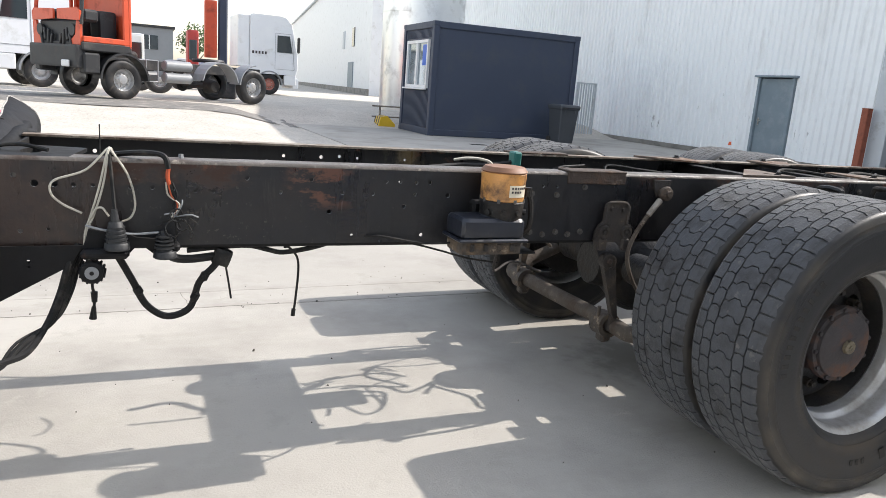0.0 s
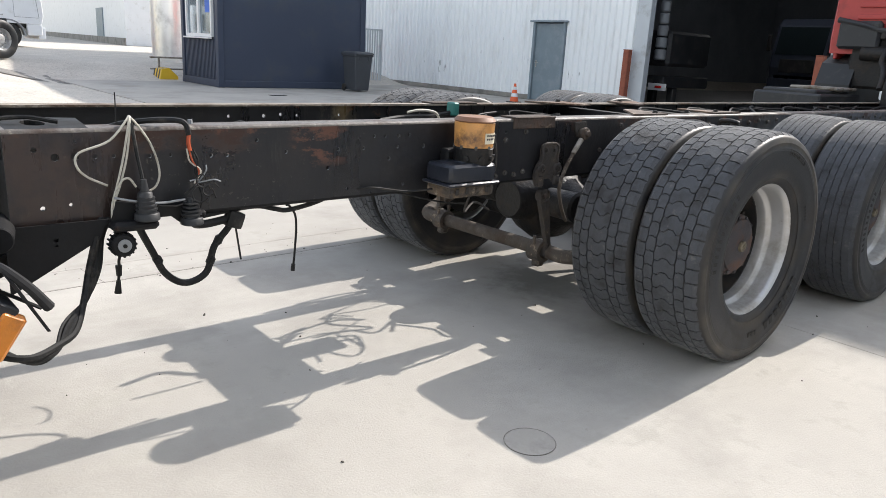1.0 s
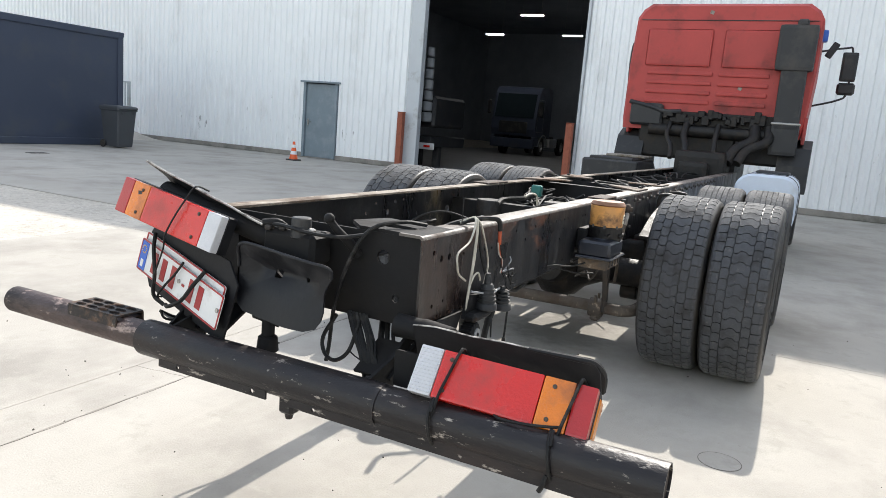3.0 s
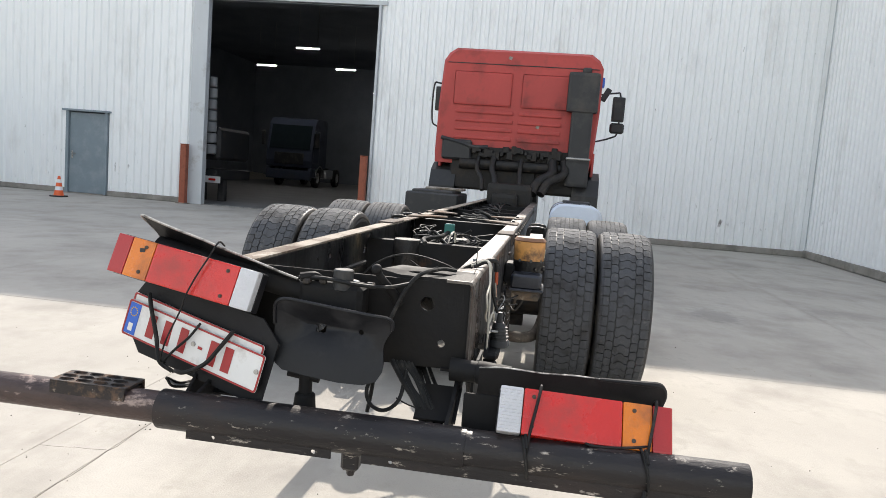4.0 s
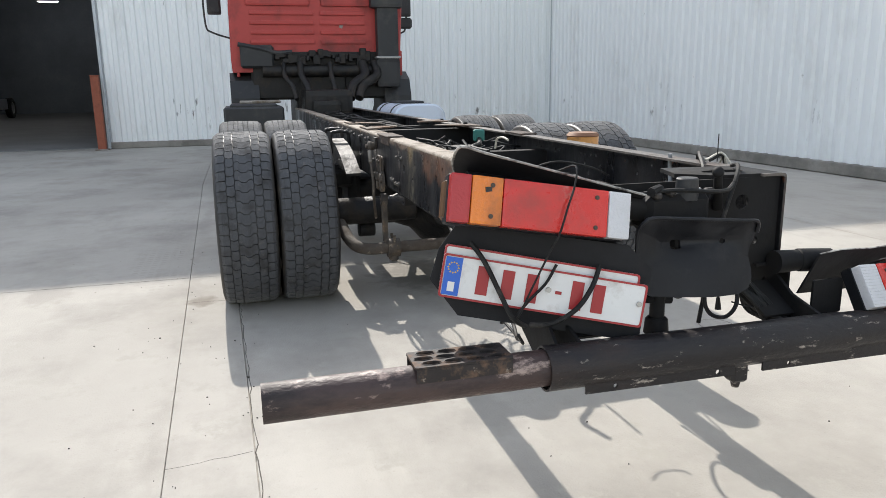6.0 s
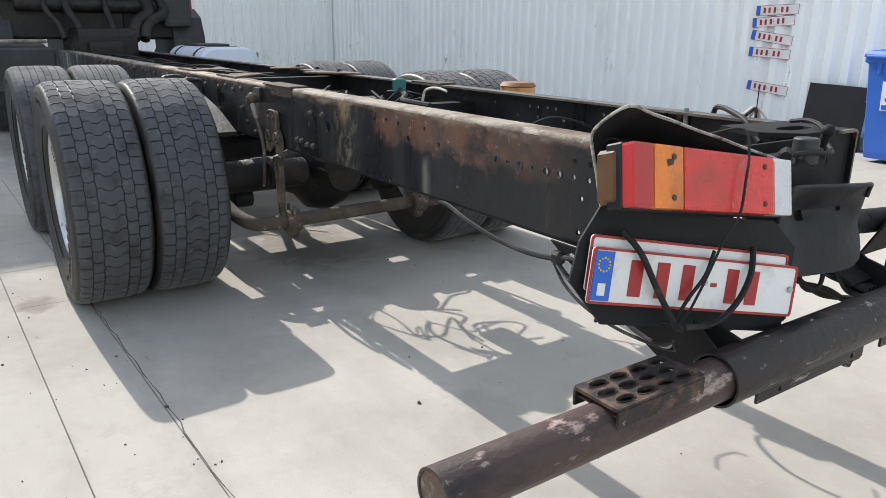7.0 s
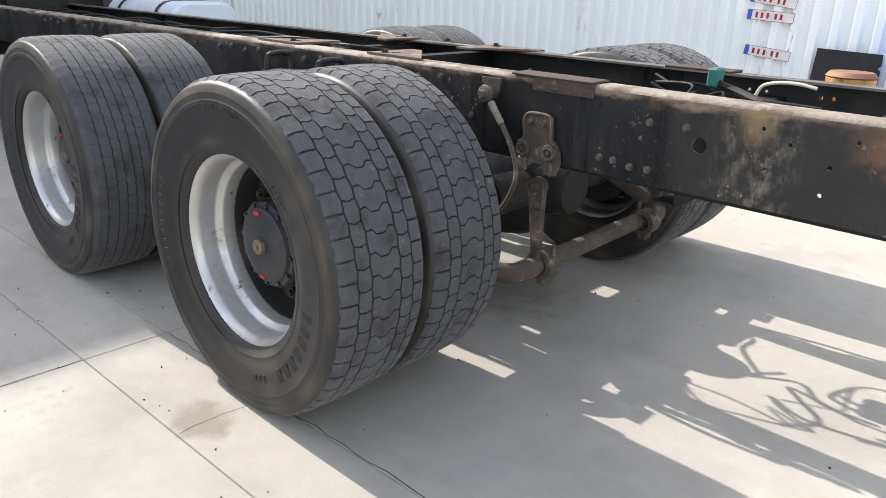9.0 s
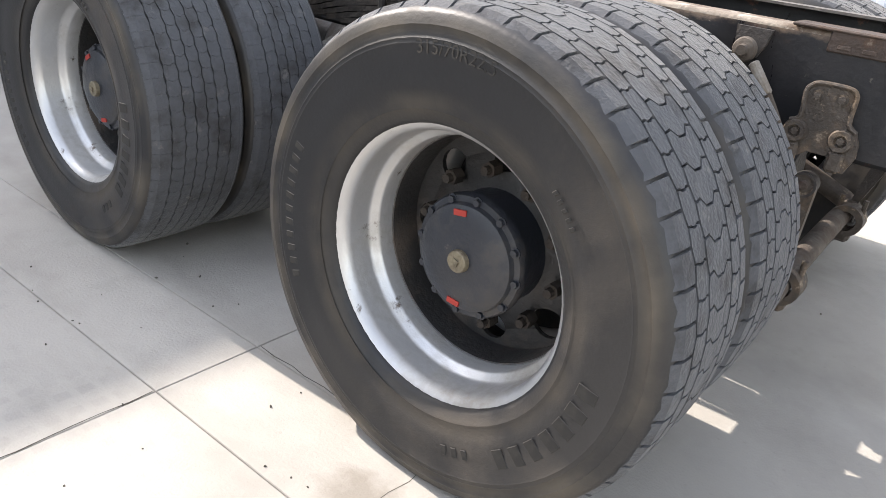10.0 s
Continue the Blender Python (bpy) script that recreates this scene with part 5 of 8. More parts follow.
cpl = part("tow_coupling", B((-2.61, 0.02, 0.875), (0.10, 0.19, 0.10), 0.015), M_BLACK, truck, "black tow coupling with a valve and lever")
part("valve", C((-2.635, -0.012, 0.905), (-2.635, -0.012, 0.966), 0.031, 0.029, 20, 0.003), M_PLASTIC, cpl, smooth=True)
b = T([(-2.56, -0.165, 0.865), (-2.58, -0.15, 0.90), (-2.615, -0.122, 0.945), (-2.632, -0.108, 0.975)], 0.016, 10, 4, r_end=0.010)
bmesh.ops.create_uvsphere(b, u_segments=12, v_segments=8, radius=0.016, matrix=Matrix.Translation((-2.632, -0.108, 0.975)))
part("lever", b, M_BLACK, cpl, smooth=True)
for i in range(5):
    part("fitting", B((-2.655 + 0.008 * i, 0.09 - 0.045 * i, 0.925 + 0.004 * (i % 2)), (0.026, 0.022, 0.016), 0.004, (0, 0, 20 * i)), M_STEEL if i == 3 else M_GRIMY_SHADED, cpl, "small metal air fitting")
part("elbow", T([(-2.62, 0.06, 0.925), (-2.64, 0.075, 0.94), (-2.66, 0.11, 0.935)], 0.013, 8, 3), M_BLACK, cpl, smooth=True)
part("air_line", T([(-2.64, 0.12, 0.93), (-2.66, 0.04, 0.938), (-2.665, -0.06, 0.93), (-2.63, -0.14, 0.925), (-2.58, -0.2, 0.935)], 0.006, 7), M_CABLE, cpl)
# bent black guard plate hung at the coupling: rolled lip, hollow middle, lower flap kicked out
gp = [(.13, .876), (.155, .868), (.166, .845), (.166, .72), (.155, .69), (.13, .672), (.06, .664), (-.04, .660), (-.115, .663), (-.15, .675), (-.164, .70), (-.166, .725), (-.162, .745), (-.160, .765), (-.164, .785), (-.172, .80), (-.182, .82), (-.182, .845), (-.165, .855), (-.12, .858)]


def guard_x(y, z):
    """Depth of the dented guard plate."""
    lip = max(0.0, min(1.0, (z - 0.835) / 0.03))
    hollow = math.exp(-((z - 0.800) / 0.030) ** 2) * max(0.0, 1 - (y / 0.15) ** 2)
    kick = max(0.0, 0.755 - z)
    return -2.702 - 0.016 * lip + 0.034 * hollow - 0.28 * kick + 0.012 * math.sin(y * 14)


b = plate(bmesh.new(), gp, [rrect(0.02, 0.782, 0.05, 0.806, 0.006, 2), circ2(-0.09, 0.80, 0.008)], 0.006, basis((0, 0, 0), (0, 1, 0), (0, 0, 1), (1, 0, 0)))
bmesh.ops.subdivide_edges(b, edges=[e for e in b.edges if e.calc_length() > 0.02], cuts=3)
bmesh.ops.triangulate(b, faces=b.faces[:])
for v in b.verts:
    v.co.x += guard_x(v.co.y, v.co.z)
guard = part("guard_plate", b, M_GUARD, truck, "bent black guard plate with rounded corners", smooth=True)
part("rolled_lip", T([(guard_x(y, z) - 0.002, y, z) for y, z in ((.166, .80), (.166, .845), (.155, .868), (.13, .877), (.06, .872), (-.02, .867), (-.12, .859), (-.165, .855), (-.182, .843), (-.182, .82))], 0.0055, 8, 3), M_GUARD, guard, "rolled upper lip", smooth=True)
b = B((-2.60, 0.0, 0.80), (0.11, 0.05, 0.05), 0.006)
box(b, (-2.61, 0.10, 0.72), (0.15, 0.05, 0.05), 0.006)
part("guard_bracket", b, M_BLACK, truck)
b = C((-2.66, 0.075, 0.66), (-2.66, 0.075, 0.52), 0.02, seg=12)
cyl(b, (-2.66, 0.075, 0.545), (-2.66, 0.075, 0.595), 0.034, 0.03, 12, 0.005)
cyl(b, (-2.66, 0.035, 0.64), (-2.66, 0.13, 0.65), 0.012, seg=8)
part("tap", b, M_BLACK, truck, "small black drain tap", smooth=True)


def tail_lamp(name, ot, it, ib, obt, cuts, depth=0.042, label="", side_amber=True):
    """A long tail lamp from its four rear corners (outer top, inner top, inner bottom, outer bottom)."""
    ot, it, ib, obt = (Vector(p) for p in (ot, it, ib, obt))
    c = (ot + it + ib + obt) / 4
    u = ((ot + obt) - (it + ib)).normalized()
    v = ((ot + it) - (obt + ib))
    v = (v - u * v.dot(u)).normalized()
    w = ((ot + obt) - (it + ib)).length / 2
    h = ((ot + it) - (obt + ib)).length / 2
    n = u.cross(v)
    if n.x > 0:
        n = -n
    m = basis(c, u, v, n)
    hb = B((0, 0, 0), (w + 0.002, h + 0.004, depth), 0.004)
    bmesh.ops.transform(hb, matrix=m @ Matrix.Translation((0, 0, -depth / 2 - 0.018)), verts=hb.verts[:])
    lamp = part(name, hb, M_GUARD, truck, label)
    for f0, f1, mm, nm in cuts:                      # fractions from the outer end
        x0, x1 = w / 2 - f0 * w, w / 2 - f1 * w
        lb = B(((x0 + x1) / 2, 0, -0.008), (abs(x1 - x0) - 0.0015, h, 0.034), 0.006, seg=2)
        bmesh.ops.transform(lb, matrix=m, verts=lb.verts[:])
        part("lens", lb, mm, lamp, nm)
    if side_amber:
        lb = B((w / 2 - 0.008, 0, -0.056), (0.026, h * 0.86, 0.055), 0.008)
        bmesh.ops.transform(lb, matrix=m, verts=lb.verts[:])
        part("side_lens", lb, M_SIDEAMBER, lamp, "amber side marker lens")
    bolts("screw", lamp, [(m @ Vector((w / 2 - fx * w, fy * h, 0.008)), n) for fx, fy in ((0.22, 0.32), (0.22, -0.32), (0.80, 0.32), (0.80, -0.32))], 0.0042, 0.004, M_DUSTY)
    return lamp, m, w, h


def strap(lamp, m, h, x, back=0.11, r=0.0042, lo=0.0):
    """A rubber tie round the lamp."""
    pts = [(x, h / 2 + 0.012, -back), (x - .004, h / 2 + 0.014, -0.01), (x - .006, h / 2, 0.014), (x - 0.016, 0, 0.0165), (x - 0.026, -h / 2, 0.014), (x - 0.03, -h / 2 - 0.012 - lo, -0.01), (x - 0.03, -h / 2 - 0.02 - lo, -back)]
    part("rubber_tie", T([m @ Vector(p) for p in pts], r, 6, 4), M_CABLE, lamp)


lampL, mL, wL, hL = tail_lamp("tail_lamp", (-2.688, .657, 1.018), (-2.720, .208, .944), (-2.750, .222, .837), (-2.718, .676, .905), ((0, .11, M_LDRED, "dark red lens"), (.11, .28, M_LORANGE, "orange lens"), (.28, .87, M_LRED, "red lens"), (.87, 1, M_LWHITE, "clear lens")), label="long tilted tail lamp with red, orange and clear lenses")
part("cord", T([(-2.63, .36, 1.0), (-2.70, .345, 1.018), (-2.728, .36, .975), (-2.744, .384, .926), (-2.757, .41, .865), (-2.745, .43, .818), (-2.738, .475, .724), (-2.72, .50, .655), (-2.68, .505, .64)], 0.0027, 6, 4), M_CABLE, lampL, "thin black cord tied round the lamp")
b = bmesh.new()
p = mL @ Vector((wL / 2 - 0.2 * wL, 0.025, 0.0092))
box(b, p, (0.002, 0.016, 0.014))
part("burn_mark", b, M_PLASTIC, lampL, "small melted black spot")
lampR, mR, wR, hR = tail_lamp("tail_lamp", (-2.702, -.942, .691), (-2.741, -.495, .709), (-2.799, -.499, .605), (-2.779, -.961, .588), ((0, .115, M_LDRED, "dark red lens"), (.115, .285, M_LORANGE, "orange lens"), (.285, .86, M_LRED, "red lens"), (.86, 1, M_LWHITE, "clear lens")), label="long tail lamp strapped low above the bumper tube")
strap(lampR, mR, hR, -0.115, lo=0.05)
strap(lampR, mR, hR, 0.19, lo=0.06)
for y in (-0.575, -0.880):                           # the ties go on round the bumper tube
    part("rubber_tie", T([(-2.787 + 0.0575 * math.cos(radians(a)), y + 0.012 * math.sin(radians(a + 40)), 0.5415 + 0.0575 * math.sin(radians(a))) for a in range(0, 361, 20)], 0.0042, 6, 2), M_CABLE, lampR)
    part("rubber_tie", T([(-2.832, y - 0.006, 0.580), (-2.822, y - 0.004, 0.592), (-2.805, y, 0.606)], 0.0042, 6, 3), M_CABLE, lampR)
part("tie_tail", T([(-2.835, -0.885, 0.510), (-2.842, -0.880, 0.488), (-2.838, -0.872, 0.470)], 0.006, 7, 4), M_CABLE, lampR)
part("lamp_cable", T([(-2.775, -0.72, 0.605), (-2.80, -0.74, 0.598), (-2.802, -0.80, 0.600), (-2.79, -0.86, 0.604), (-2.77, -0.90, 0.606)], 0.0035, 6, 4), M_CABLE, lampR)
b = bmesh.new()                                      # fine moulded ribs of the clear lens
for k in range(13):
    tube(b, [mR @ Vector((-wR / 2 + 0.004, hR * (k / 12 - 0.5) * 0.86, 0.0092)), mR @ Vector((-wR / 2 + 0.13 * wR, hR * (k / 12 - 0.5) * 0.86, 0.0092))], 0.0014, 5, 2)
part("lens_ribs", b, M_LWHITE, lampR, "fine ribs on the clear lens")

M_OLDAMBER = mat("browned_amber_lens", (0.10, 0.050, 0.022), 0.4, var=0.3, scale=14, dirt=(0.45, 0.17, 0.02), dirt_amt=0.15, dirt_scale=9, spec=0.25)
for ob in lampL.children:
    if ob.name.startswith("side_lens"):
        ob.data.materials[0] = M_OLDAMBER

# rubber flaps behind the lamps
def flap(name, pts, x0, lean, wave, label, edge, tip=0.0):
    b = plate(bmesh.new(), pts, [], 0.007, basis((x0, 0, 0), (0, 1, 0), (0, 0, 1), (1, 0, 0)))
    bmesh.ops.subdivide_edges(b, edges=[e for e in b.edges if e.calc_length() > 0.08], cuts=2)
    for v in b.verts:
        v.co.x += lean * (v.co.z - 0.8) - tip * max(0, v.co.z - 1.0) + wave * math.sin(v.co.y * 17) * max(0, v.co.z - 0.62) * 2
    fl = part(name, b, M_FLAP, truck, label)
    for i in range(3):                               # bare worn rim, in three stretches
        seg = edge[len(edge) * i // 3:len(edge) * (i + 1) // 3 + 1]
        if len(seg) > 1:
            part("worn_rim", T([(x0 + 0.003 + lean * (z - 0.8) - tip * max(0, z - 1.0) + wave * math.sin(y * 17) * max(0, z - 0.62) * 2, y, z) for y, z in seg], 0.0028, 6, 3), M_WORN, fl, "pale worn rim")
    return fl


def upper_sheet(y, z):
    """Depth of the torn sheet: upright outside the rail, folded back over the open tube at its upper edge."""
    top = 0.928 + 0.288 * (y - 0.12)
    fold = max(0.0, min(1.0, (z - top + 0.075) / 0.075))
    over = max(0.0, min(1.0, (0.46 - y) / 0.07))
    return -2.550 - 0.105 * fold ** 1.4 - 0.035 * over * (1 - fold) + 0.003 * math.sin(z * 55 + y * 20)


rim = [(.49, .64), (.512, .70), (.535, .76), (.55, .81), (.562, .86), (.584, .93), (.61, 1.00), (.622, 1.035), (.62, 1.071), (.56, 1.054), (.50, 1.037), (.42, 1.014), (.35, .994), (.25, .965), (.18, .945), (.12, .928)]
b = plate(bmesh.new(), rim + [(.12, .917), (.25, .938), (.36, .957), (.405, .965), (.405, .80), (.405, .66)], [], 0.006, basis((0, 0, 0), (0, 1, 0), (0, 0, 1), (1, 0, 0)))
bmesh.ops.subdivide_edges(b, edges=[e for e in b.edges if e.calc_length() > 0.03], cuts=3)
bmesh.ops.triangulate(b, faces=b.faces[:])
for v in b.verts:
    v.co.x += upper_sheet(v.co.y, v.co.z)
sheet = part("rubber_flap", b, M_FLAP, truck, "torn black sheet folded over a tube behind the upper lamp", smooth=True)
for k in range(3):
    part("worn_rim", T([(upper_sheet(y, z) + 0.003, y, z) for y, z in rim[5 * k:5 * k + 6]], 0.0034, 6, 4), M_WORN, sheet, "pale worn rim")
fl = flap("rubber_flap", [(-.425, .60), (-.43, .733), (-.50, .742), (-.60, .737), (-.70, .742), (-.80, .741), (-.89, .743), (-.925, .738), (-.938, .715), (-.940, .60)], -2.71, -0.5, 0.006, "curled black rubber flap behind the lower tail lamp", [(-.43, .733), (-.50, .742), (-.60, .737), (-.66, .740), (-.70, .742), (-.76, .741), (-.80, .741)])
part("rolled_edge", T([(-2.680, -.76, .741), (-2.681, -.82, .742), (-2.681, -.88, .743), (-2.668, -.922, .737), (-2.634, -.938, .700), (-2.600, -.930, .650)], 0.005, 8, 4, r_end=0.012), M_FLAP, fl, "thick rolled edge of the flap", smooth=True)
b = C((-2.60, -0.42, 0.700), (-2.62, -0.52, 0.698), 0.034, seg=20, bev=0.003)
cyl(b, (-2.60, -0.34, 0.700), (-2.60, -0.44, 0.700), 0.034, 0.03, 20)
part("lamp_tube", b, M_BLACK, truck, "round black stub tube carrying the lower lamp", smooth=True)

part("lamp_mount", plate(bmesh.new(), rrect(-.495, .565, -.395, .665, .006, 2), [], 0.008, basis((-2.70, 0, 0), (0, 1, 0), (0, 0, 1), (1, 0, 0))), M_BLACK, truck, "square black mounting plate beside the lamp")

# registration plates tied on, with coloured bars
def reg_plate(o, u, v, w, h, mm, name, nb=True):
    n = Vector(u).cross(Vector(v)).normalized()
    if n.x > 0:
        n = -n
    m = basis(o, u, v, n)
    pb = plate(bmesh.new(), rrect(-w / 2, -h / 2, w / 2, h / 2, 0.008, 3), [], 0.003, m)
    p = part(name, pb, M_PWHITE, truck, "white registration plate with red border and red bars")
    fb = plate(bmesh.new(), rrect(-w / 2, -h / 2, w / 2, h / 2, 0.008, 3), [rrect(-w / 2 + 0.005, -h / 2 + 0.005, w / 2 - 0.005, h / 2 - 0.005, 0.006, 3)], 0.0022, m @ Matrix.Translation((0, 0, 0.003)))
    part("border", fb, M_PRED, p, "red raised border")
    if nb:
        sx = -1 if Vector(u).y > 0 else 1
        bb = B((sx * (-w / 2 + 0.028), 0, 0.0042), (0.042, h - 0.014, 0.0022))
        bmesh.ops.transform(bb, matrix=m, verts=bb.verts[:])
        part("blue_strip", bb, M_PBLUE, p, "blue strip with a ring of dots")
        sb = bmesh.new()
        for i in range(12):
            a = 2 * math.pi * i / 12
            cyl(sb, m @ Vector((sx * (-w / 2 + 0.028) + 0.013 * math.cos(a), 0.022 + 0.013 * math.sin(a), 0.005)), m @ Vector((sx * (-w / 2 + 0.028) + 0.013 * math.cos(a), 0.022 + 0.013 * math.sin(a), 0.0062)), 0.0022, seg=6)
        part("dots", sb, M_YELLOW, p)
        sb = B((sx * (-w / 2 + 0.028), -0.026, 0.0056), (0.017, 0.024, 0.0014))
        bmesh.ops.transform(sb, matrix=m, verts=sb.verts[:])
        part("white_bar", sb, M_PWHITE, p)
        for fx, bw, bh in ((-0.155, 0.030, 0.072), (-0.092, 0.030, 0.072), (-0.030, 0.030, 0.072), (0.038, 0.016, 0.008), (0.085, 0.030, 0.072), (0.140, 0.030, 0.072)):
            rb = B((sx * fx, 0, 0.0042), (bw, bh, 0.0022), 0.0006)
            bmesh.ops.transform(rb, matrix=m, verts=rb.verts[:])
            part("red_bar", rb, M_PRED, p)
        for fx in (0.012, w / 2 - 0.015):
            q = m @ Vector((sx * fx, 0.004, 0.004))
            part("rivet", C(q, q + n * 0.004, 0.007, seg=10), M_STEEL, p)
    return p


pl_tl, pl_tr, pl_bl = Vector((-2.622, .650, .808)), Vector((-2.750, .170, .717)), Vector((-2.634, .664, .702))
pu = (pl_tl - pl_tr).normalized()
pv = (pl_tl - pl_bl)
pv = (pv - pu * pv.dot(pu)).normalized()
pc = (pl_tl + pl_tr) / 2 - pv * 0.055
reg = reg_plate(pc, pu, pv, 0.52, 0.11, M_PWHITE, "registration_plate")
pn = pu.cross(pv)
pn = -pn if pn.x > 0 else pn
reg_plate(pc + pv * 0.022 - pn * 0.012 + pu * 0.01, pu, pv, 0.50, 0.11, M_PWHITE, "spare_plate", nb=False)
hb = plate(bmesh.new(), [(-.27, -.095), (.20, -.10), (.285, -.02), (.275, .06), (.24, .13), (-.20, .145), (-.27, .095)], [], 0.006, basis(pc - pn * 0.03, pu, pv, pn))
part("plate_holder", hb, M_FLAP, truck, "scuffed black board behind the plates")
for pts in ([(.20, .09, .0), (.16, .05, .016), (.11, -.02, .02), (.07, -.075, .03), (.03, -.095, .01)], [(-.02, .07, .01), (.0, .02, .018), (.035, -.03, .02), (.06, -.08, .02), (.03, -.1, .0)], [(-.13, .085, .0), (-.115, .03, .02), (-.085, -.03, .026), (-.03, -.075, .03), (.02, -.09, .01)]):
    part("plate_tie", T([pc + pu * a + pv * c2 + pn * d for a, c2, d in pts], 0.0065 if pts[0][0] != -.02 else 0.004, 7, 5), M_CABLE, truck, "black rubber tie across the plate")

# bumper: telescoping tube with welded skirt, step and brackets
BX = -2.774
bump = part("bumper_tube", pipe(bmesh.new(), (BX, 1.122, 0.536), (BX - 0.004, 0.40, 0.540), 0.045, 0.005), M_BUMPER_RUST, truck, "scuffed dark bumper tube with rust and chipped paint", smooth=True)
part("end_cap", C((BX, 1.115, 0.536), (BX, 1.119, 0.536), 0.042), M_RUSTY, bump, "rusty flat end cap")
part("middle_tube", pipe(bmesh.new(), (BX - 0.003, 0.455, 0.537), (BX - 0.008, -0.42, 0.538), 0.056, 0.005), M_BUMPER, bump, smooth=True)
part("outer_tube", pipe(bmesh.new(), (BX - 0.008, -0.40, 0.540), (BX - 0.013, -1.138, 0.543), 0.052, 0.005), M_BUMPER, bump, smooth=True)
part("end_cap", C((BX - 0.013, -1.128, 0.543), (BX - 0.013, -1.132, 0.543), 0.0485), M_CAPDARK, bump, "dark rust-brown end plate")
for y0, y1, dx in ((0.36, -0.06, 0.0), (-0.145, -1.13, 0.0)):
    hs = [circ2(y0 - 0.08, 0.487, 0.006, 8), circ2(y1 + 0.05, 0.487, 0.007, 8)]
    part("skirt", plate(bmesh.new(), [(y0, 0.522), (y1, 0.522), (y1, 0.474), (y0, 0.474)], hs, 0.006, basis((BX - 0.046, 0, 0), (0.006, 0.99998, 0), (0, 0, 1), (1, 0, 0))), M_BUMPER, bump, "welded steel skirt strip")
b = B((BX + 0.005, -0.105, 0.462), (0.045, 0.05, 0.06), 0.008)
cyl(b, (BX + 0.005, -0.105, 0.44), (BX + 0.005, -0.105, 0.415), 0.016, 0.010, 10)
part("hook", b, M_BUMPER, bump, "small dark hook block")
b = bmesh.new()
hs = []
for i in range(4):
    for j in range(3):
        hs.append(circ2(-0.083 + 0.053 * i + 0.012 * (j % 2), -0.032 + 0.032 * j, 0.0225, 12, 0.0105))
plate(b, rrect(-0.118, -0.052, 0.118, 0.052, 0.006, 2), hs, 0.006, basis((BX + 0.008, 0.665, 0.588), (0, 1, 0), (1, 0, 0), (0, 0, 1)))
for s in (-1, 1):
    box(b, (BX + 0.008 + s * 0.051, 0.665, 0.572), (0.005, 0.23, 0.032))
for h in hs:
    cx = sum(p[0] for p in h) / 12
    cy = sum(p[1] for p in h) / 12
    rings(b, [[(BX + 0.008 + cy + (q[1] - cy) * k, 0.665 + cx + (q[0] - cx) * k, z) for q in h] for k, z in ((1.0, 0.5935), (1.08, 0.5955), (1.0, 0.596), (0.95, 0.592))], caps=False, closed=False)
# Added floor under the holes keeps them dark inside.
box(b, (BX + 0.008, 0.665, 0.574), (0.096, 0.22, 0.003))
part("step_tread", b, M_STEP, bump, "perforated anti-slip step plate on the bumper")
for s, y in ((1, 0.35), (-1, -0.365)):
    b = plate(bmesh.new(), [(-2.80, 0.53), (-2.70, 0.515), (-2.45, 0.62), (-2.42, 0.69), (-2.55, 0.69), (-2.66, 0.62), (-2.80, 0.585)], [circ2(-2.55, 0.63, 0.012), circ2(-2.48, 0.655, 0.012)], 0.01, basis((0, y, 0), (1, 0, 0), (0, 0, 1), (0, 1, 0)))
    box(b, (-2.62, y + s * -0.05, 0.60), (0.14, 0.12, 0.008), rot=(0, -28, 0))
    part("bumper_bracket", b, M_BLACK, truck, "thick black bracket from rail to bumper tube")
b = plate(bmesh.new(), [(-2.59, 0.70), (-2.33, 0.70), (-2.365, 0.64), (-2.59, 0.515)], [circ2(-2.47, 0.655, 0.006), circ2(-2.47, 0.64, 0.004)], 0.008, basis((0, -0.41, 0), (1, 0, 0), (0, 0, 1), (0, 1, 0)))
part("side_gusset", b, M_BLACK, truck, "black triangular plate under the rail")
b = plate(bmesh.new(), [(-2.24, 0.69), (-2.30, 0.655), (-2.62, 0.50), (-2.74, 0.49), (-2.74, 0.58), (-2.59, 0.69)], [circ2(-2.47, 0.655, 0.006)], 0.008, basis((0, 0.40, 0), (1, 0, 0), (0, 0, 1), (0, 1, 0)))
part("side_gusset", b, M_BLACK, truck, "black triangular plate under the rail")

# cables and wires ------------------------------------------------------
def cable(pts, r, mm=None, label="", n=6):
    return part("cable", T(pts, r, 7, n), mm or M_CABLE, truck, label)


YW = -0.412
M_REDWIRE = mat("red_wire", (0.42, 0.07, 0.02), 0.55)
for pts in ([(-2.25, -.34, .962), (-2.257, -.395, .984), (-2.317, YW, .922), (-2.397, YW, .891), (-2.406, YW - .005, .856), (-2.379, YW, .824), (-2.329, YW, .797)],
            [(-2.25, -.34, .964), (-2.257, -.40, .982), (-2.282, YW, .876), (-2.306, YW - .005, .793), (-2.322, YW - .008, .743), (-2.326, -.42, .69)],
            [(-2.245, -.34, .964), (-2.254, -.40, .981), (-2.272, YW, .880), (-2.297, YW - .005, .797), (-2.315, YW - .008, .750), (-2.318, -.42, .70)],
            [(-2.25, -.34, .964), (-2.25, -.40, .980), (-2.206, YW, .91), (-2.188, YW - .01, .835), (-2.198, YW - .01, .79), (-2.229, -.43, .773)],
            [(-2.306, -.42, .786), (-2.293, -.425, .811), (-2.275, -.43, .816), (-2.258, -.43, .791)]):
    cable(pts, 0.0033, M_WIRE, "loose pale wire hanging over the rail")
cable([(-2.254, -.35, .962), (-2.254, -.40, .975), (-2.247, -.42, .878), (-2.242, -.44, .812)], 0.0055)
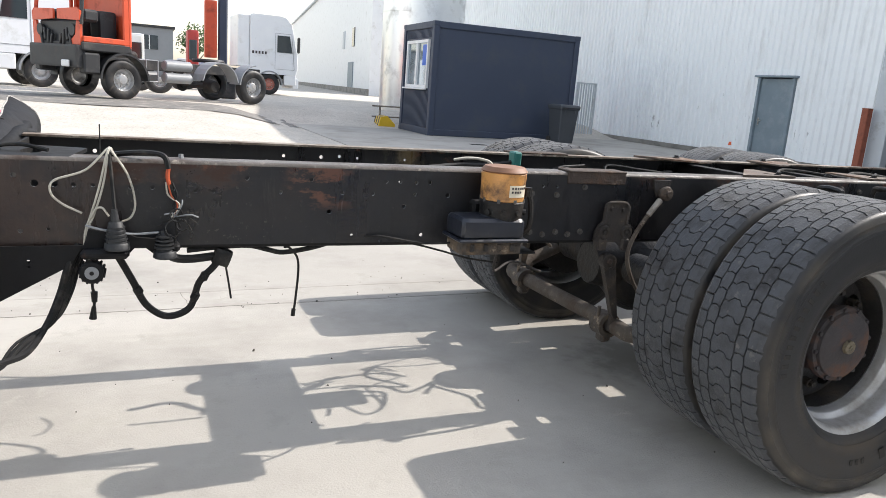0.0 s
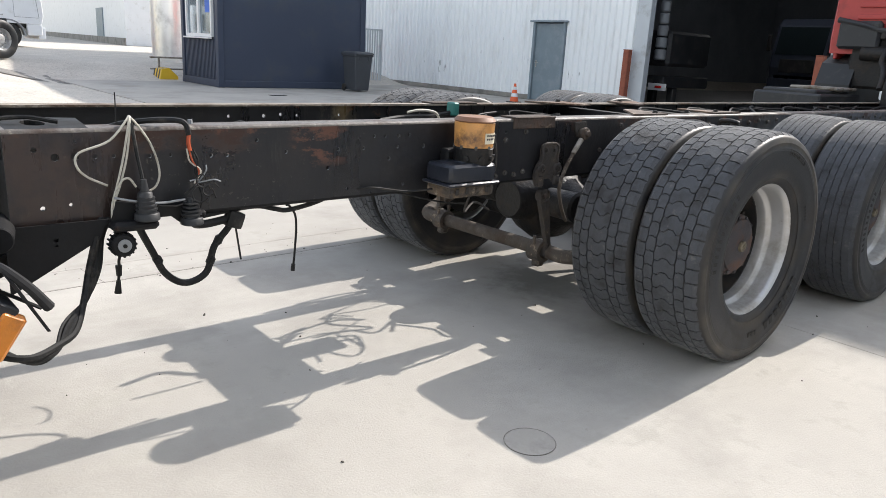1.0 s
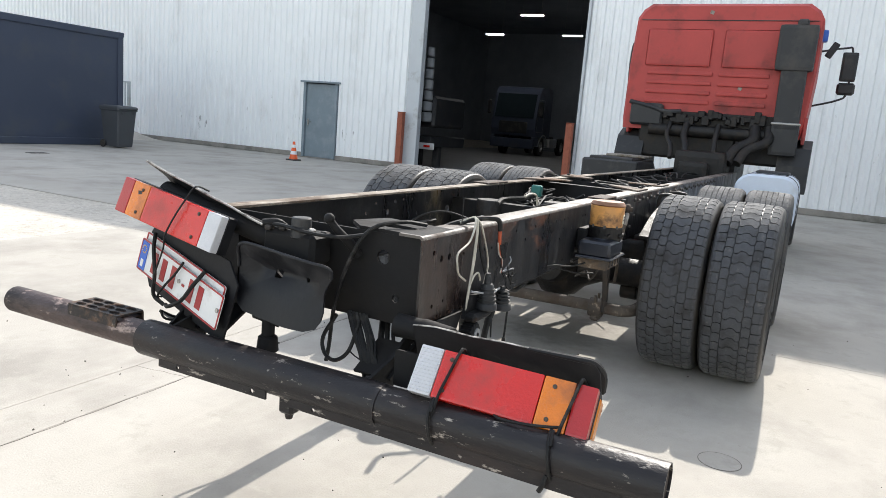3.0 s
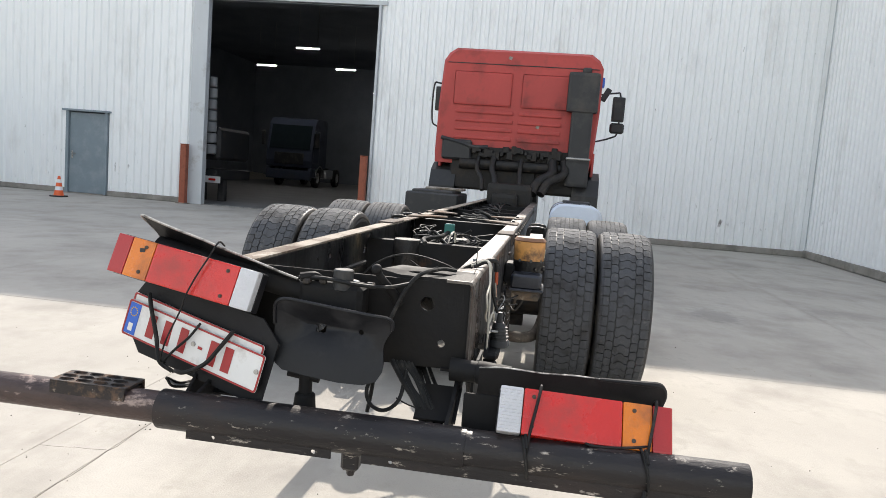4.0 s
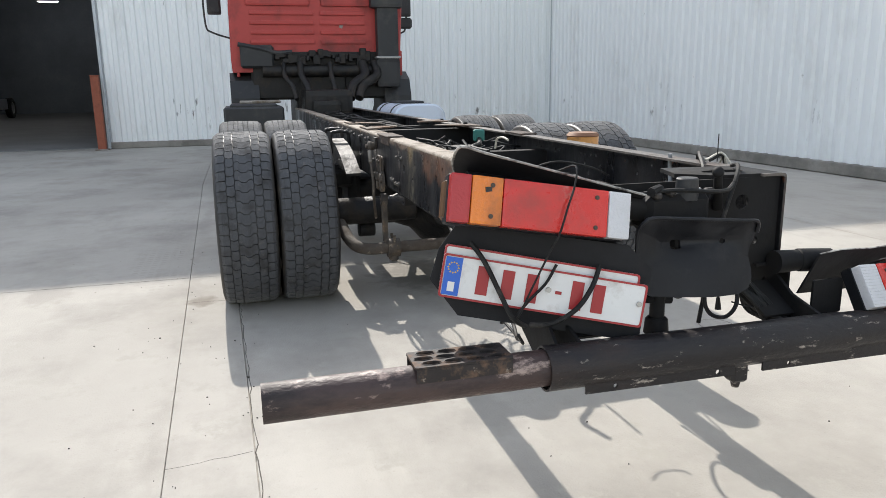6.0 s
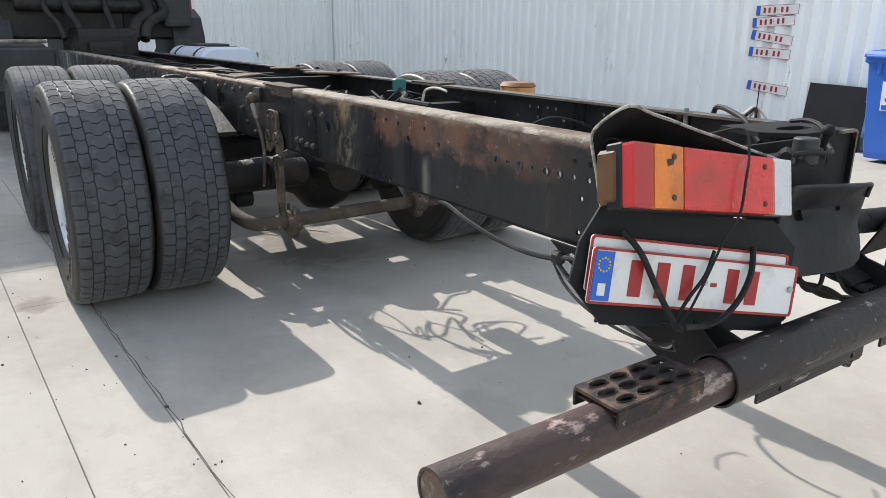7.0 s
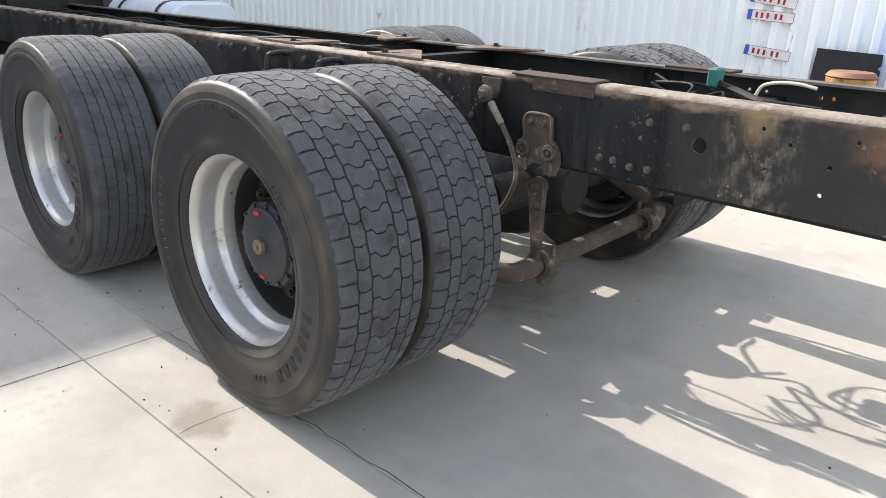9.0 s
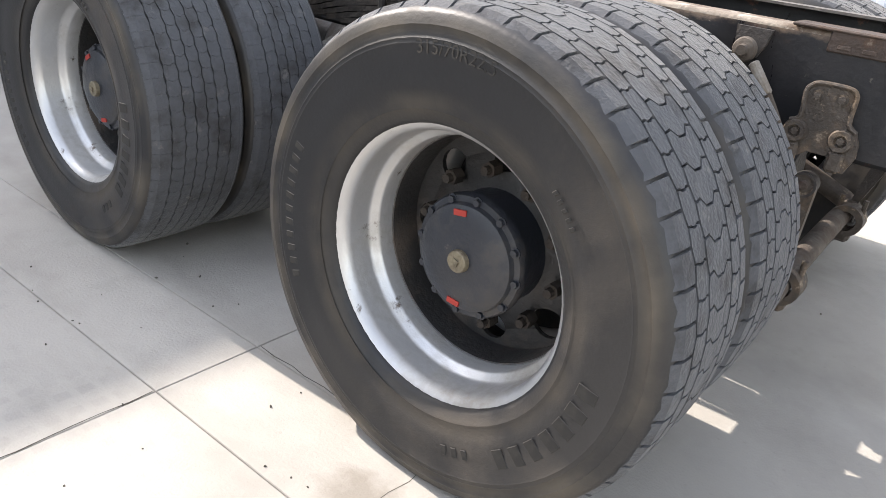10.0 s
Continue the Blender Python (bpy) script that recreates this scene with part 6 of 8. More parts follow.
cable([(-2.32, -.43, .764), (-2.277, -.445, .755), (-2.202, -.45, .743), (-2.125, -.445, .746)], 0.0035, M_ROLLGREY)
cable([(-2.36, -.27, .90), (-2.28, -.31, .95), (-2.19, -.36, .970), (-2.135, -.395, .974), (-2.105, -.412, .966), (-2.095, -.416, .932)], 0.0085, None, "thick black corrugated cable over the rail")
cable([(-2.095, -.416, .936), (-2.098, -.418, .910), (-2.094, -.418, .886)], 0.0062, M_REDWIRE, "frayed red wire")
for k in range(4):
    o = 0.006 * (k - 1.5)
    cable([(-2.094 + o, -.416, .892), (-2.084 + o * 1.4, -.42, .854), (-2.074 - o, -.422, .825), (-2.080 + o, -.428, .788)], 0.0026, (M_WIRE, M_REDWIRE, M_CABLE, M_CABLE)[k])
for ex, ez in ((-2.013, .792), (-2.029, .742), (-2.020, .775), (-2.108, .800), (-2.126, .763), (-2.086, .690), (-2.058, .845)):
    cable([(-2.08, -.43, .789), ((ex - 2.08) / 2 + .008, -.45, (ez + .789) / 2 + .010), (ex, -.445, ez)], 0.0023, M_CABLE if ez < .79 else M_ROLLGREY)
for cx, cz, q in ((-2.075, .800, .018), (-2.085, .760, .022), (-2.060, .770, .015)):
    cable([(cx + q * math.cos(radians(a)), -.44 - .0001 * a, cz + q * math.sin(radians(a))) for a in range(0, 331, 55)], 0.0024)
for x, y, zb, zt, k in ((-2.238, -.45, .703, .815, 1.0), (-2.108, -.45, .676, .752, 0.95)):
    b = C((x, y, zb), (x - 0.003, y, zt - 0.035), 0.030 * k, 0.020 * k, 18, 0.004)
    cyl(b, (x - 0.003, y, zt - 0.04), (x - 0.005, y, zt), 0.013 * k, 0.008 * k, 12)
    cyl(b, (x, y, zb - 0.006), (x, y, zb + 0.016), 0.036 * k, 0.034 * k, 18, 0.003)
    for i in range(4):
        cyl(b, (x - .001, y, zb + 0.024 + 0.011 * i), (x - .001, y, zb + 0.029 + 0.011 * i), 0.031 * k - 0.0022 * i, seg=18)
    part("plug", b, M_PLASTIC, truck, "grey-black round plug in a rail socket", smooth=True)
b = plate(bmesh.new(), [(-2.314, .753), (-2.262, .742), (-2.225, .744), (-2.187, .727), (-2.140, .722), (-2.093, .735), (-2.077, .691), (-2.125, .665), (-2.160, .694), (-2.187, .700), (-2.211, .672), (-2.270, .664), (-2.338, .678), (-2.322, .72)], [], 0.014, basis((0, -.425, 0), (1, 0, 0), (0, 0, 1), (0, 1, 0)))
box(b, (-2.27, -.435, .682), (0.13, 0.05, 0.028), 0.010)
box(b, (-2.10, -.43, .700), (0.07, 0.06, 0.024), 0.008)
part("socket_bracket", b, M_BLACK, truck, "bent black socket bracket under the rail")
b = C((-2.306, -.455, .629), (-2.306, -.405, .629), 0.034, 0.030, 20, 0.005)
for i in range(16):
    a = 2 * math.pi * i / 16
    box(b, (-2.306 + .034 * math.cos(a), -.43, .629 + .034 * math.sin(a)), (.006, .040, .006), 0.001, (0, -math.degrees(a), 0))
part("round_socket", b, M_BLACK, truck, "round ribbed socket with a grey face", smooth=True)
part("socket_face", C((-2.306, -.459, .629), (-2.306, -.454, .629), 0.019, seg=16), M_ROLLGREY, truck)
part("socket_pin", C((-2.306, -.462, .629), (-2.306, -.458, .629), 0.006, seg=10), M_CABLE, truck)
cable([(-2.308, -.42, .60), (-2.309, -.40, .57), (-2.305, -.385, .54), (-2.308, -.38, .505)], 0.0045, None, "short black pigtail")
part("tape_end", C((-2.308, -.38, .506), (-2.312, -.38, .466), 0.006, 0.011, 8), M_CABLE, truck)
part("tape_end", C((-2.306, -.383, .552), (-2.306, -.382, .520), 0.010, 0.008, 8), M_CABLE, truck)
cable([(-2.245, -.39, .675), (-2.232, -.37, .644), (-2.198, -.36, .572), (-2.162, -.36, .497), (-2.102, -.36, .457), (-2.034, -.36, .482), (-2.005, -.36, .565), (-1.961, -.36, .616), (-1.945, -.36, .64)], 0.0112, None, "thick black cable loop below the rail")
for x, z in ((-2.185, .545), (-2.018, .520), (-1.99, .585)):
    part("tape_wrap", B((x, -.36, z), (.026, .026, .034), .008, (0, 25 if x > -2.1 else -28, 0)), M_CABLE, truck)
cable([(-2.10, -.42, .672), (-2.07, -.39, .652), (-2.025, -.37, .645), (-1.961, -.36, .650)], 0.0135, None, "corrugated cable end under the rail")
part("junction_boot", B((-1.936, -.36, .648), (.056, .046, .056), .014, (0, 20, 0), 2), M_CABLE, truck, "black rubber junction boot")
cable([(-1.924, -.345, .62), (-1.913, -.34, .556), (-1.905, -.34, .502)], 0.0034)
cable([(-2.042, -.37, .672), (-1.94, -.36, .680), (-1.853, -.36, .683), (-1.79, -.36, .668), (-1.744, -.36, .659), (-1.66, -.36, .671), (-1.594, -.36, .689), (-1.52, -.33, .71)], 0.0085, None, "black hose slung under the right rail")
cable([(-1.735, -.34, .672), (-1.716, -.32, .666), (-1.687, -.31, .63), (-1.681, -.31, .58), (-1.688, -.31, .48), (-1.694, -.31, .43)], 0.0042)
cable([(-1.6925, -.31, .446), (-1.694, -.31, .434), (-1.695, -.31, .421)], 0.0075)
cable([(-1.42, -.37, .705), (-1.301, -.37, .686), (-1.203, -.38, .664), (-1.101, -.42, .641), (-1.0, -.46, .632)], 0.0036)
for k in range(4):
    o = 0.010 * (k - 1.5)
    cable([(-2.33 + o, -.38, .70), (-2.356 + o, -.39 + o, .64), (-2.380 + o, -.41, .556), (-2.416 + .6 * o, -.44 + o, .482), (-2.479 - o, -.52, .440 + .8 * o), (-2.525 - o, -.58 - o, .408 - .6 * o), (-2.60, -.62 + o, .41 - .8 * o), (-2.68, -.62, .47 + o), (-2.74, -.60 + o, .55)], (0.0095, 0.006, 0.008, 0.0045)[k], None, "taped wiring loom down to the bumper" if k == 0 else "")
cable([(-2.42, -.31, .965), (-2.50, -.27, .975), (-2.575, -.21, .95), (-2.60, -.16, .85), (-2.607, -.125, .72), (-2.60, -.108, .594), (-2.60, -.10, .54)], 0.0062, None, "black cable hanging from the rail end to the bumper")
for k in range(6):
    o = 0.012 * k
    cable([(-2.58, -.16 - o, .70), (-2.61, -.20 - o * 1.2, .655 - .01 * (k % 3)), (-2.64, -.25 - o * .8, .60), (-2.66, -.28 - o, .545), (-2.70, -.30 - o * .6, .53)], (0.008, 0.006, 0.009, 0.005, 0.007, 0.004)[k])
cable([(-2.60, -.13, .69), (-2.62, -.10, .62), (-2.63, -.115, .575), (-2.64, -.16, .565), (-2.63, -.20, .60), (-2.60, -.21, .68)], 0.006)
cable([(-2.62, -.19, .60), (-2.63, -.22, .59), (-2.64, -.25, .585)], 0.0022)
for k in range(3):
    cable([(-2.45, -.20 - .02 * k, .69), (-2.52, -.24 - .02 * k, .64), (-2.60, -.28 - .03 * k, .575), (-2.70, -.31 - .02 * k, .55)], 0.010 - 0.002 * k)
cable([(-1.62, .36, .675), (-1.76, .39, .682), (-1.88, .41, .666), (-2.02, .41, .642), (-2.16, .41, .636), (-2.27, .41, .648), (-2.33, .405, .672)], 0.0072, None, "black cable slung under the left rail")
for k, (r, mm) in enumerate(((0.005, M_CABLE), (0.0032, M_ROLLGREY), (0.004, M_CABLE))):
    cable([(-2.26, .41, .648 - .006 * k), (-2.335 + .01 * k, .42, .612 - .010 * k), (-2.42, .425 + .008 * k, .585 - .010 * k), (-2.53, .44, .572 - .012 * k), (-2.64 - .02 * k, .47, .570), (-2.70, .49, .60)], r, mm, "cable bundle below the frame" if k == 0 else "")
cable([(-2.27, .412, .652), (-2.36, .415, .665), (-2.46, .415, .655), (-2.55, .42, .645)], 0.006)
cable([(-2.32, .412, .672), (-2.40, .415, .650), (-2.47, .42, .615), (-2.54, .43, .585)], 0.004, M_ROLLGREY)
part("cable_clip", B((-2.275, .41, .652), (.035, .03, .035), .008), M_CABLE, truck)
cable([(-2.44, .41, .56), (-2.435, .43, .545), (-2.45, .445, .55), (-2.46, .43, .575)], 0.004)
cable([(-1.2, .30, .80), (-1.6, .33, .79), (-2.1, .31, .80), (-2.5, .25, .82)], 0.012, M_CABLE, "black hose along the inside of the rail")
cable([(-1.87, -.16, .79), (-1.70, -.14, .82), (-1.57, -.15, .84), (-1.47, -.20, .84), (-1.45, -.245, .83), (-1.51, -.26, .82), (-1.56, -.26, .80)], 0.006, None, "black cable looped between the rails")
cable([(-2.057, -.33, .968), (-2.055, -.332, .93), (-2.060, -.332, .89), (-2.082, -.33, .82)], 0.0075, M_ROLLGREY)
b = B((-1.61, -.30, .77), (.13, .06, .09), .015)
cyl(b, (-1.56, -.29, .78), (-1.50, -.29, .78), .03, seg=14, bev=.004)
part("relay_valve", b, M_GREASE, truck, "greasy relay valve inside the right rail")
cable([(-1.75, .181, .798), (-1.75, .114, .870), (-1.75, .028, .914), (-1.75, -.058, .923), (-1.75, -.182, .896), (-1.75, -.26, .86)], 0.0036, None, "thin black cable arched between the rails")
cable([(-1.45, .019, .859), (-1.45, -.038, .830), (-1.45, -.101, .840), (-1.45, -.113, .865)], 0.0035)
random.seed(11)
for k in range(16):
    x, y = random.uniform(-0.72, 0.05), random.uniform(-0.2, 0.22)
    pts = [(x, y, .86)]
    for j in range(4):
        x += random.uniform(-0.10, 0.22)
        y += random.uniform(-0.13, 0.13)
        pts.append((max(-0.84, min(0.4, x)), max(-.33, min(.33, y)), .865 + random.uniform(-.03, .065)))
    cable(pts, random.choice((0.005, 0.006, 0.008)), random.choice((M_CABLE, M_CABLE, M_CABLE, M_CABLE, M_GREASE)))
for k in range(9):
    x = 0.6 + 0.45 * k
    cable([(x, -.22 + .03 * k, .90), (x + .3, .10 - .05 * (k % 3), .945), (x + .7, -.05 + .08 * (k % 4), .92), (x + 1.1, .18 - .1 * (k % 2), .93)], 0.008)
b = B((-0.75, -0.05, 0.965), (0.035, 0.055, 0.06), 0.006)
part("green_plug", b, M_GREEN, truck, "dark green connector plug on its wires")
cable([(-0.75, -.05, .95), (-.85, -.02, .93), (-.95, .05, .92), (-1.1, .02, .91)], 0.012)
cable([(-.862, -.10, .905), (-.882, -.10, .948), (-.927, -.10, .963), (-.986, -.10, .966), (-1.044, -.10, .958)], 0.0055, M_WIRE, "single bent white wire end")
b = lathe(bmesh.new(), [(0, .10), (.07, .10), (.075, .09), (.075, -.05), (0, -.05)], 20, Matrix.Translation((-0.85, 0.16, 0.80)) @ Matrix.Rotation(radians(90), 4, "X"))
part("air_valve", b, M_GREASE, truck, "greasy round valve body", smooth=True)
part("valve_block", B((-0.45, -0.06, 0.84), (0.16, 0.14, 0.10), 0.015), M_GREASE, truck, "greasy valve block among the wires")
part("whip", T([(-2.28, -.36, .96), (-2.28, -.36, 1.05)], 0.0018, 5), M_CABLE, truck)

# lubrication pump with amber reservoir on the right rail
PX, PY = -1.026, -0.50
pump = part("lubrication_pump", C((PX, PY, 0.80), (PX, PY, 0.868), 0.074, 0.077, 28, 0.005), M_GREASE, truck, "lubrication pump with amber reservoir and brown lid", smooth=True)
part("reservoir", C((PX, PY, 0.866), (PX, PY, 0.964), 0.075, 0.078, 32, 0.004), M_AMBER, pump, "cloudy amber reservoir", smooth=True)
part("lid", C((PX, PY, 0.962), (PX, PY, 0.982), 0.081, 0.073, 32, 0.005), M_CAPRED, pump, "faded red-brown lid", smooth=True)
lb = bmesh.new()
rings(lb, [[(PX + q * math.cos(radians(a)), PY + q * math.sin(radians(a)), z) for a in range(-100, -41, 6)] for q, z in ((0.0765, 0.885), (0.0775, 0.885), (0.0788, 0.925), (0.0778, 0.925))], caps=False, closed=True)
part("label", lb, M_LABEL, pump, "yellowed label with dark bars")
ib = bmesh.new()
for z, n in ((0.916, 6), (0.903, 4)):
    for k in range(n):
        a = radians(-92 + k * 8)
        box(ib, (PX + 0.0790 * math.cos(a), PY + 0.0790 * math.sin(a), z), (0.002, 0.006, 0.007), rot=(0, 0, math.degrees(a)))
part("label_bars", ib, M_INK, pump)
b = B((PX - 0.055, PY, 0.775), (0.235, 0.15, 0.075), 0.028, seg=3)
cyl(b, (PX - 0.02, PY, 0.79), (PX - 0.02, PY, 0.815), 0.07, 0.06, 24, 0.004)
part("housing", b, M_PUMPBOX, pump, "glossy blue-black motor housing", smooth=True)
part("housing_lip", B((PX - 0.055, PY - 0.003, 0.738), (0.258, 0.165, 0.012), 0.005), M_PUMPBOX, pump)
b = B((PX - 0.055, PY, 0.709), (0.225, 0.135, 0.046), 0.016, seg=2)
part("tray", b, M_IRON, pump, "dusty dark tray")
for k in range(4):
    part("tray_clip", B((PX - 0.13 + 0.05 * k, PY - 0.069, 0.712), (0.016, 0.008, 0.026), 0.003), M_GRIMY_SHADED, pump)
for k in range(8):
    a = radians(45 * k + 10)
    part("collar_bolt", C((PX + 0.072 * math.cos(a), PY + 0.072 * math.sin(a), 0.862), (PX + 0.072 * math.cos(a), PY + 0.072 * math.sin(a), 0.876), 0.007, seg=6), M_BOLT, pump)
b = T([(PX + 0.10, PY, 0.895), (PX + 0.115, PY, 0.85), (PX + 0.115, PY, 0.77), (PX + 0.08, PY + .02, 0.73)], 0.010, 8)
cyl(b, (PX + 0.10, PY, 0.88), (PX + 0.10, PY, 0.91), 0.014, seg=8)
part("side_pipe", b, M_GREASE, pump)
for k in range(6):
    a = radians(-150 + 40 * k)
    part("outlet", C((PX + 0.066 * math.cos(a), PY + 0.066 * math.sin(a), 0.83), (PX + 0.085 * math.cos(a), PY + 0.085 * math.sin(a), 0.83), 0.010, seg=8), M_GREASE, pump)
part("mount", B((PX, -0.41, 0.80), (0.15, 0.05, 0.10), 0.01), M_BLACK, pump)
cable([(PX - .1, PY, .72), (PX - .25, -.43, .70), (PX - .4, -.40, .72), (PX - .5, -.36, .71)], 0.004)
cable([(PX, PY, .68), (PX + .02, PY + .05, .60), (PX + .12, PY + .1, .62), (PX + .3, -.30, .55)], 0.005, M_GRIMY_SHADED)

# cab ------------------------------------------------------------------
CX0, CX1 = 5.95, 7.9
sec = [(-1.10, 1.44), (-1.14, 1.60), (-1.18, 2.30), (-1.18, 2.92), (-1.12, 3.03), (-1.00, 3.115), (0.94, 3.115), (1.05, 3.04), (1.12, 2.93), (1.16, 2.30), (1.17, 1.60), (1.16, 1.44)]
b = rings(bmesh.new(), [[(CX0 + 0.03, y * .975 + 0.03, 1.44 + (z - 1.44) * .98) for y, z in sec], [(CX0 + 0.07, y + 0.03, z) for y, z in sec], [(CX1 - 0.35, y + 0.03, z) for y, z in sec], [(CX1, y * .95, 1.44 + (z - 1.44) * 0.62 if z > 2 else z) for y, z in sec]])
cab = part("cab", b, M_CABRED, truck, "faded red truck cab seen from behind, soot-stained")
b = bmesh.new()
for s in (-1, 1):
    box(b, (CX0 + 0.022, s * 0.49 + (0.05 if s < 0 else 0.06), 2.54), (0.03, 0.84, 0.48), 0.03, seg=2)
part("rear_panel", b, M_CABRED, cab, "pressed rear panels")
for k in range(4):
    for y0, y1 in ((0.08, 0.93), (-0.62, 0.00)):
        part("rib", B((CX0 + 0.022, (y0 + y1) / 2, 2.21 - 0.125 * k), (0.035, y1 - y0, 0.055), 0.016, seg=2), M_CABRED, cab)
part("roof_seam", B((CX0 + 0.031, 0.0, 2.90), (0.02, 2.18, 0.012), 0.003), M_PLASTIC, cab, "dark seam under the roof panel")
for y, z in ((0.185, 3.0), (-0.285, 2.04), (-0.36, 2.50)):
    part("paint_chip", B((CX0 + 0.0285, y, z), (0.008, 0.05, 0.045), 0.002, rot=(20, 0, 0)), M_PALEST, cab, "bare chip in the red paint")
part("cap", B((CX0 - 0.02, -0.92, 2.87), (0.12, 0.13, 0.08), 0.02), M_PLASTIC, cab, "black cap above the air intake")
part("lower_bulkhead", B((CX0 + 0.30, 0, 1.40), (0.55, 1.9, 0.66), 0.03), M_GREASE, cab, "sooty dark lower bulkhead")
for s in (-1, 1):
    part("corner_panel", B((CX0 + 0.30, s * 1.115, 1.55), (0.5, 0.04, 0.34), 0.01), M_CABRED, cab)
    b = rings(bmesh.new(), [[(CX0 - 0.05 + x, s * y, z) for x, z in ((0, .76), (0, 1.10), (.10, 1.33), (.35, 1.44), (.95, 1.44), (.95, .76))] for y in (0.86, 1.235)])
    part("mudguard", b, M_PLASTIC, truck, "dark plastic wheel arch below the cab")
    mir = part("mirror", B((CX0 + 1.55, s * (1.46 + (-s) * 0.06), 2.52), (0.10, 0.20, 0.40), 0.03, seg=2), M_PLASTIC, truck, "black mirror on a bracket")
    part("mirror_rim", B((CX0 + 1.497, s * (1.46 + (-s) * 0.06), 2.52), (0.012, 0.15, 0.34), 0.005), M_PLASTIC, mir)
    part("mirror_arm", T([(CX0 + 1.6, s * 1.08, 2.72), (CX0 + 1.58, s * 1.44, 2.78), (CX0 + 1.56, s * 1.54, 2.73), (CX0 + 1.56, s * 1.54, 2.18), (CX0 + 1.58, s * 1.44, 2.06), (CX0 + 1.6, s * 1.08, 1.95)], 0.014, 8, 4), M_PLASTIC, mir)
part("small_mirror", B((CX0 + 1.53, -1.52, 2.215), (0.08, 0.23, 0.17), 0.03), M_PLASTIC, truck, "small square kerb mirror")
part("beacon", B((CX0 + 0.60, -1.150, 2.80), (0.14, 0.12, 0.15), 0.03, seg=2), M_PBLUE, truck, "small blue lamp beside the cab roof")
part("wide_mirror", B((CX0 + 1.2, -1.28, 2.70), (0.06, 0.09, 0.22), 0.02, rot=(28, 0, 0), seg=2), M_PLASTIC, truck, "tilted black wide-angle mirror")
# air intake stack
b = B((CX0 - 0.10, -0.89, 2.55), (0.20, 0.44, 0.56), 0.05, seg=2)
st = part("air_intake", b, M_PLASTIC, truck, "tall black air intake stack behind the cab")
part("duct", B((CX0 - 0.08, -0.90, 1.95), (0.18, 0.30, 0.80), 0.04, seg=2), M_PLASTIC, st)
part("duct", B((CX0 - 0.06, -0.90, 1.42), (0.20, 0.33, 0.40), 0.05, seg=2), M_PLASTIC, st)
part("clamp_band", B((CX0 - 0.08, -0.90, 1.62), (0.21, 0.345, 0.03), 0.01), M_STEEL, st)
b = B((CX0 - 0.02, 0.86, 1.64), (0.10, 0.44, 0.30), 0.03)
part("storage_flap", b, M_PLASTIC, truck, "black rubber apron under the cab edge")
tbm = T([(CX0 - .05, 1.10, 1.80), (CX0 - .06, .80, 1.74), (CX0 - .06, .62, 1.69), (CX0 - .06, .40, 1.70)], 0.03, 8)
part("seal", tbm, M_PLASTIC, truck)
random.seed(5)
for k in range(22):
    y = -0.62 + 0.058 * k
    part("cab_bracket", B((CX0 - 0.03, y, 1.63 + random.uniform(-.05, .05)), (0.10, random.uniform(.04, .10), random.uniform(.06, .16)), 0.01), M_GREASE, truck, "sooty bracket under the cab")
part("cab_beam", C((CX0 - 0.02, -0.75, 1.45), (CX0 - 0.02, 0.80, 1.45), 0.08, seg=16), M_GREASE, truck, smooth=True)
b = B((CX0 - 0.3, 0.0, 1.02), (0.75, 0.62, 0.36), 0.08, seg=2)
box(b, (CX0 - 0.6, 0.05, 0.94), (0.4, 0.36, 0.25), 0.06, seg=2)
part("gearbox", b, M_GREASE, truck, "greasy gearbox between the rails")
for k, (ya, yb) in enumerate(((-.30, -.55), (-.12, -.10), (.22, .30), (.40, .52), (-.42, -.72))):
    part("hose", T([(CX0 - .45, ya, 1.08), (CX0 - .32, ya + (yb - ya) * .3, 1.25), (CX0 - .2, yb, 1.38), (CX0 - .05, yb, 1.55)], (0.07, 0.035, 0.045, 0.03, 0.06)[k], 12), M_GREASE, truck, "sooty rubber hose", smooth=True)
# battery and step boxes on the left, pale tank on the right
b = B((5.15, 0.97, 0.80), (1.0, 0.70, 0.42), 0.02)
box(b, (5.1, 0.97, 1.02), (0.8, 0.55, 0.05), 0.015)
part("battery_box", b, M_PLASTIC, truck, "black battery box with a dusty lid")
part("box_lid", B((5.3, 0.88, 1.06), (0.5, 0.5, 0.035), 0.012), M_PALEST, truck)
tk = part("fuel_tank", rings(bmesh.new(), [[(x, -0.885 + (p - .885) * k, .72 + (q - .72) * k) for p, q in rrect(.575, .42, 1.195, 1.02, .16, 5)] for x, k in ((3.95, .93), (3.97, 1), (5.15, 1), (5.17, .93))]), M_TANK, truck, "pale blue-grey metal fuel tank", smooth=True)
for x in (4.2, 4.9):
    part("tank_strap", rings(bmesh.new(), [[(xx, -0.885 + (p - .885) * 1.015, .72 + (q - .72) * 1.015) for p, q in rrect(.575, .42, 1.195, 1.02, .16, 5)] for xx in (x, x + .05)]), M_PLASTIC, tk)
part("tank_lid", B((4.75, -0.90, 1.03), (0.5, 0.35, 0.03), 0.012), M_PLASTIC, tk)
for s in (-1, 1):
    wheel(truck, 6.75, s * 1.02, 0.50, s, 12, "rib", True, M_HUB, "front tyre under the cab")
part("front_axle", B((6.75, 0, 0.48), (0.14, 1.8, 0.14), 0.03), M_GREASE, truck)
part("engine", B((6.7, 0, 1.05), (1.5, 0.72, 0.75), 0.06), M_GREASE, truck)

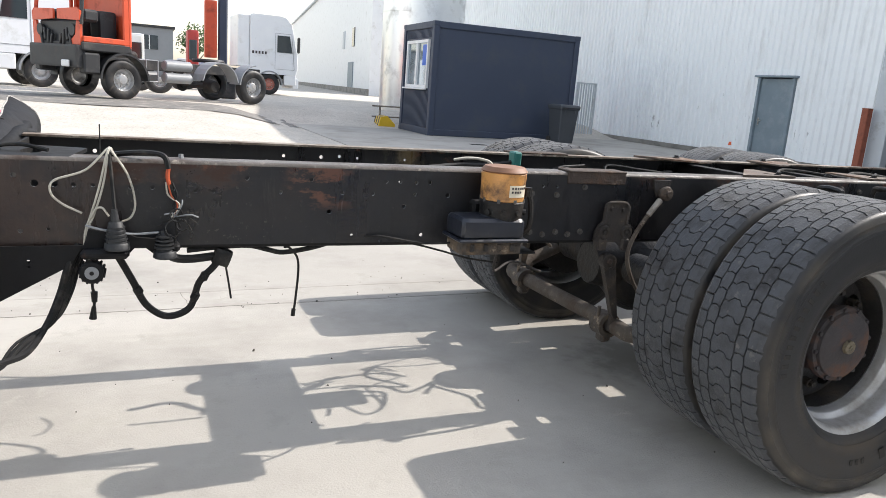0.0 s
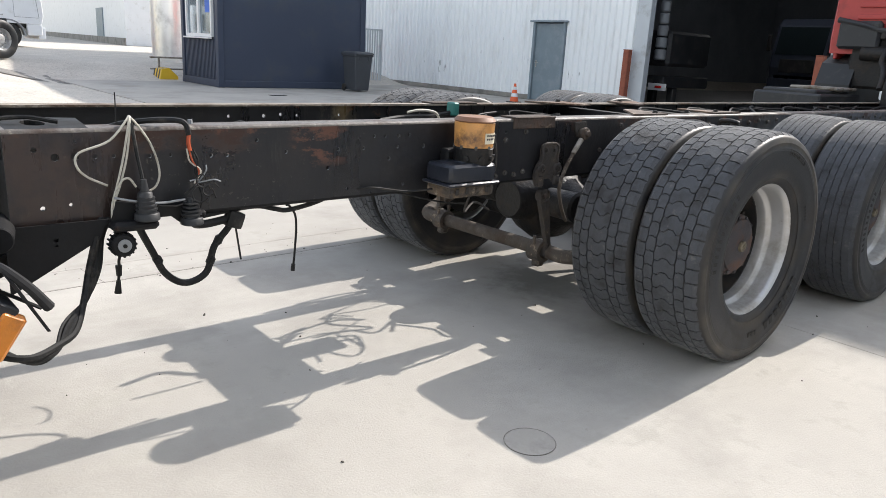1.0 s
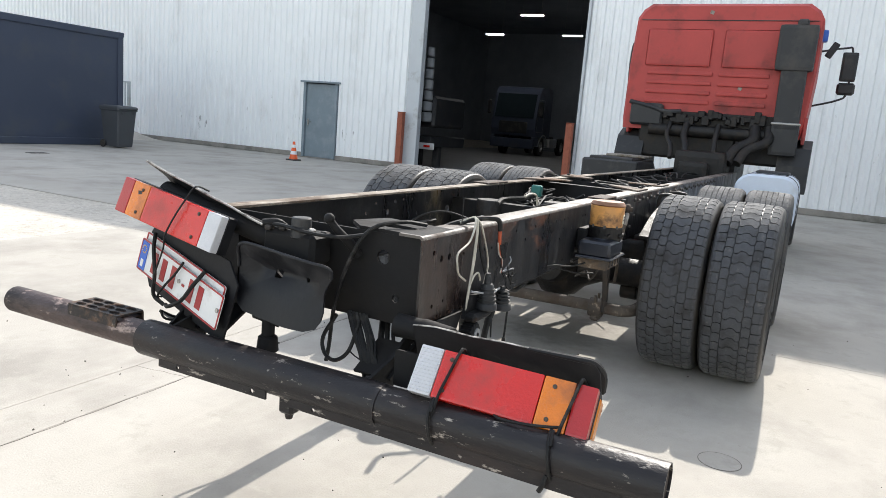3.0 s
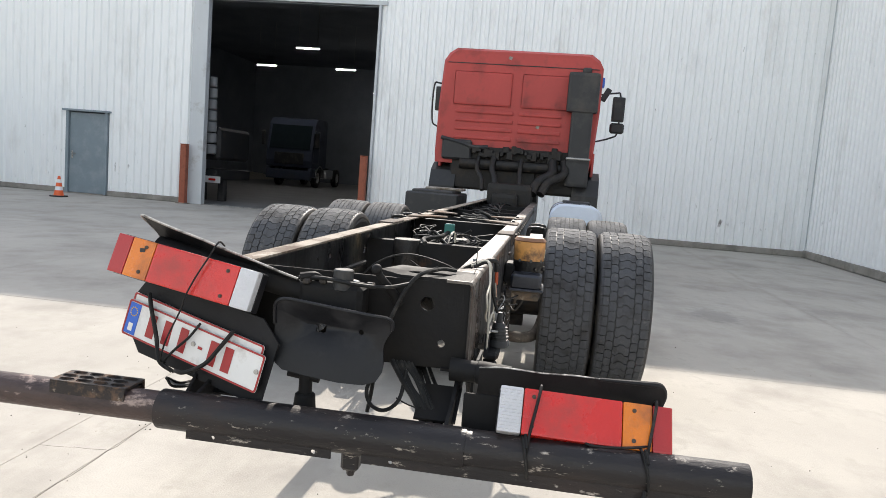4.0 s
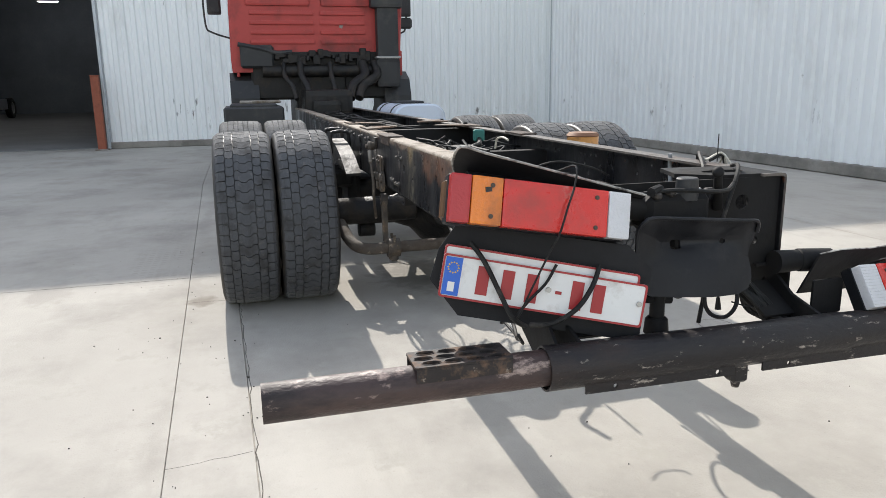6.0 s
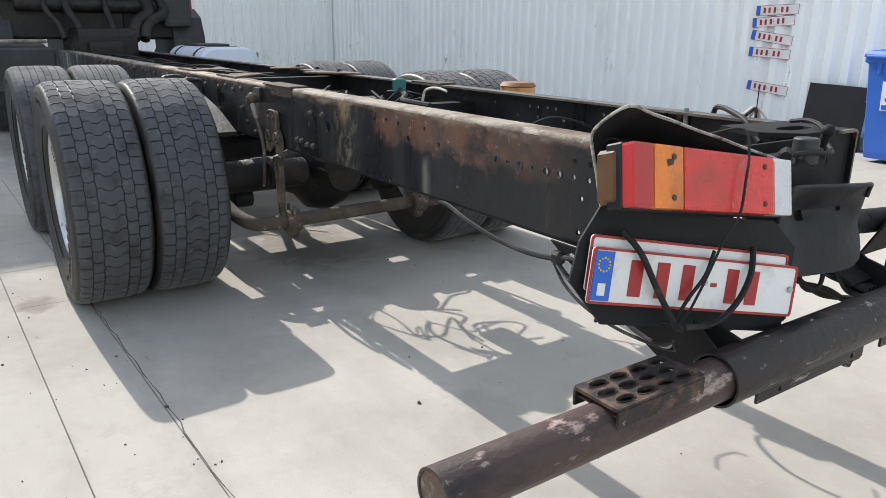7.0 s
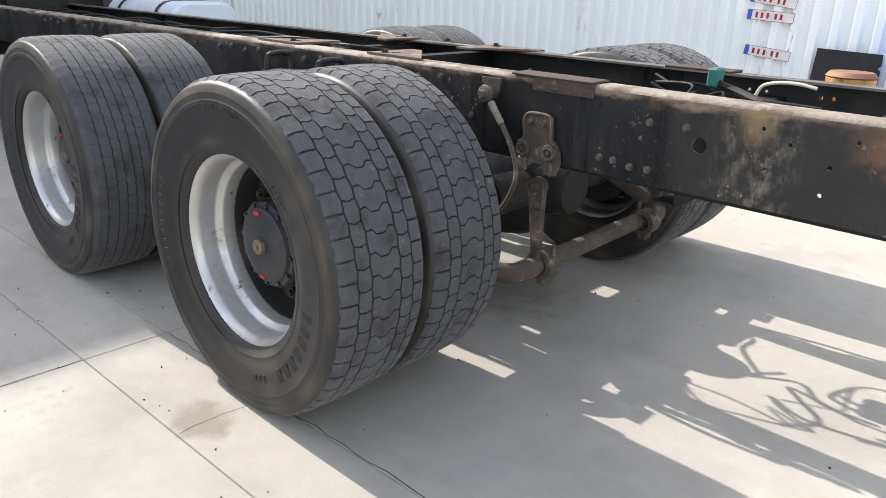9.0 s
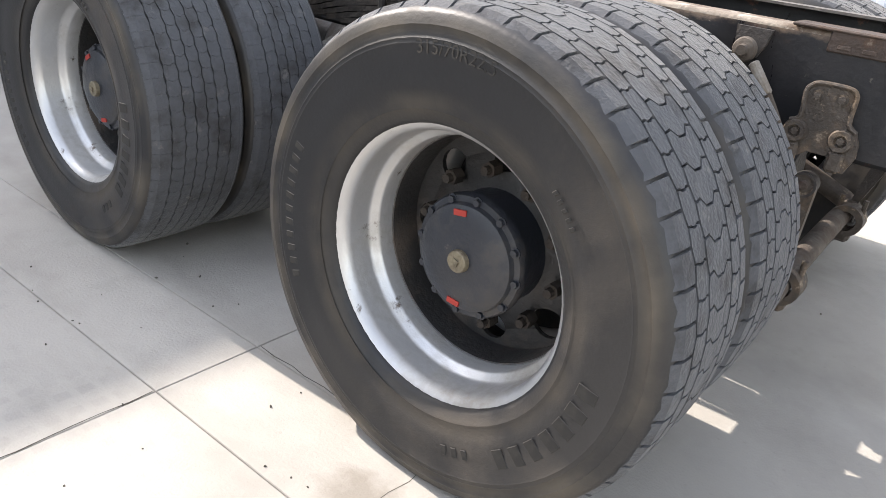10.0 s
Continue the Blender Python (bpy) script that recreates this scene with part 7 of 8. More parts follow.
# ---- yard: container office, bins, cone, silo ----
off = thing("container_office", "anthracite office container with white window on the concrete yard", "container", (4.87, 15.6, 0))
CW, CD, CH = 4.47, 2.45, 2.99
part("body", B((CW / 2, CD / 2, CH / 2 + 0.03), (CW - 0.10, CD - 0.10, CH - 0.16), 0.01), M_ANTHR, off)
for x in (0.08, CW - 0.08):
    for y in (0.08, CD - 0.08):
        part("corner_post", B((x, y, CH / 2), (0.16, 0.16, CH), 0.012), M_ANTHR, off)
        for z in (0.06, CH - 0.06):
            part("corner_casting", B((x, y, z), (0.178, 0.178, 0.118), 0.012), M_ANTHR, off)
for z in (0.09, CH - 0.09):
    for y in (0.07, CD - 0.07):
        part("edge_beam", B((CW / 2, y, z), (CW - 0.3, 0.14, 0.17), 0.01), M_ANTHR, off)
    for x in (0.07, CW - 0.07):
        part("edge_beam", B((x, CD / 2, z), (0.14, CD - 0.3, 0.17), 0.01), M_ANTHR, off)
rib_me = {}


def rib(c, size):
    """One pressed rib of a container panel."""
    if size not in rib_me:
        b = B((0, 0, 0), size, 0.006)
        me = bpy.data.meshes.new("panel_rib")
        b.to_mesh(me)
        b.free()
        me.materials.append(M_ANTHR)
        rib_me[size] = me
    ob = new("panel_rib", rib_me[size])
    ob.parent = off
    ob.location = c


for i in range(23):
    for z0, z1 in ((0.19, 1.18), (2.58, CH - 0.19)):
        rib((0.045, 0.22 + i * 0.09, (z0 + z1) / 2), (0.03, 0.045, z1 - z0))
part("long_panel", B((CW / 2, 0.044, CH / 2), (CW - 0.30, 0.012, CH - 0.34), 0.004), M_ANTHR, off, "smooth dark side panel")
win = part("window", plate(bmesh.new(), [(0.34, 1.24), (2.05, 1.24), (2.05, 2.52), (0.34, 2.52)], [[(0.42, 1.32), (1.15, 1.32), (1.15, 2.44), (0.42, 2.44)], [(1.27, 1.32), (1.97, 1.32), (1.97, 2.44), (1.27, 2.44)]], 0.07, basis((0.05, 0, 0), (0, 1, 0), (0, 0, 1), (-1, 0, 0))), M_PVC, off, "white plastic double window")
for y0, y1 in ((0.42, 1.15), (1.27, 1.97)):
    part("pane", B((0.035, (y0 + y1) / 2, 1.88), (0.008, y1 - y0, 1.12)), M_GLASS, win, "reflecting glass pane")
part("window_sill", B((-0.04, 1.235, 1.215), (0.10, 1.72, 0.04), 0.008), M_PVC, win)
part("notice", B((0.026, 0.68, 2.12), (0.004, 0.30, 0.55)), M_PBLUE, win, "blue notice behind the glass")


def wheelie_bin(name, label, at, rz, mm, w=0.56, d=0.62, h=1.04, sticker=False):
    t = thing(name, label, "bin", at, rz)
    lo, hi = 0.40, 0.5
    sec = lambda k, z: [(x * w * k, y * d * k, z) for x, y in ((-.5, -.46), (-.46, -.5), (.46, -.5), (.5, -.46), (.5, .46), (.46, .5), (-.46, .5), (-.5, .46))]
    b = rings(bmesh.new(), [sec(0.74, 0.04), sec(0.77, 0.10), sec(0.95, h - 0.14), sec(1.03, h - 0.12), sec(1.03, h - 0.075)])
    part("body", b, mm, t)
    b = rings(bmesh.new(), [sec(1.06, h - 0.075), sec(1.06, h - 0.05), sec(1.0, h - 0.02), sec(0.72, h)])
    part("lid", b, mm, t)
    part("lid_handle", B((0, d * 0.53, h - 0.07), (w * 0.9, 0.05, 0.03), 0.01), mm, t)
    part("rear_handle", C((-w * 0.42, -d * 0.56, h - 0.07), (w * 0.42, -d * 0.56, h - 0.07), 0.016, seg=10), mm, t)
    for s in (-1, 1):
        part("bin_wheel", C((s * w * 0.40, -d * 0.36, 0.10), (s * w * 0.47, -d * 0.36, 0.10), 0.10, seg=20, bev=0.01), M_RUBBER, t)
    for s in (-.25, .25):
        part("rib", B((w * s, d * 0.485, h - 0.17), (0.03, 0.03, 0.12), 0.008), mm, t)
    if sticker:
        fz = h * 0.60
        st = part("sticker", B((0.01, d * 0.452, fz), (0.20, 0.004, 0.27), rot=(-4.5, 0, 0)), M_PWHITE, t, "white paper recycling sticker")
        for nm, c, s, m2 in (("picture", (0.01, d * 0.459, fz + 0.075), (0.15, 0.003, 0.08), M_TRIM), ("blue_bar", (0.01, d * 0.446, fz - 0.105), (0.17, 0.003, 0.045), M_PBLUE)):
            part(nm, B(c, s, rot=(-4.5, 0, 0)), m2, st)
        for k in range(3):
            a0 = radians(90 + 120 * k)
            pts = [(0.03 + 0.033 * math.cos(a0 + radians(a)), d * 0.4535 + 0.004, fz - 0.02 + 0.033 * math.sin(a0 + radians(a))) for a in (-45, -20, 5, 30)]
            part("arrow", T(pts, 0.006, 5, 3), M_INK, st)
    return t


wheelie_bin("wheelie_bin", "dark grey wheeled refuse bin beside the container office", (8.55, 14.80, 0), 180, M_BINDARK, 0.60, 0.70, 1.08)
wheelie_bin("wheelie_bin", "blue wheeled paper bin with a white recycling sticker", (-0.33, -6.02, 0), -8, M_BINBLUE, 0.62, 0.68, 1.07, True)

cone = thing("traffic_cone", "small orange and white traffic cone on a black foot", "cone", (11.15, 11.17, 0))
part("foot", B((0, 0, 0.018), (0.30, 0.30, 0.036), 0.012), M_RUBBER, cone)
zs = [0.036, 0.16, 0.25, 0.34, 0.42, 0.50]
for i, (z0, z1) in enumerate(zip(zs, zs[1:])):
    r = lambda z: 0.115 - 0.19 * (z - 0.036)
    part("band", C((0, 0, z0), (0, 0, z1), r(z0), r(z1), 24), M_ORANGE if i % 2 == 0 else M_WHITE, cone, smooth=True)

silo = thing("silo", "tall pale metal silo with welded hoops beside the hall", "silo", (7.13, 22.6, 0))
for i in range(6):
    part("ring", C((0, 0, 0.02 + 1.9 * i), (0, 0, 1.9 * i + 1.905), 1.46, seg=64), M_ALU, silo, smooth=True)
    part("hoop", pipe(bmesh.new(), (0, 0, 1.9 * i + 1.87), (0, 0, 1.9 * i + 1.94), 1.475, 0.03, 64), M_ALU, silo)
part("dome", lathe(bmesh.new(), [(1.46, 11.4), (1.2, 11.9), (0.6, 12.2), (0.0, 12.3)], 48, Matrix.Rotation(radians(90), 4, "X")), M_ALU, silo, smooth=True)
rail_t = thing("crash_rail", "low galvanised crash rail in front of the silo", "barrier", (4.55, 19.0, 0))
for x in (0, 0.75):
    part("post", C((x, 0, 0), (x, 0, 0.62), 0.03, seg=10), M_PALEST, rail_t)
for z in (0.28, 0.60):
    part("bar", C((-0.25, 0, z), (1.0, 0, z), 0.025, seg=10), M_PALEST, rail_t)
wedge = thing("wheel_chock", "yellow and black striped rubber ramp wedge on the ground", "chock", (4.55, 18.35, 0))
for i in range(6):
    b = rings(bmesh.new(), [[(-0.22, yy, 0), (0.30, yy, 0), (0.30, yy, .10), (0.05, yy, .34), (-0.15, yy, .30)] for yy in (0.10 * i, 0.10 * i + 0.10)])
    part("stripe", b, M_YELLOW if i % 2 == 0 else M_PLASTIC, wedge)
panel = thing("fence_panel", "grey ribbed steel fence panel leaning beside the hall wall", "fence", (11.85, 18.9, 0))
part("panel_frame", plate(bmesh.new(), [(-.4, 0), (.4, 0), (.4, 1.83), (-.4, 1.83)], [[(-.35, .05), (.35, .05), (.35, 1.78), (-.35, 1.78)]], 0.05, basis((0, 0, 0), (1, 0, 0), (0, 0, 1), (0, -1, 0))), M_TRIM, panel)
for i in range(7):
    part("slat", B((-.30 + .10 * i, -.02, .915), (.055, .025, 1.73), 0.006), M_TRIM, panel)
drain = thing("drain_grate", "flat rusty iron drain grate set in the concrete", "grate", (5.24, 13.12, 0.001))
part("frame", plate(bmesh.new(), [(-.2, -.10), (.2, -.10), (.2, .10), (-.2, .10)], [[(-.18 + .045 * i, -.075), (-.155 + .045 * i, -.075), (-.155 + .045 * i, .075), (-.18 + .045 * i, .075)] for i in range(8)], 0.006, Matrix()), M_GREASE, drain)

# leaning board and plates on the side wall
brd = thing("black_board", "thin black board leaning against the side wall", "board", (0.55, SY + 0.17, 0))
b = plate(bmesh.new(), [(-.33, 0), (.33, 0), (.33, .50), (.30, .53), (.33, .56), (.32, .67), (-.32, .69)], [], 0.02, basis((0, 0, 0), (-1, 0, 0), (0, -0.12, 0.9928), (0, 0.9928, 0.12)))
part("sheet", b, M_FLAP, brd)
wood = thing("roof_lath", "weathered grey batten leaning behind the blue bin", "batten", (-0.50, SY + 0.16, 0))
part("batten", B((0, 0, 0.66), (0.07, 0.04, 1.32), 0.006, rot=(4, 4, 0)), M_PALEST, wood)
lad = thing("step_ladder", "pale aluminium ladder leaning on the side wall", "ladder", (-1.35, SY + 0.25, 0))
for s in (-.22, .22):
    part("stile", B((s, 0, 0.62), (0.06, 0.03, 1.26), 0.006, rot=(10, 0, 0)), M_ALU, lad)
for k in range(4):
    part("rung", C((-.22, -0.10 + .052 * k + 0.1 - 0.09, 0.2 + 0.3 * k), (.22, -0.09 + .052 * k + 0.09 - .09, 0.2 + 0.3 * k), 0.015, seg=8), M_ALU, lad)


def ad_plate(x, z, tilt):
    t = thing("wall_plate", "white plate with blue strip and dark red bars", "plate", (x, SY + 0.045, z), group="plates on the side wall")
    t.matrix_basis = pose(x, SY + 0.045, z, 0, tilt, 0)
    part("sheet", plate(bmesh.new(), rrect(-.26, -.055, .26, .055, .008, 3), [], 0.003, basis((0, 0, 0), (1, 0, 0), (0, 0, 1), (0, -1, 0))), M_PWHITE, t)
    part("border", plate(bmesh.new(), rrect(-.26, -.055, .26, .055, .008, 3), [rrect(-.256, -.051, .256, .051, .006, 3)], 0.003, basis((0, 0.003, 0), (1, 0, 0), (0, 0, 1), (0, -1, 0))), M_PRED, t)
    part("blue_strip", B((0.232, 0.002, 0), (0.045, 0.004, 0.104)), M_PBLUE, t)
    for k, fx in enumerate((0.155, 0.095, 0.03, -0.06, -0.12)):
        part("bar", B((fx, 0.002, 0), (0.026, 0.004, 0.060)), M_PRED, t)
    part("screw", C((0.0, 0, 0), (0, 0.006, 0), 0.007, seg=8), M_STEEL, t)


for x, z, ti in ((1.42, 1.690, -5.0), (1.42, 1.462, 1.5), (1.45, 1.335, 3.5), (1.445, 1.155, -7.5), (1.45, 0.985, -3.0), (1.42, 0.588, -5.5)):
    ad_plate(x, z, ti)

# ---- trucks parked at the back of the yard ----
def small_wheel(parent, x, y, z, side, r=1.0, rimmat=None):
    prof = [(0.28, -.12), (0.31, -.135), (0.40, -.147), (0.47, -.135), (0.50, -.11), (0.50, .11), (0.47, .135), (0.40, .147), (0.31, .135), (0.28, .12)]
    w = part("wheel", lathe(bmesh.new(), prof, 36, Matrix.Translation((x, y, z))), M_RUBBER, parent, smooth=True)
    rp = [(0.30, side * .125), (0.285, side * .10), (0.25, side * .02), (0.19, side * 0.01), (0.15, side * .05), (0.10, side * .10), (0.0, side * .11)]
    part("rim", lathe(bmesh.new(), rp, 32, Matrix.Translation((x, y, z))), rimmat or M_RIM, w, smooth=True)
    for i in range(10):
        a = 2 * math.pi * i / 10
        sub("wheel_nut", "small_nut|", lambda: C((0, 0, 0), (0, .05, 0), 0.02, seg=6), M_STEEL, w, smooth=False, m=Matrix.Translation((x + .165 * math.cos(a), y + (.03 if side > 0 else -.08), z + .165 * math.sin(a))))
    return w


def chassis_parts(t, x0, x1, tanks=True):
    for s in (-1, 1):
        part("rail", B(((x0 + x1) / 2, s * .42, .92), (x1 - x0, .08, .26), 0.01), M_PLASTIC, t)
    for k in range(5):
        x = x0 + .3 + (x1 - x0 - .6) * k / 4
        part("crossmember", B((x, 0, .92), (.08, .8, .2)), M_PLASTIC, t)


# orange-red tractor with a stripped cab
h1 = math.degrees(math.atan2(18.07 - 20.33, -2.86 - 0.72))
tr1 = thing("tractor_unit", "wrecked orange-red tractor unit with missing front panels, parked on gravel", "truck", (-3.27, 18.85, ground_z(-3.27, 18.85)), h1)
chassis_parts(tr1, -5.0, 1.2)
W2, F, Bk = 1.2, 1.08, -0.22
part("cab_floor", B(((F + Bk) / 2, 0, 1.25), (F - Bk, 2.4, .22), 0.03), M_PLASTIC, tr1)
part("rear_wall", B((Bk + .05, 0, 2.35), (.10, 2.4, 2.2), 0.03), M_ORCAB, tr1, "orange-red rear wall")
for s in (-1, 1):
    part("rear_pillar", B((Bk + .12, s * 1.15, 2.35), (.22, .08, 2.2), 0.03), M_ORCAB, tr1)
    part("front_pillar", T([(F - .02, s * 1.12, 1.75), (F - .12, s * 1.10, 2.6), (F - .40, s * 1.08, 3.4)], 0.05, 8), M_ORCAB if s < 0 else M_PLASTIC, tr1)
    part("sill", B((.42, s * 1.15, 1.42), (1.25, .09, .14), 0.02), M_ORCAB, tr1)
    part("arch", rings(bmesh.new(), [[(.62 * math.cos(a) * k, s * y, .50 + .62 * math.sin(a) * k) for k, y in ((1, .86), (1.08, .86), (1.08, 1.24), (1, 1.24))] for a in (math.pi * i / 12 for i in range(13))]), M_PLASTIC, tr1, "dark wheel arch")
    part("seat", B((.20, s * .6, 1.75), (.45, .5, .8), 0.1, seg=2), M_PLASTIC, tr1)
    part("lower_step", B((.85, s * 1.08, .85), (.42, .28, .50), 0.04), M_PLASTIC, tr1)
for s in (-1, 1):
    b = plate(bmesh.new(), [(.10 * s, 1.88), (1.14 * s, 1.84), (1.16 * s, 2.06), (1.05 * s, 2.14), (.10 * s, 2.12)], [], 0.05, basis((F - .02, 0, 0), (0, 1, 0), (0, 0, 1), (1, 0, 0)))
    part("front_panel", b, M_ORCAB, tr1, "battered orange-red front panel")
    b = plate(bmesh.new(), [(.62 * s, 1.22), (1.13 * s, 1.20), (1.15 * s, 1.80), (.98 * s, 1.84), (.90 * s, 1.50), (.70 * s, 1.38)], [], 0.06, basis((F - .04, 0, 0), (0, 1, 0), (0, 0, 1), (1, 0, 0)))
    part("corner_panel", b, M_ORCAB, tr1, "torn orange-red corner panel")
    part("lamp_socket", C((F - .05, s * .78, 1.62), (F + .04, s * .78, 1.62), .13, .15, 16, .01), M_PLASTIC, tr1)
    for k in range(4):
        part("bracket", B((F + .01, s * (.22 + .16 * k), 1.38 + .07 * (k % 3)), (.08, .07, .30 + .06 * (k % 2)), .015, rot=(12 * (k - 1.5), 0, 0)), M_PLASTIC, tr1)
part("door_pillar", B((Bk + .30, -1.16, 2.45), (.10, .06, 1.9), .02), M_ORCAB, tr1)
part("radiator", B((F - .12, 0, 1.45), (.12, 1.9, .8), 0.03), M_PLASTIC, tr1)
part("bumper", B((F + .02, 0, 1.0), (.24, 2.30, .55), 0.06, seg=2), M_PLASTIC, tr1, "loose dark grey bumper")
part("fog_lamp", B((F + .20, .75, .82), (.05, .35, .16), 0.02), M_PWHITE, tr1)
part("steering_wheel", lathe(bmesh.new(), [(.20, -.012), (.225, 0), (.20, .012), (.18, 0)], 24, Matrix.Translation((.75, .6, 2.1)) @ Matrix.Rotation(radians(60), 4, "Z"), closed=True), M_PLASTIC, tr1)
part("dashboard", B((F - .30, 0, 1.98), (.40, 2.2, .30), 0.06), M_PLASTIC, tr1)
part("roof_rail", T([(F - .40, -1.08, 3.4), (F - .42, 0, 3.45), (F - .40, 1.08, 3.4)], 0.05, 8), M_ORCAB, tr1)
part("roof", B((.20, 0, 3.45), (.9, 2.3, .10), 0.04), M_ORCAB, tr1)
for s in (-1, 1):
    small_wheel(tr1, 0, s * 1.03, .50, s)
    small_wheel(tr1, -4.25, s * .95, .50, s)
    part("mudguard", rings(bmesh.new(), [[(-4.25 + .60 * math.cos(a) * k, s * y, .52 + .60 * math.sin(a) * k) for k, y in ((1, .72), (1.05, .72), (1.05, 1.22), (1, 1.22))] for a in (math.pi * (0.02 + 0.46 * i / 10) for i in range(11))]), M_ROLLGREY, tr1)
    part("mudguard", rings(bmesh.new(), [[(-2.95 + .60 * math.cos(a) * k, s * y, .52 + .60 * math.sin(a) * k) for k, y in ((1, .72), (1.05, .72), (1.05, 1.22), (1, 1.22))] for a in (math.pi * (0.05 + 0.9 * i / 10) for i in range(11))]), M_ROLLGREY, tr1)
    for z in (.62, .95):
        part("air_tank", C((-2.2, s * .82, z), (-1.35, s * .82, z), .14, seg=18, bev=.03), M_ROLLGREY, tr1, smooth=True)
    part("side_frame", T([(-1.1, s * .95, .5), (-1.1, s * .95, 1.05), (-.75, s * .95, 1.05), (-.75, s * .95, .5), (-1.1, s * .95, .5)], .02, 6, smooth=False), M_ROLLGREY, tr1)
    part("hub_drum", C((-2.95, s * .60, .45), (-2.95, s * .95, .45), .21, .16, 20, .02), M_GREASE, tr1, smooth=True)
part("axle", C((-2.95, -.9, .45), (-2.95, .9, .45), .09, seg=14), M_GREASE, tr1)
part("fifth_wheel", lathe(bmesh.new(), [(0, .05), (.45, .05), (.48, 0), (.45, -.05), (0, -.05)], 28, Matrix.Translation((-3.4, 0, 1.18)) @ Matrix.Rotation(radians(90), 4, "X")), M_PLASTIC, tr1)
part("engine", B((-.1, 0, 1.0), (1.6, .8, .5), .08), M_GREASE, tr1)


def cabover(name, label, at, rz, mm, h, rimmat=None, length=5.0, bars=True, scale_back=1.0):
    """A whole cab-over tractor: x ahead, origin under the front axle."""
    t = thing(name, label, "truck", at, rz)
    chassis_parts(t, -length, 1.0)
    sec = [(-.95, 1.0), (1.30, 1.0), (1.40, 1.35), (1.36, 1.9), (1.05, h - .35), (.75, h - .05), (.45, h), (-.85, h), (-.95, h - .1)]
    part("cab", rings(bmesh.new(), [[(x * k2, y, z) for x, z in sec] for y, k2 in ((-1.25, .985), (-1.22, 1), (1.22, 1), (1.25, .985))]), mm, t)
    part("windscreen", rings(bmesh.new(), [[(1.372, y, 1.95), (1.384, y, 1.95), (1.075, y, h - .40), (1.063, y, h - .40)] for y in (-1.1, 1.1)]), M_DGLASS, t)
    for s in (-1, 1):
        w = part("side_window", plate(bmesh.new(), [(.35, 2.05), (1.10, 2.05), (.95, 2.85), (.35, 2.85)], [], 0.012, basis((0, s * 1.256, 0), (1, 0, 0), (0, 0, 1), (0, s, 0))), M_DGLASS, t)
        part("door_gap", plate(bmesh.new(), [(.25, 1.25), (1.22, 1.25), (1.05, 2.95), (.25, 2.95)], [[(.265, 1.265), (1.2, 1.265), (1.035, 2.935), (.265, 2.935)]], 0.006, basis((0, s * 1.254, 0), (1, 0, 0), (0, 0, 1), (0, s, 0))), M_ROLLGREY, t)
        part("mirror", B((1.35, s * 1.45, 2.45), (.12, .22, .75), .05), M_PLASTIC, t)
        part("arch", rings(bmesh.new(), [[(.60 * math.cos(a) * k, s * y, .50 + .60 * math.sin(a) * k) for k, y in ((1, .9), (1.10, .9), (1.10, 1.27), (1, 1.27))] for a in (math.pi * i / 12 for i in range(13))]), M_ROLLGREY, t)
        part("step", B((1.02, s * 1.14, .75), (.60, .22, .48), .03), mm, t)
        small_wheel(t, 0, s * 1.03, .50, s, rimmat=rimmat)
        small_wheel(t, -3.8, s * .95, .50, s)
        if bars:
            b = bmesh.new()
            for k in range(5):
                box(b, (-.80 + .15 * k, s * 1.258, 1.98), (.09, .006, .13))
            part("dark_bars", b, M_INK, t, "row of dark bars on the cab side")
        part("side_tank", B((-1.9, s * .95, .70), (1.3, .5, .5), .08, seg=2), M_ALU if not bars else M_ROLLGREY, t)
    part("bumper", B((1.30, 0, .62), (.30, 2.45, .5), .06, seg=2), mm, t)
    part("grille", B((1.40, 0, 1.45), (.04, 1.6, .6), .02), M_PLASTIC, t)
    part("rear_wall", B((-.965, 0, (h + 1.1) / 2), (.03, 2.3, h - 1.3), .01), mm, t)
    part("fairing", B((-1.25, 0, (h + 1.2) / 2), (.55, 2.40, h - 1.35), .03) if bars else B((-1.1, 0, 1.5), (.2, .8, .6), .05), mm, t)
    return t


cabover("tractor_unit", "tall white tractor unit with side fairings, parked facing the hall", (3.40, 35.2, ground_z(3.4, 35.2)), 3, M_WHITE, 3.75, mat("red_rim", (0.42, 0.16, 0.12), 0.5, var=0.15))
cabover("tractor_unit", "white tractor unit with orange stripe on the side", (-5.6, 25.0, ground_z(-5.6, 25)), 200, M_WHITE, 3.9, length=4.5, bars=False)
cr = thing("loader_crane", "folded dark loader crane column behind the orange tractor", "crane", (0.35, 24.2, ground_z(0, 24)))
part("column", B((0, 0, 2.2), (.30, .35, 4.0), .05), M_ANTHR, cr)
part("boom", B((0.02, .1, 4.1), (.22, .5, .35), .05), M_ANTHR, cr)
part("red_cover", B((-.40, .05, 2.3), (.40, .5, 1.9), .06, seg=2), M_ORCAB, cr, "orange-red curved cover")
part("base", B((-.1, 0, .45), (1.1, .8, .9), .06), M_PLASTIC, cr)

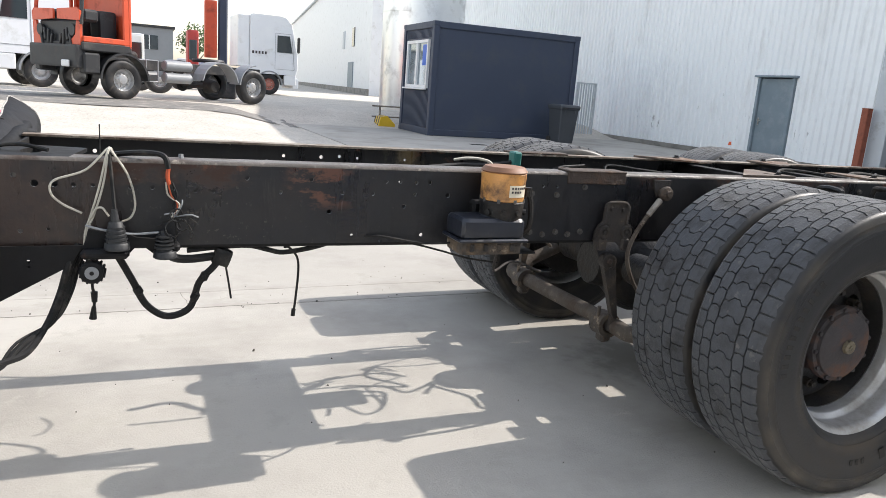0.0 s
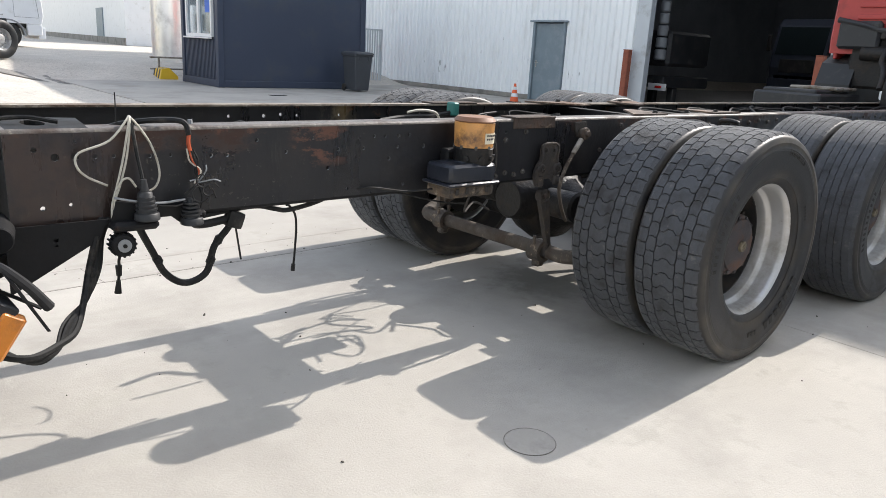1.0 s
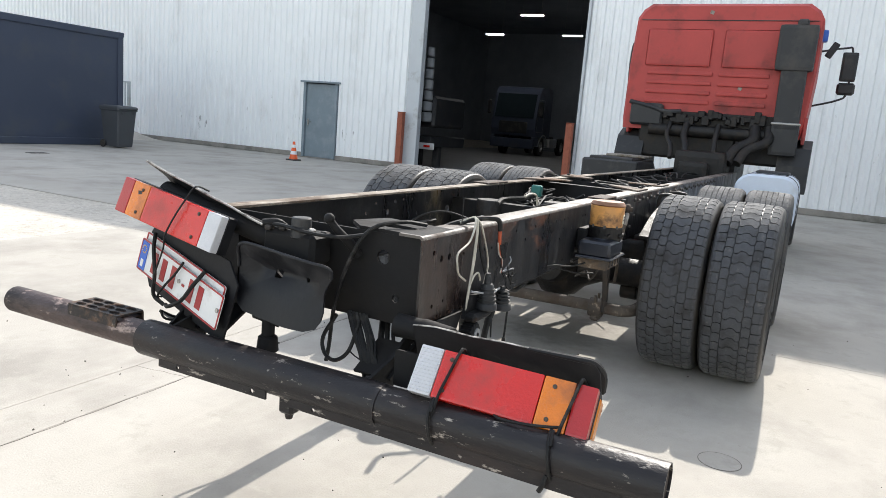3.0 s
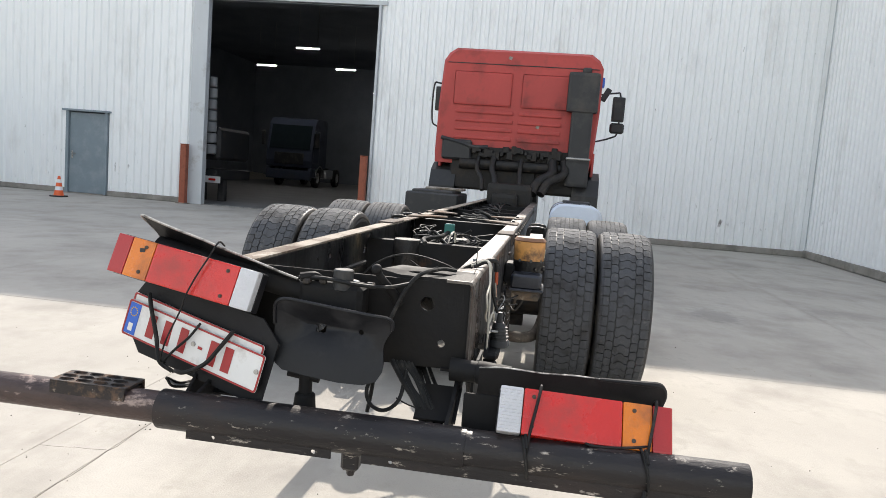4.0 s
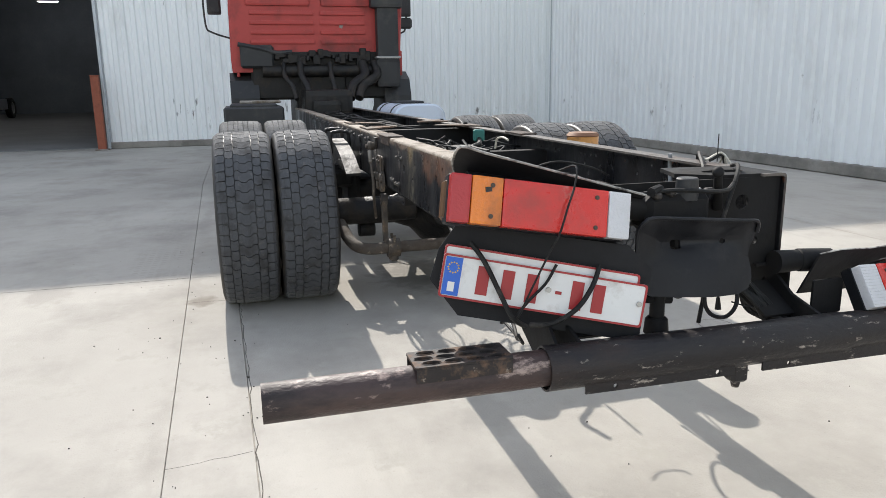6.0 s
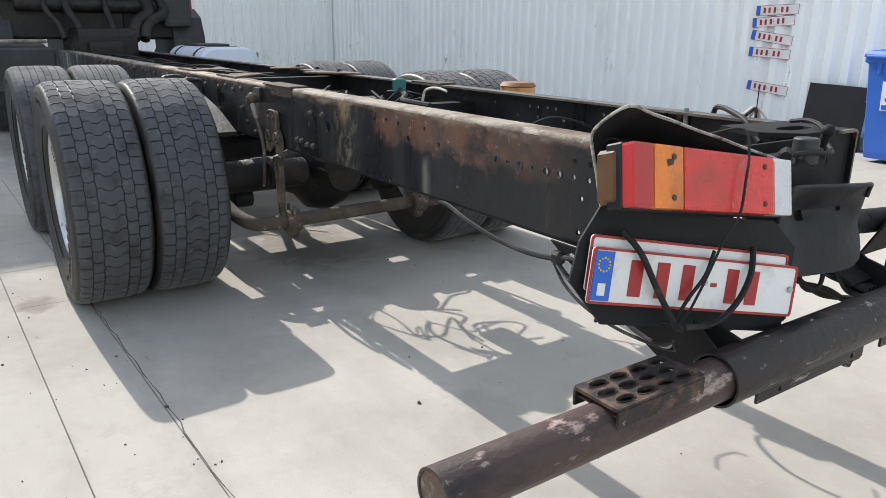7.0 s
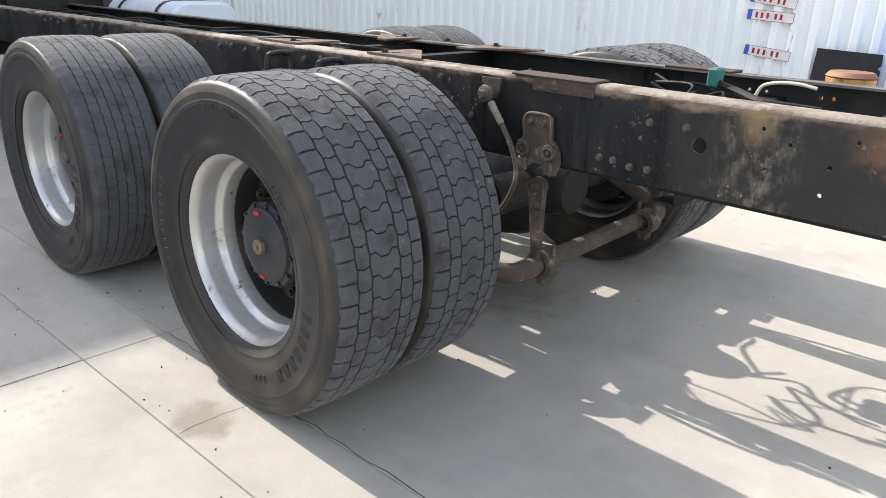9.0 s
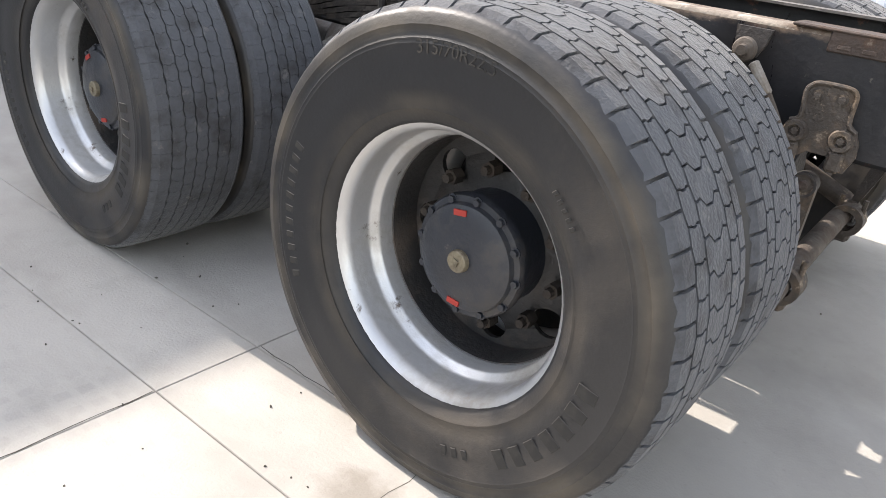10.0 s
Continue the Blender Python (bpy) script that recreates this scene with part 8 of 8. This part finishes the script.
# far buildings, tree, clutter
fb = thing("warehouse", "long white warehouse with grey door and slit windows", "building", (14.0, 53.0, ground_z(14, 53)))
fa = math.degrees(math.atan2(85.8, 10.0))
fb.matrix_basis = pose(14.0, 54.0, ground_z(14, 53), 0, 0, fa)
part("wall", B((43, -4, 5.5), (90, 8, 11), .02), M_WHITE, fb)
part("roof", B((43, -4, 11.1), (91, 8.6, .25), .02), M_TRIM, fb)
for x0, x1, z0, z1, mm, nm in ((6.6, 9.6, 0, 2.7, M_DOOR, "door"), (6.4, 7.6, 4.0, 5.6, M_DGLASS, "window"), (12.6, 13.8, 4.0, 5.6, M_TRIM, "window")):
    part(nm, B(((x0 + x1) / 2, .03, (z0 + z1) / 2), (x1 - x0, .10, z1 - z0), .01), mm, fb)
part("base", B((43, .06, .25), (90, .16, .5), .01), M_PLINTH, fb)
gb = thing("grey_building", "flat grey building with a row of dark windows", "building", (-7.0, 62, ground_z(-7, 62)))
part("wall", B((0, 4, 2.05), (14, 8, 4.1), .02), M_GREYFAR, gb)
part("roof_edge", B((0, 4, 4.15), (14.3, 8.3, .2), .02), M_PLASTIC, gb)
for i in range(6):
    w = part("window", B((-5.8 + 2.2 * i, -.02, 2.9), (1.3, .08, 1.1), .01), M_DGLASS, gb)
    part("frame", B((-5.8 + 2.2 * i, -.045, 2.9), (.06, .06, 1.1)), M_PVC, w)
random.seed(21)
tree = thing("tree", "small leafy green tree behind the parked trucks", "tree", (2.1, 66, ground_z(2, 66)))
b = T([(0, 0, 0), (.05, .05, 1.2), (-.05, .1, 2.4), (.0, .1, 3.4)], .16, 8, 4, r_end=.05)
for k in range(5):
    a = 1.26 * k
    tube(b, [(0, .05, 1.6 + .25 * k), (.5 * math.cos(a), .5 * math.sin(a), 2.3 + .25 * k), (1.0 * math.cos(a), 1.0 * math.sin(a), 2.8 + .3 * k)], .06, 6, 3, r_end=.02)
part("trunk", b, M_BARK, tree)
b = bmesh.new()
for k in range(900):
    d = Vector((random.gauss(0, 1), random.gauss(0, 1), random.gauss(0, .9)))
    d = d.normalized() * random.uniform(.55, 1.0) * (1 + .25 * math.sin(3 * d.x + 2 * d.z))
    c = Vector((0, 0, 3.5)) + Vector((d.x * 1.7, d.y * 1.7, d.z * 1.35))
    u = Vector((random.gauss(0, 1), random.gauss(0, 1), random.gauss(0, 1))).normalized()
    v = u.orthogonal().normalized()
    q = [c + (u * i + v * j) * random.uniform(.06, .13) for i, j in ((-1, -.6), (1, -.6), (.8, .7), (-.8, .7))]
    bm_f = [b.verts.new(p) for p in q]
    b.faces.new(bm_f)
part("crown", b, M_LEAF, tree)
for nm, lab, x, y, s, mm in (("pallet_box", "blue crate among the scrap", .9, 40, (.8, .8, 1.2), M_PBLUE), ("scrap_cab", "yellow scrapped machine cover behind the trucks", -3.06, 33, (.34, 1.2, 2.75), M_YELLOW), ("scrap_cab", "red scrapped cab shell behind the trucks", 0.12, 38, (.55, 1.6, 2.9), M_CABRED), ("scrap_cab", "white scrapped cab behind the trucks", -2.55, 36, (.75, 1.6, 2.4), M_WHITE), ("scrap_cab", "pale scrapped body behind the trucks", .2, 41, (1.4, 2.0, 1.5), M_TRIM)):
    t = thing(nm, lab, "scrap", (x, y, ground_z(x, y)))
    part("shell", B((0, 0, s[2] / 2), s, .12, seg=2), mm, t)
    part("opening", B((0, -s[1] / 2, s[2] * .66), (s[0] * .7, .06, s[2] * .34), .02), M_DGLASS, t)

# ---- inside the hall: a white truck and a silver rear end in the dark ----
# Anthracite on this pale cab stands in for the gloom of the hall.
cabover("parked_truck", "pale truck in the dark workshop, its dimness painted in", (33.0, 13.2, 0.01), 180, M_ANTHR, 3.6, bars=False, length=4)
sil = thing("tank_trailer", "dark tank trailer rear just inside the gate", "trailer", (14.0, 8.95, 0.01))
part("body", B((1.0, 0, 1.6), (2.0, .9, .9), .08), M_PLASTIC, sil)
# Plain grey instead of bright metal paints the hall's dimness onto the silver.
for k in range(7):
    part("cylinder", C((-.1, -.25, 1.30 + .30 * k), (-.1, -.25, 1.57 + .30 * k), .15 - .006 * k, seg=20, bev=.03), M_ROLLGREY, sil, "silver stacked cylinder in dimmed grey", smooth=True)
part("plate", B((-.12, -.3, .62), (.03, .55, .18), .01), M_PWHITE, sil)
part("lamp", B((-.15, -.35, .62), (.03, .2, .06), .01), M_LRED, sil)
part("chassis", B((1.0, 0, .75), (2.2, .9, .3), .03), M_PLASTIC, sil)
part("leg", B((.6, -.3, .30), (.2, .2, .6), .02), M_PLASTIC, sil)
part("leg", B((.6, .3, .30), (.2, .2, .6), .02), M_PLASTIC, sil)

# ---- concrete slabs of the yard, joints recessed (last in the file) ----
def slab(x0, y0, x1, y1, gap=0.0009):
    b = bmesh.new()
    skew = lambda x, y: (x, y + (0.030 * max(-6.0, min(6.0, x)) if 0.9 < y < 1.8 else 0.0))     # the drain strip runs a little askew
    o = [skew(x, y) for x, y in ((x0 + gap, y0 + gap), (x1 - gap, y0 + gap), (x1 - gap, y1 - gap), (x0 + gap, y1 - gap))]
    e = 0.002
    i = [skew(x, y) for x, y in ((x0 + gap + e, y0 + gap + e), (x1 - gap - e, y0 + gap + e), (x1 - gap - e, y1 - gap - e), (x0 + gap + e, y1 - gap - e))]
    rings(b, [[(x, y, -0.03) for x, y in o], [(x, y, -0.003) for x, y in o], [(x, y, 0.0) for x, y in i]])
    return part("slab", b, M_CONC, ground)


xs = [-26, -20.4, -14.8, -9.6, -4.5, 0.585, 5.7, 10.8, 12.8]
ys = [-6.36, -3.6, 1.216, 1.507, 4.7]
for x0, x1 in zip(xs, xs[1:]):
    for y0, y1 in zip(ys, ys[1:]):
        slab(x0, y0, x1, y1)
for x0, x1 in ((1.6, 5.7), (5.7, 10.8), (10.8, 12.8)):
    for y0, y1 in ((4.7, 9.4), (9.4, 14.2), (14.2, 17.9)):
        slab(x0, y0, x1, y1)

# iron cap ring, short cracks and grit on the concrete
cap = thing("manhole_cover", "small round cover set flush in the concrete yard", "cover", (-1.288, -1.147, 0))
part("disc", C((0, 0, -0.02), (0, 0, 0.0012), 0.083, seg=32), M_CONCP, cap)
part("ring", lathe(bmesh.new(), [(0.0835, -0.01), (0.0835, 0.0018), (0.0865, 0.0018), (0.0865, -0.01)], 40, Matrix.Rotation(radians(90), 4, "X")), mat("dusty_ring", (0.17, 0.155, 0.13), 0.9, var=0.3, scale=20, dirt=(0.30, 0.28, 0.25), dirt_amt=0.5, dirt_scale=16), cap, "thin dusty ring")
random.seed(8)


def crack(pts, w=0.0025):
    """A thin wandering crack line filled with dirt."""
    b = bmesh.new()
    q = []
    for (x0, y0), (x1, y1) in zip(pts, pts[1:]):
        n = max(2, int(math.hypot(x1 - x0, y1 - y0) / 0.06))
        q += [(x0 + (x1 - x0) * i / n + random.uniform(-.006, .006), y0 + (y1 - y0) * i / n + random.uniform(-.006, .006)) for i in range(n)]
    q.append(pts[-1])
    loops = []
    for i, (x, y) in enumerate(q):
        a, c = q[max(0, i - 1)], q[min(len(q) - 1, i + 1)]
        d = Vector((c[0] - a[0], c[1] - a[1], 0)).normalized()
        s = Vector((-d.y, d.x, 0)) * w * random.uniform(.25, .6)
        loops.append([Vector((x, y, 0.0004)) + s, Vector((x, y, 0.0004)) - s, Vector((x, y, -0.004))])
    return part("crack", rings(b, loops), M_CRACK, ground)


crack([(-1.945, 1.16), (-1.96, 1.25), (-1.98, 1.34), (-1.99, 1.445)])
crack([(-4.4, 1.075), (-3.4, 1.105), (-2.4, 1.14), (-1.4, 1.165), (-0.5, 1.195), (0.58, 1.225)], 0.004)
crack([(-0.025, 1.215), (-0.03, 1.30), (-0.02, 1.40), (-0.025, 1.50)])
crack([(0.585, 1.53), (0.59, 2.2), (0.575, 3.0), (0.59, 4.6)], 0.003)
b = bmesh.new()
for k in range(190):
    x, y = random.uniform(-4.2, 1.5), random.choice((random.uniform(-2.6, 3.0), random.uniform(1.1, 1.7)))
    r = random.choice((0.003, 0.003, 0.004, 0.004, 0.006, 0.010 if k % 12 == 0 else 0.004))
    m = Matrix.Translation((x, y, r * .25)) @ Euler((random.random() * 3, random.random() * 3, random.random() * 3)).to_matrix().to_4x4() @ Matrix.Diagonal((r, r * random.uniform(.5, 1.2), r * .5, 1))
    bmesh.ops.create_icosphere(b, subdivisions=1, radius=1.0, matrix=m)
tagged(obj("grit", b, M_CRACK), "scattered dark grit and crumbs on the concrete", "grit", kind="stuff")
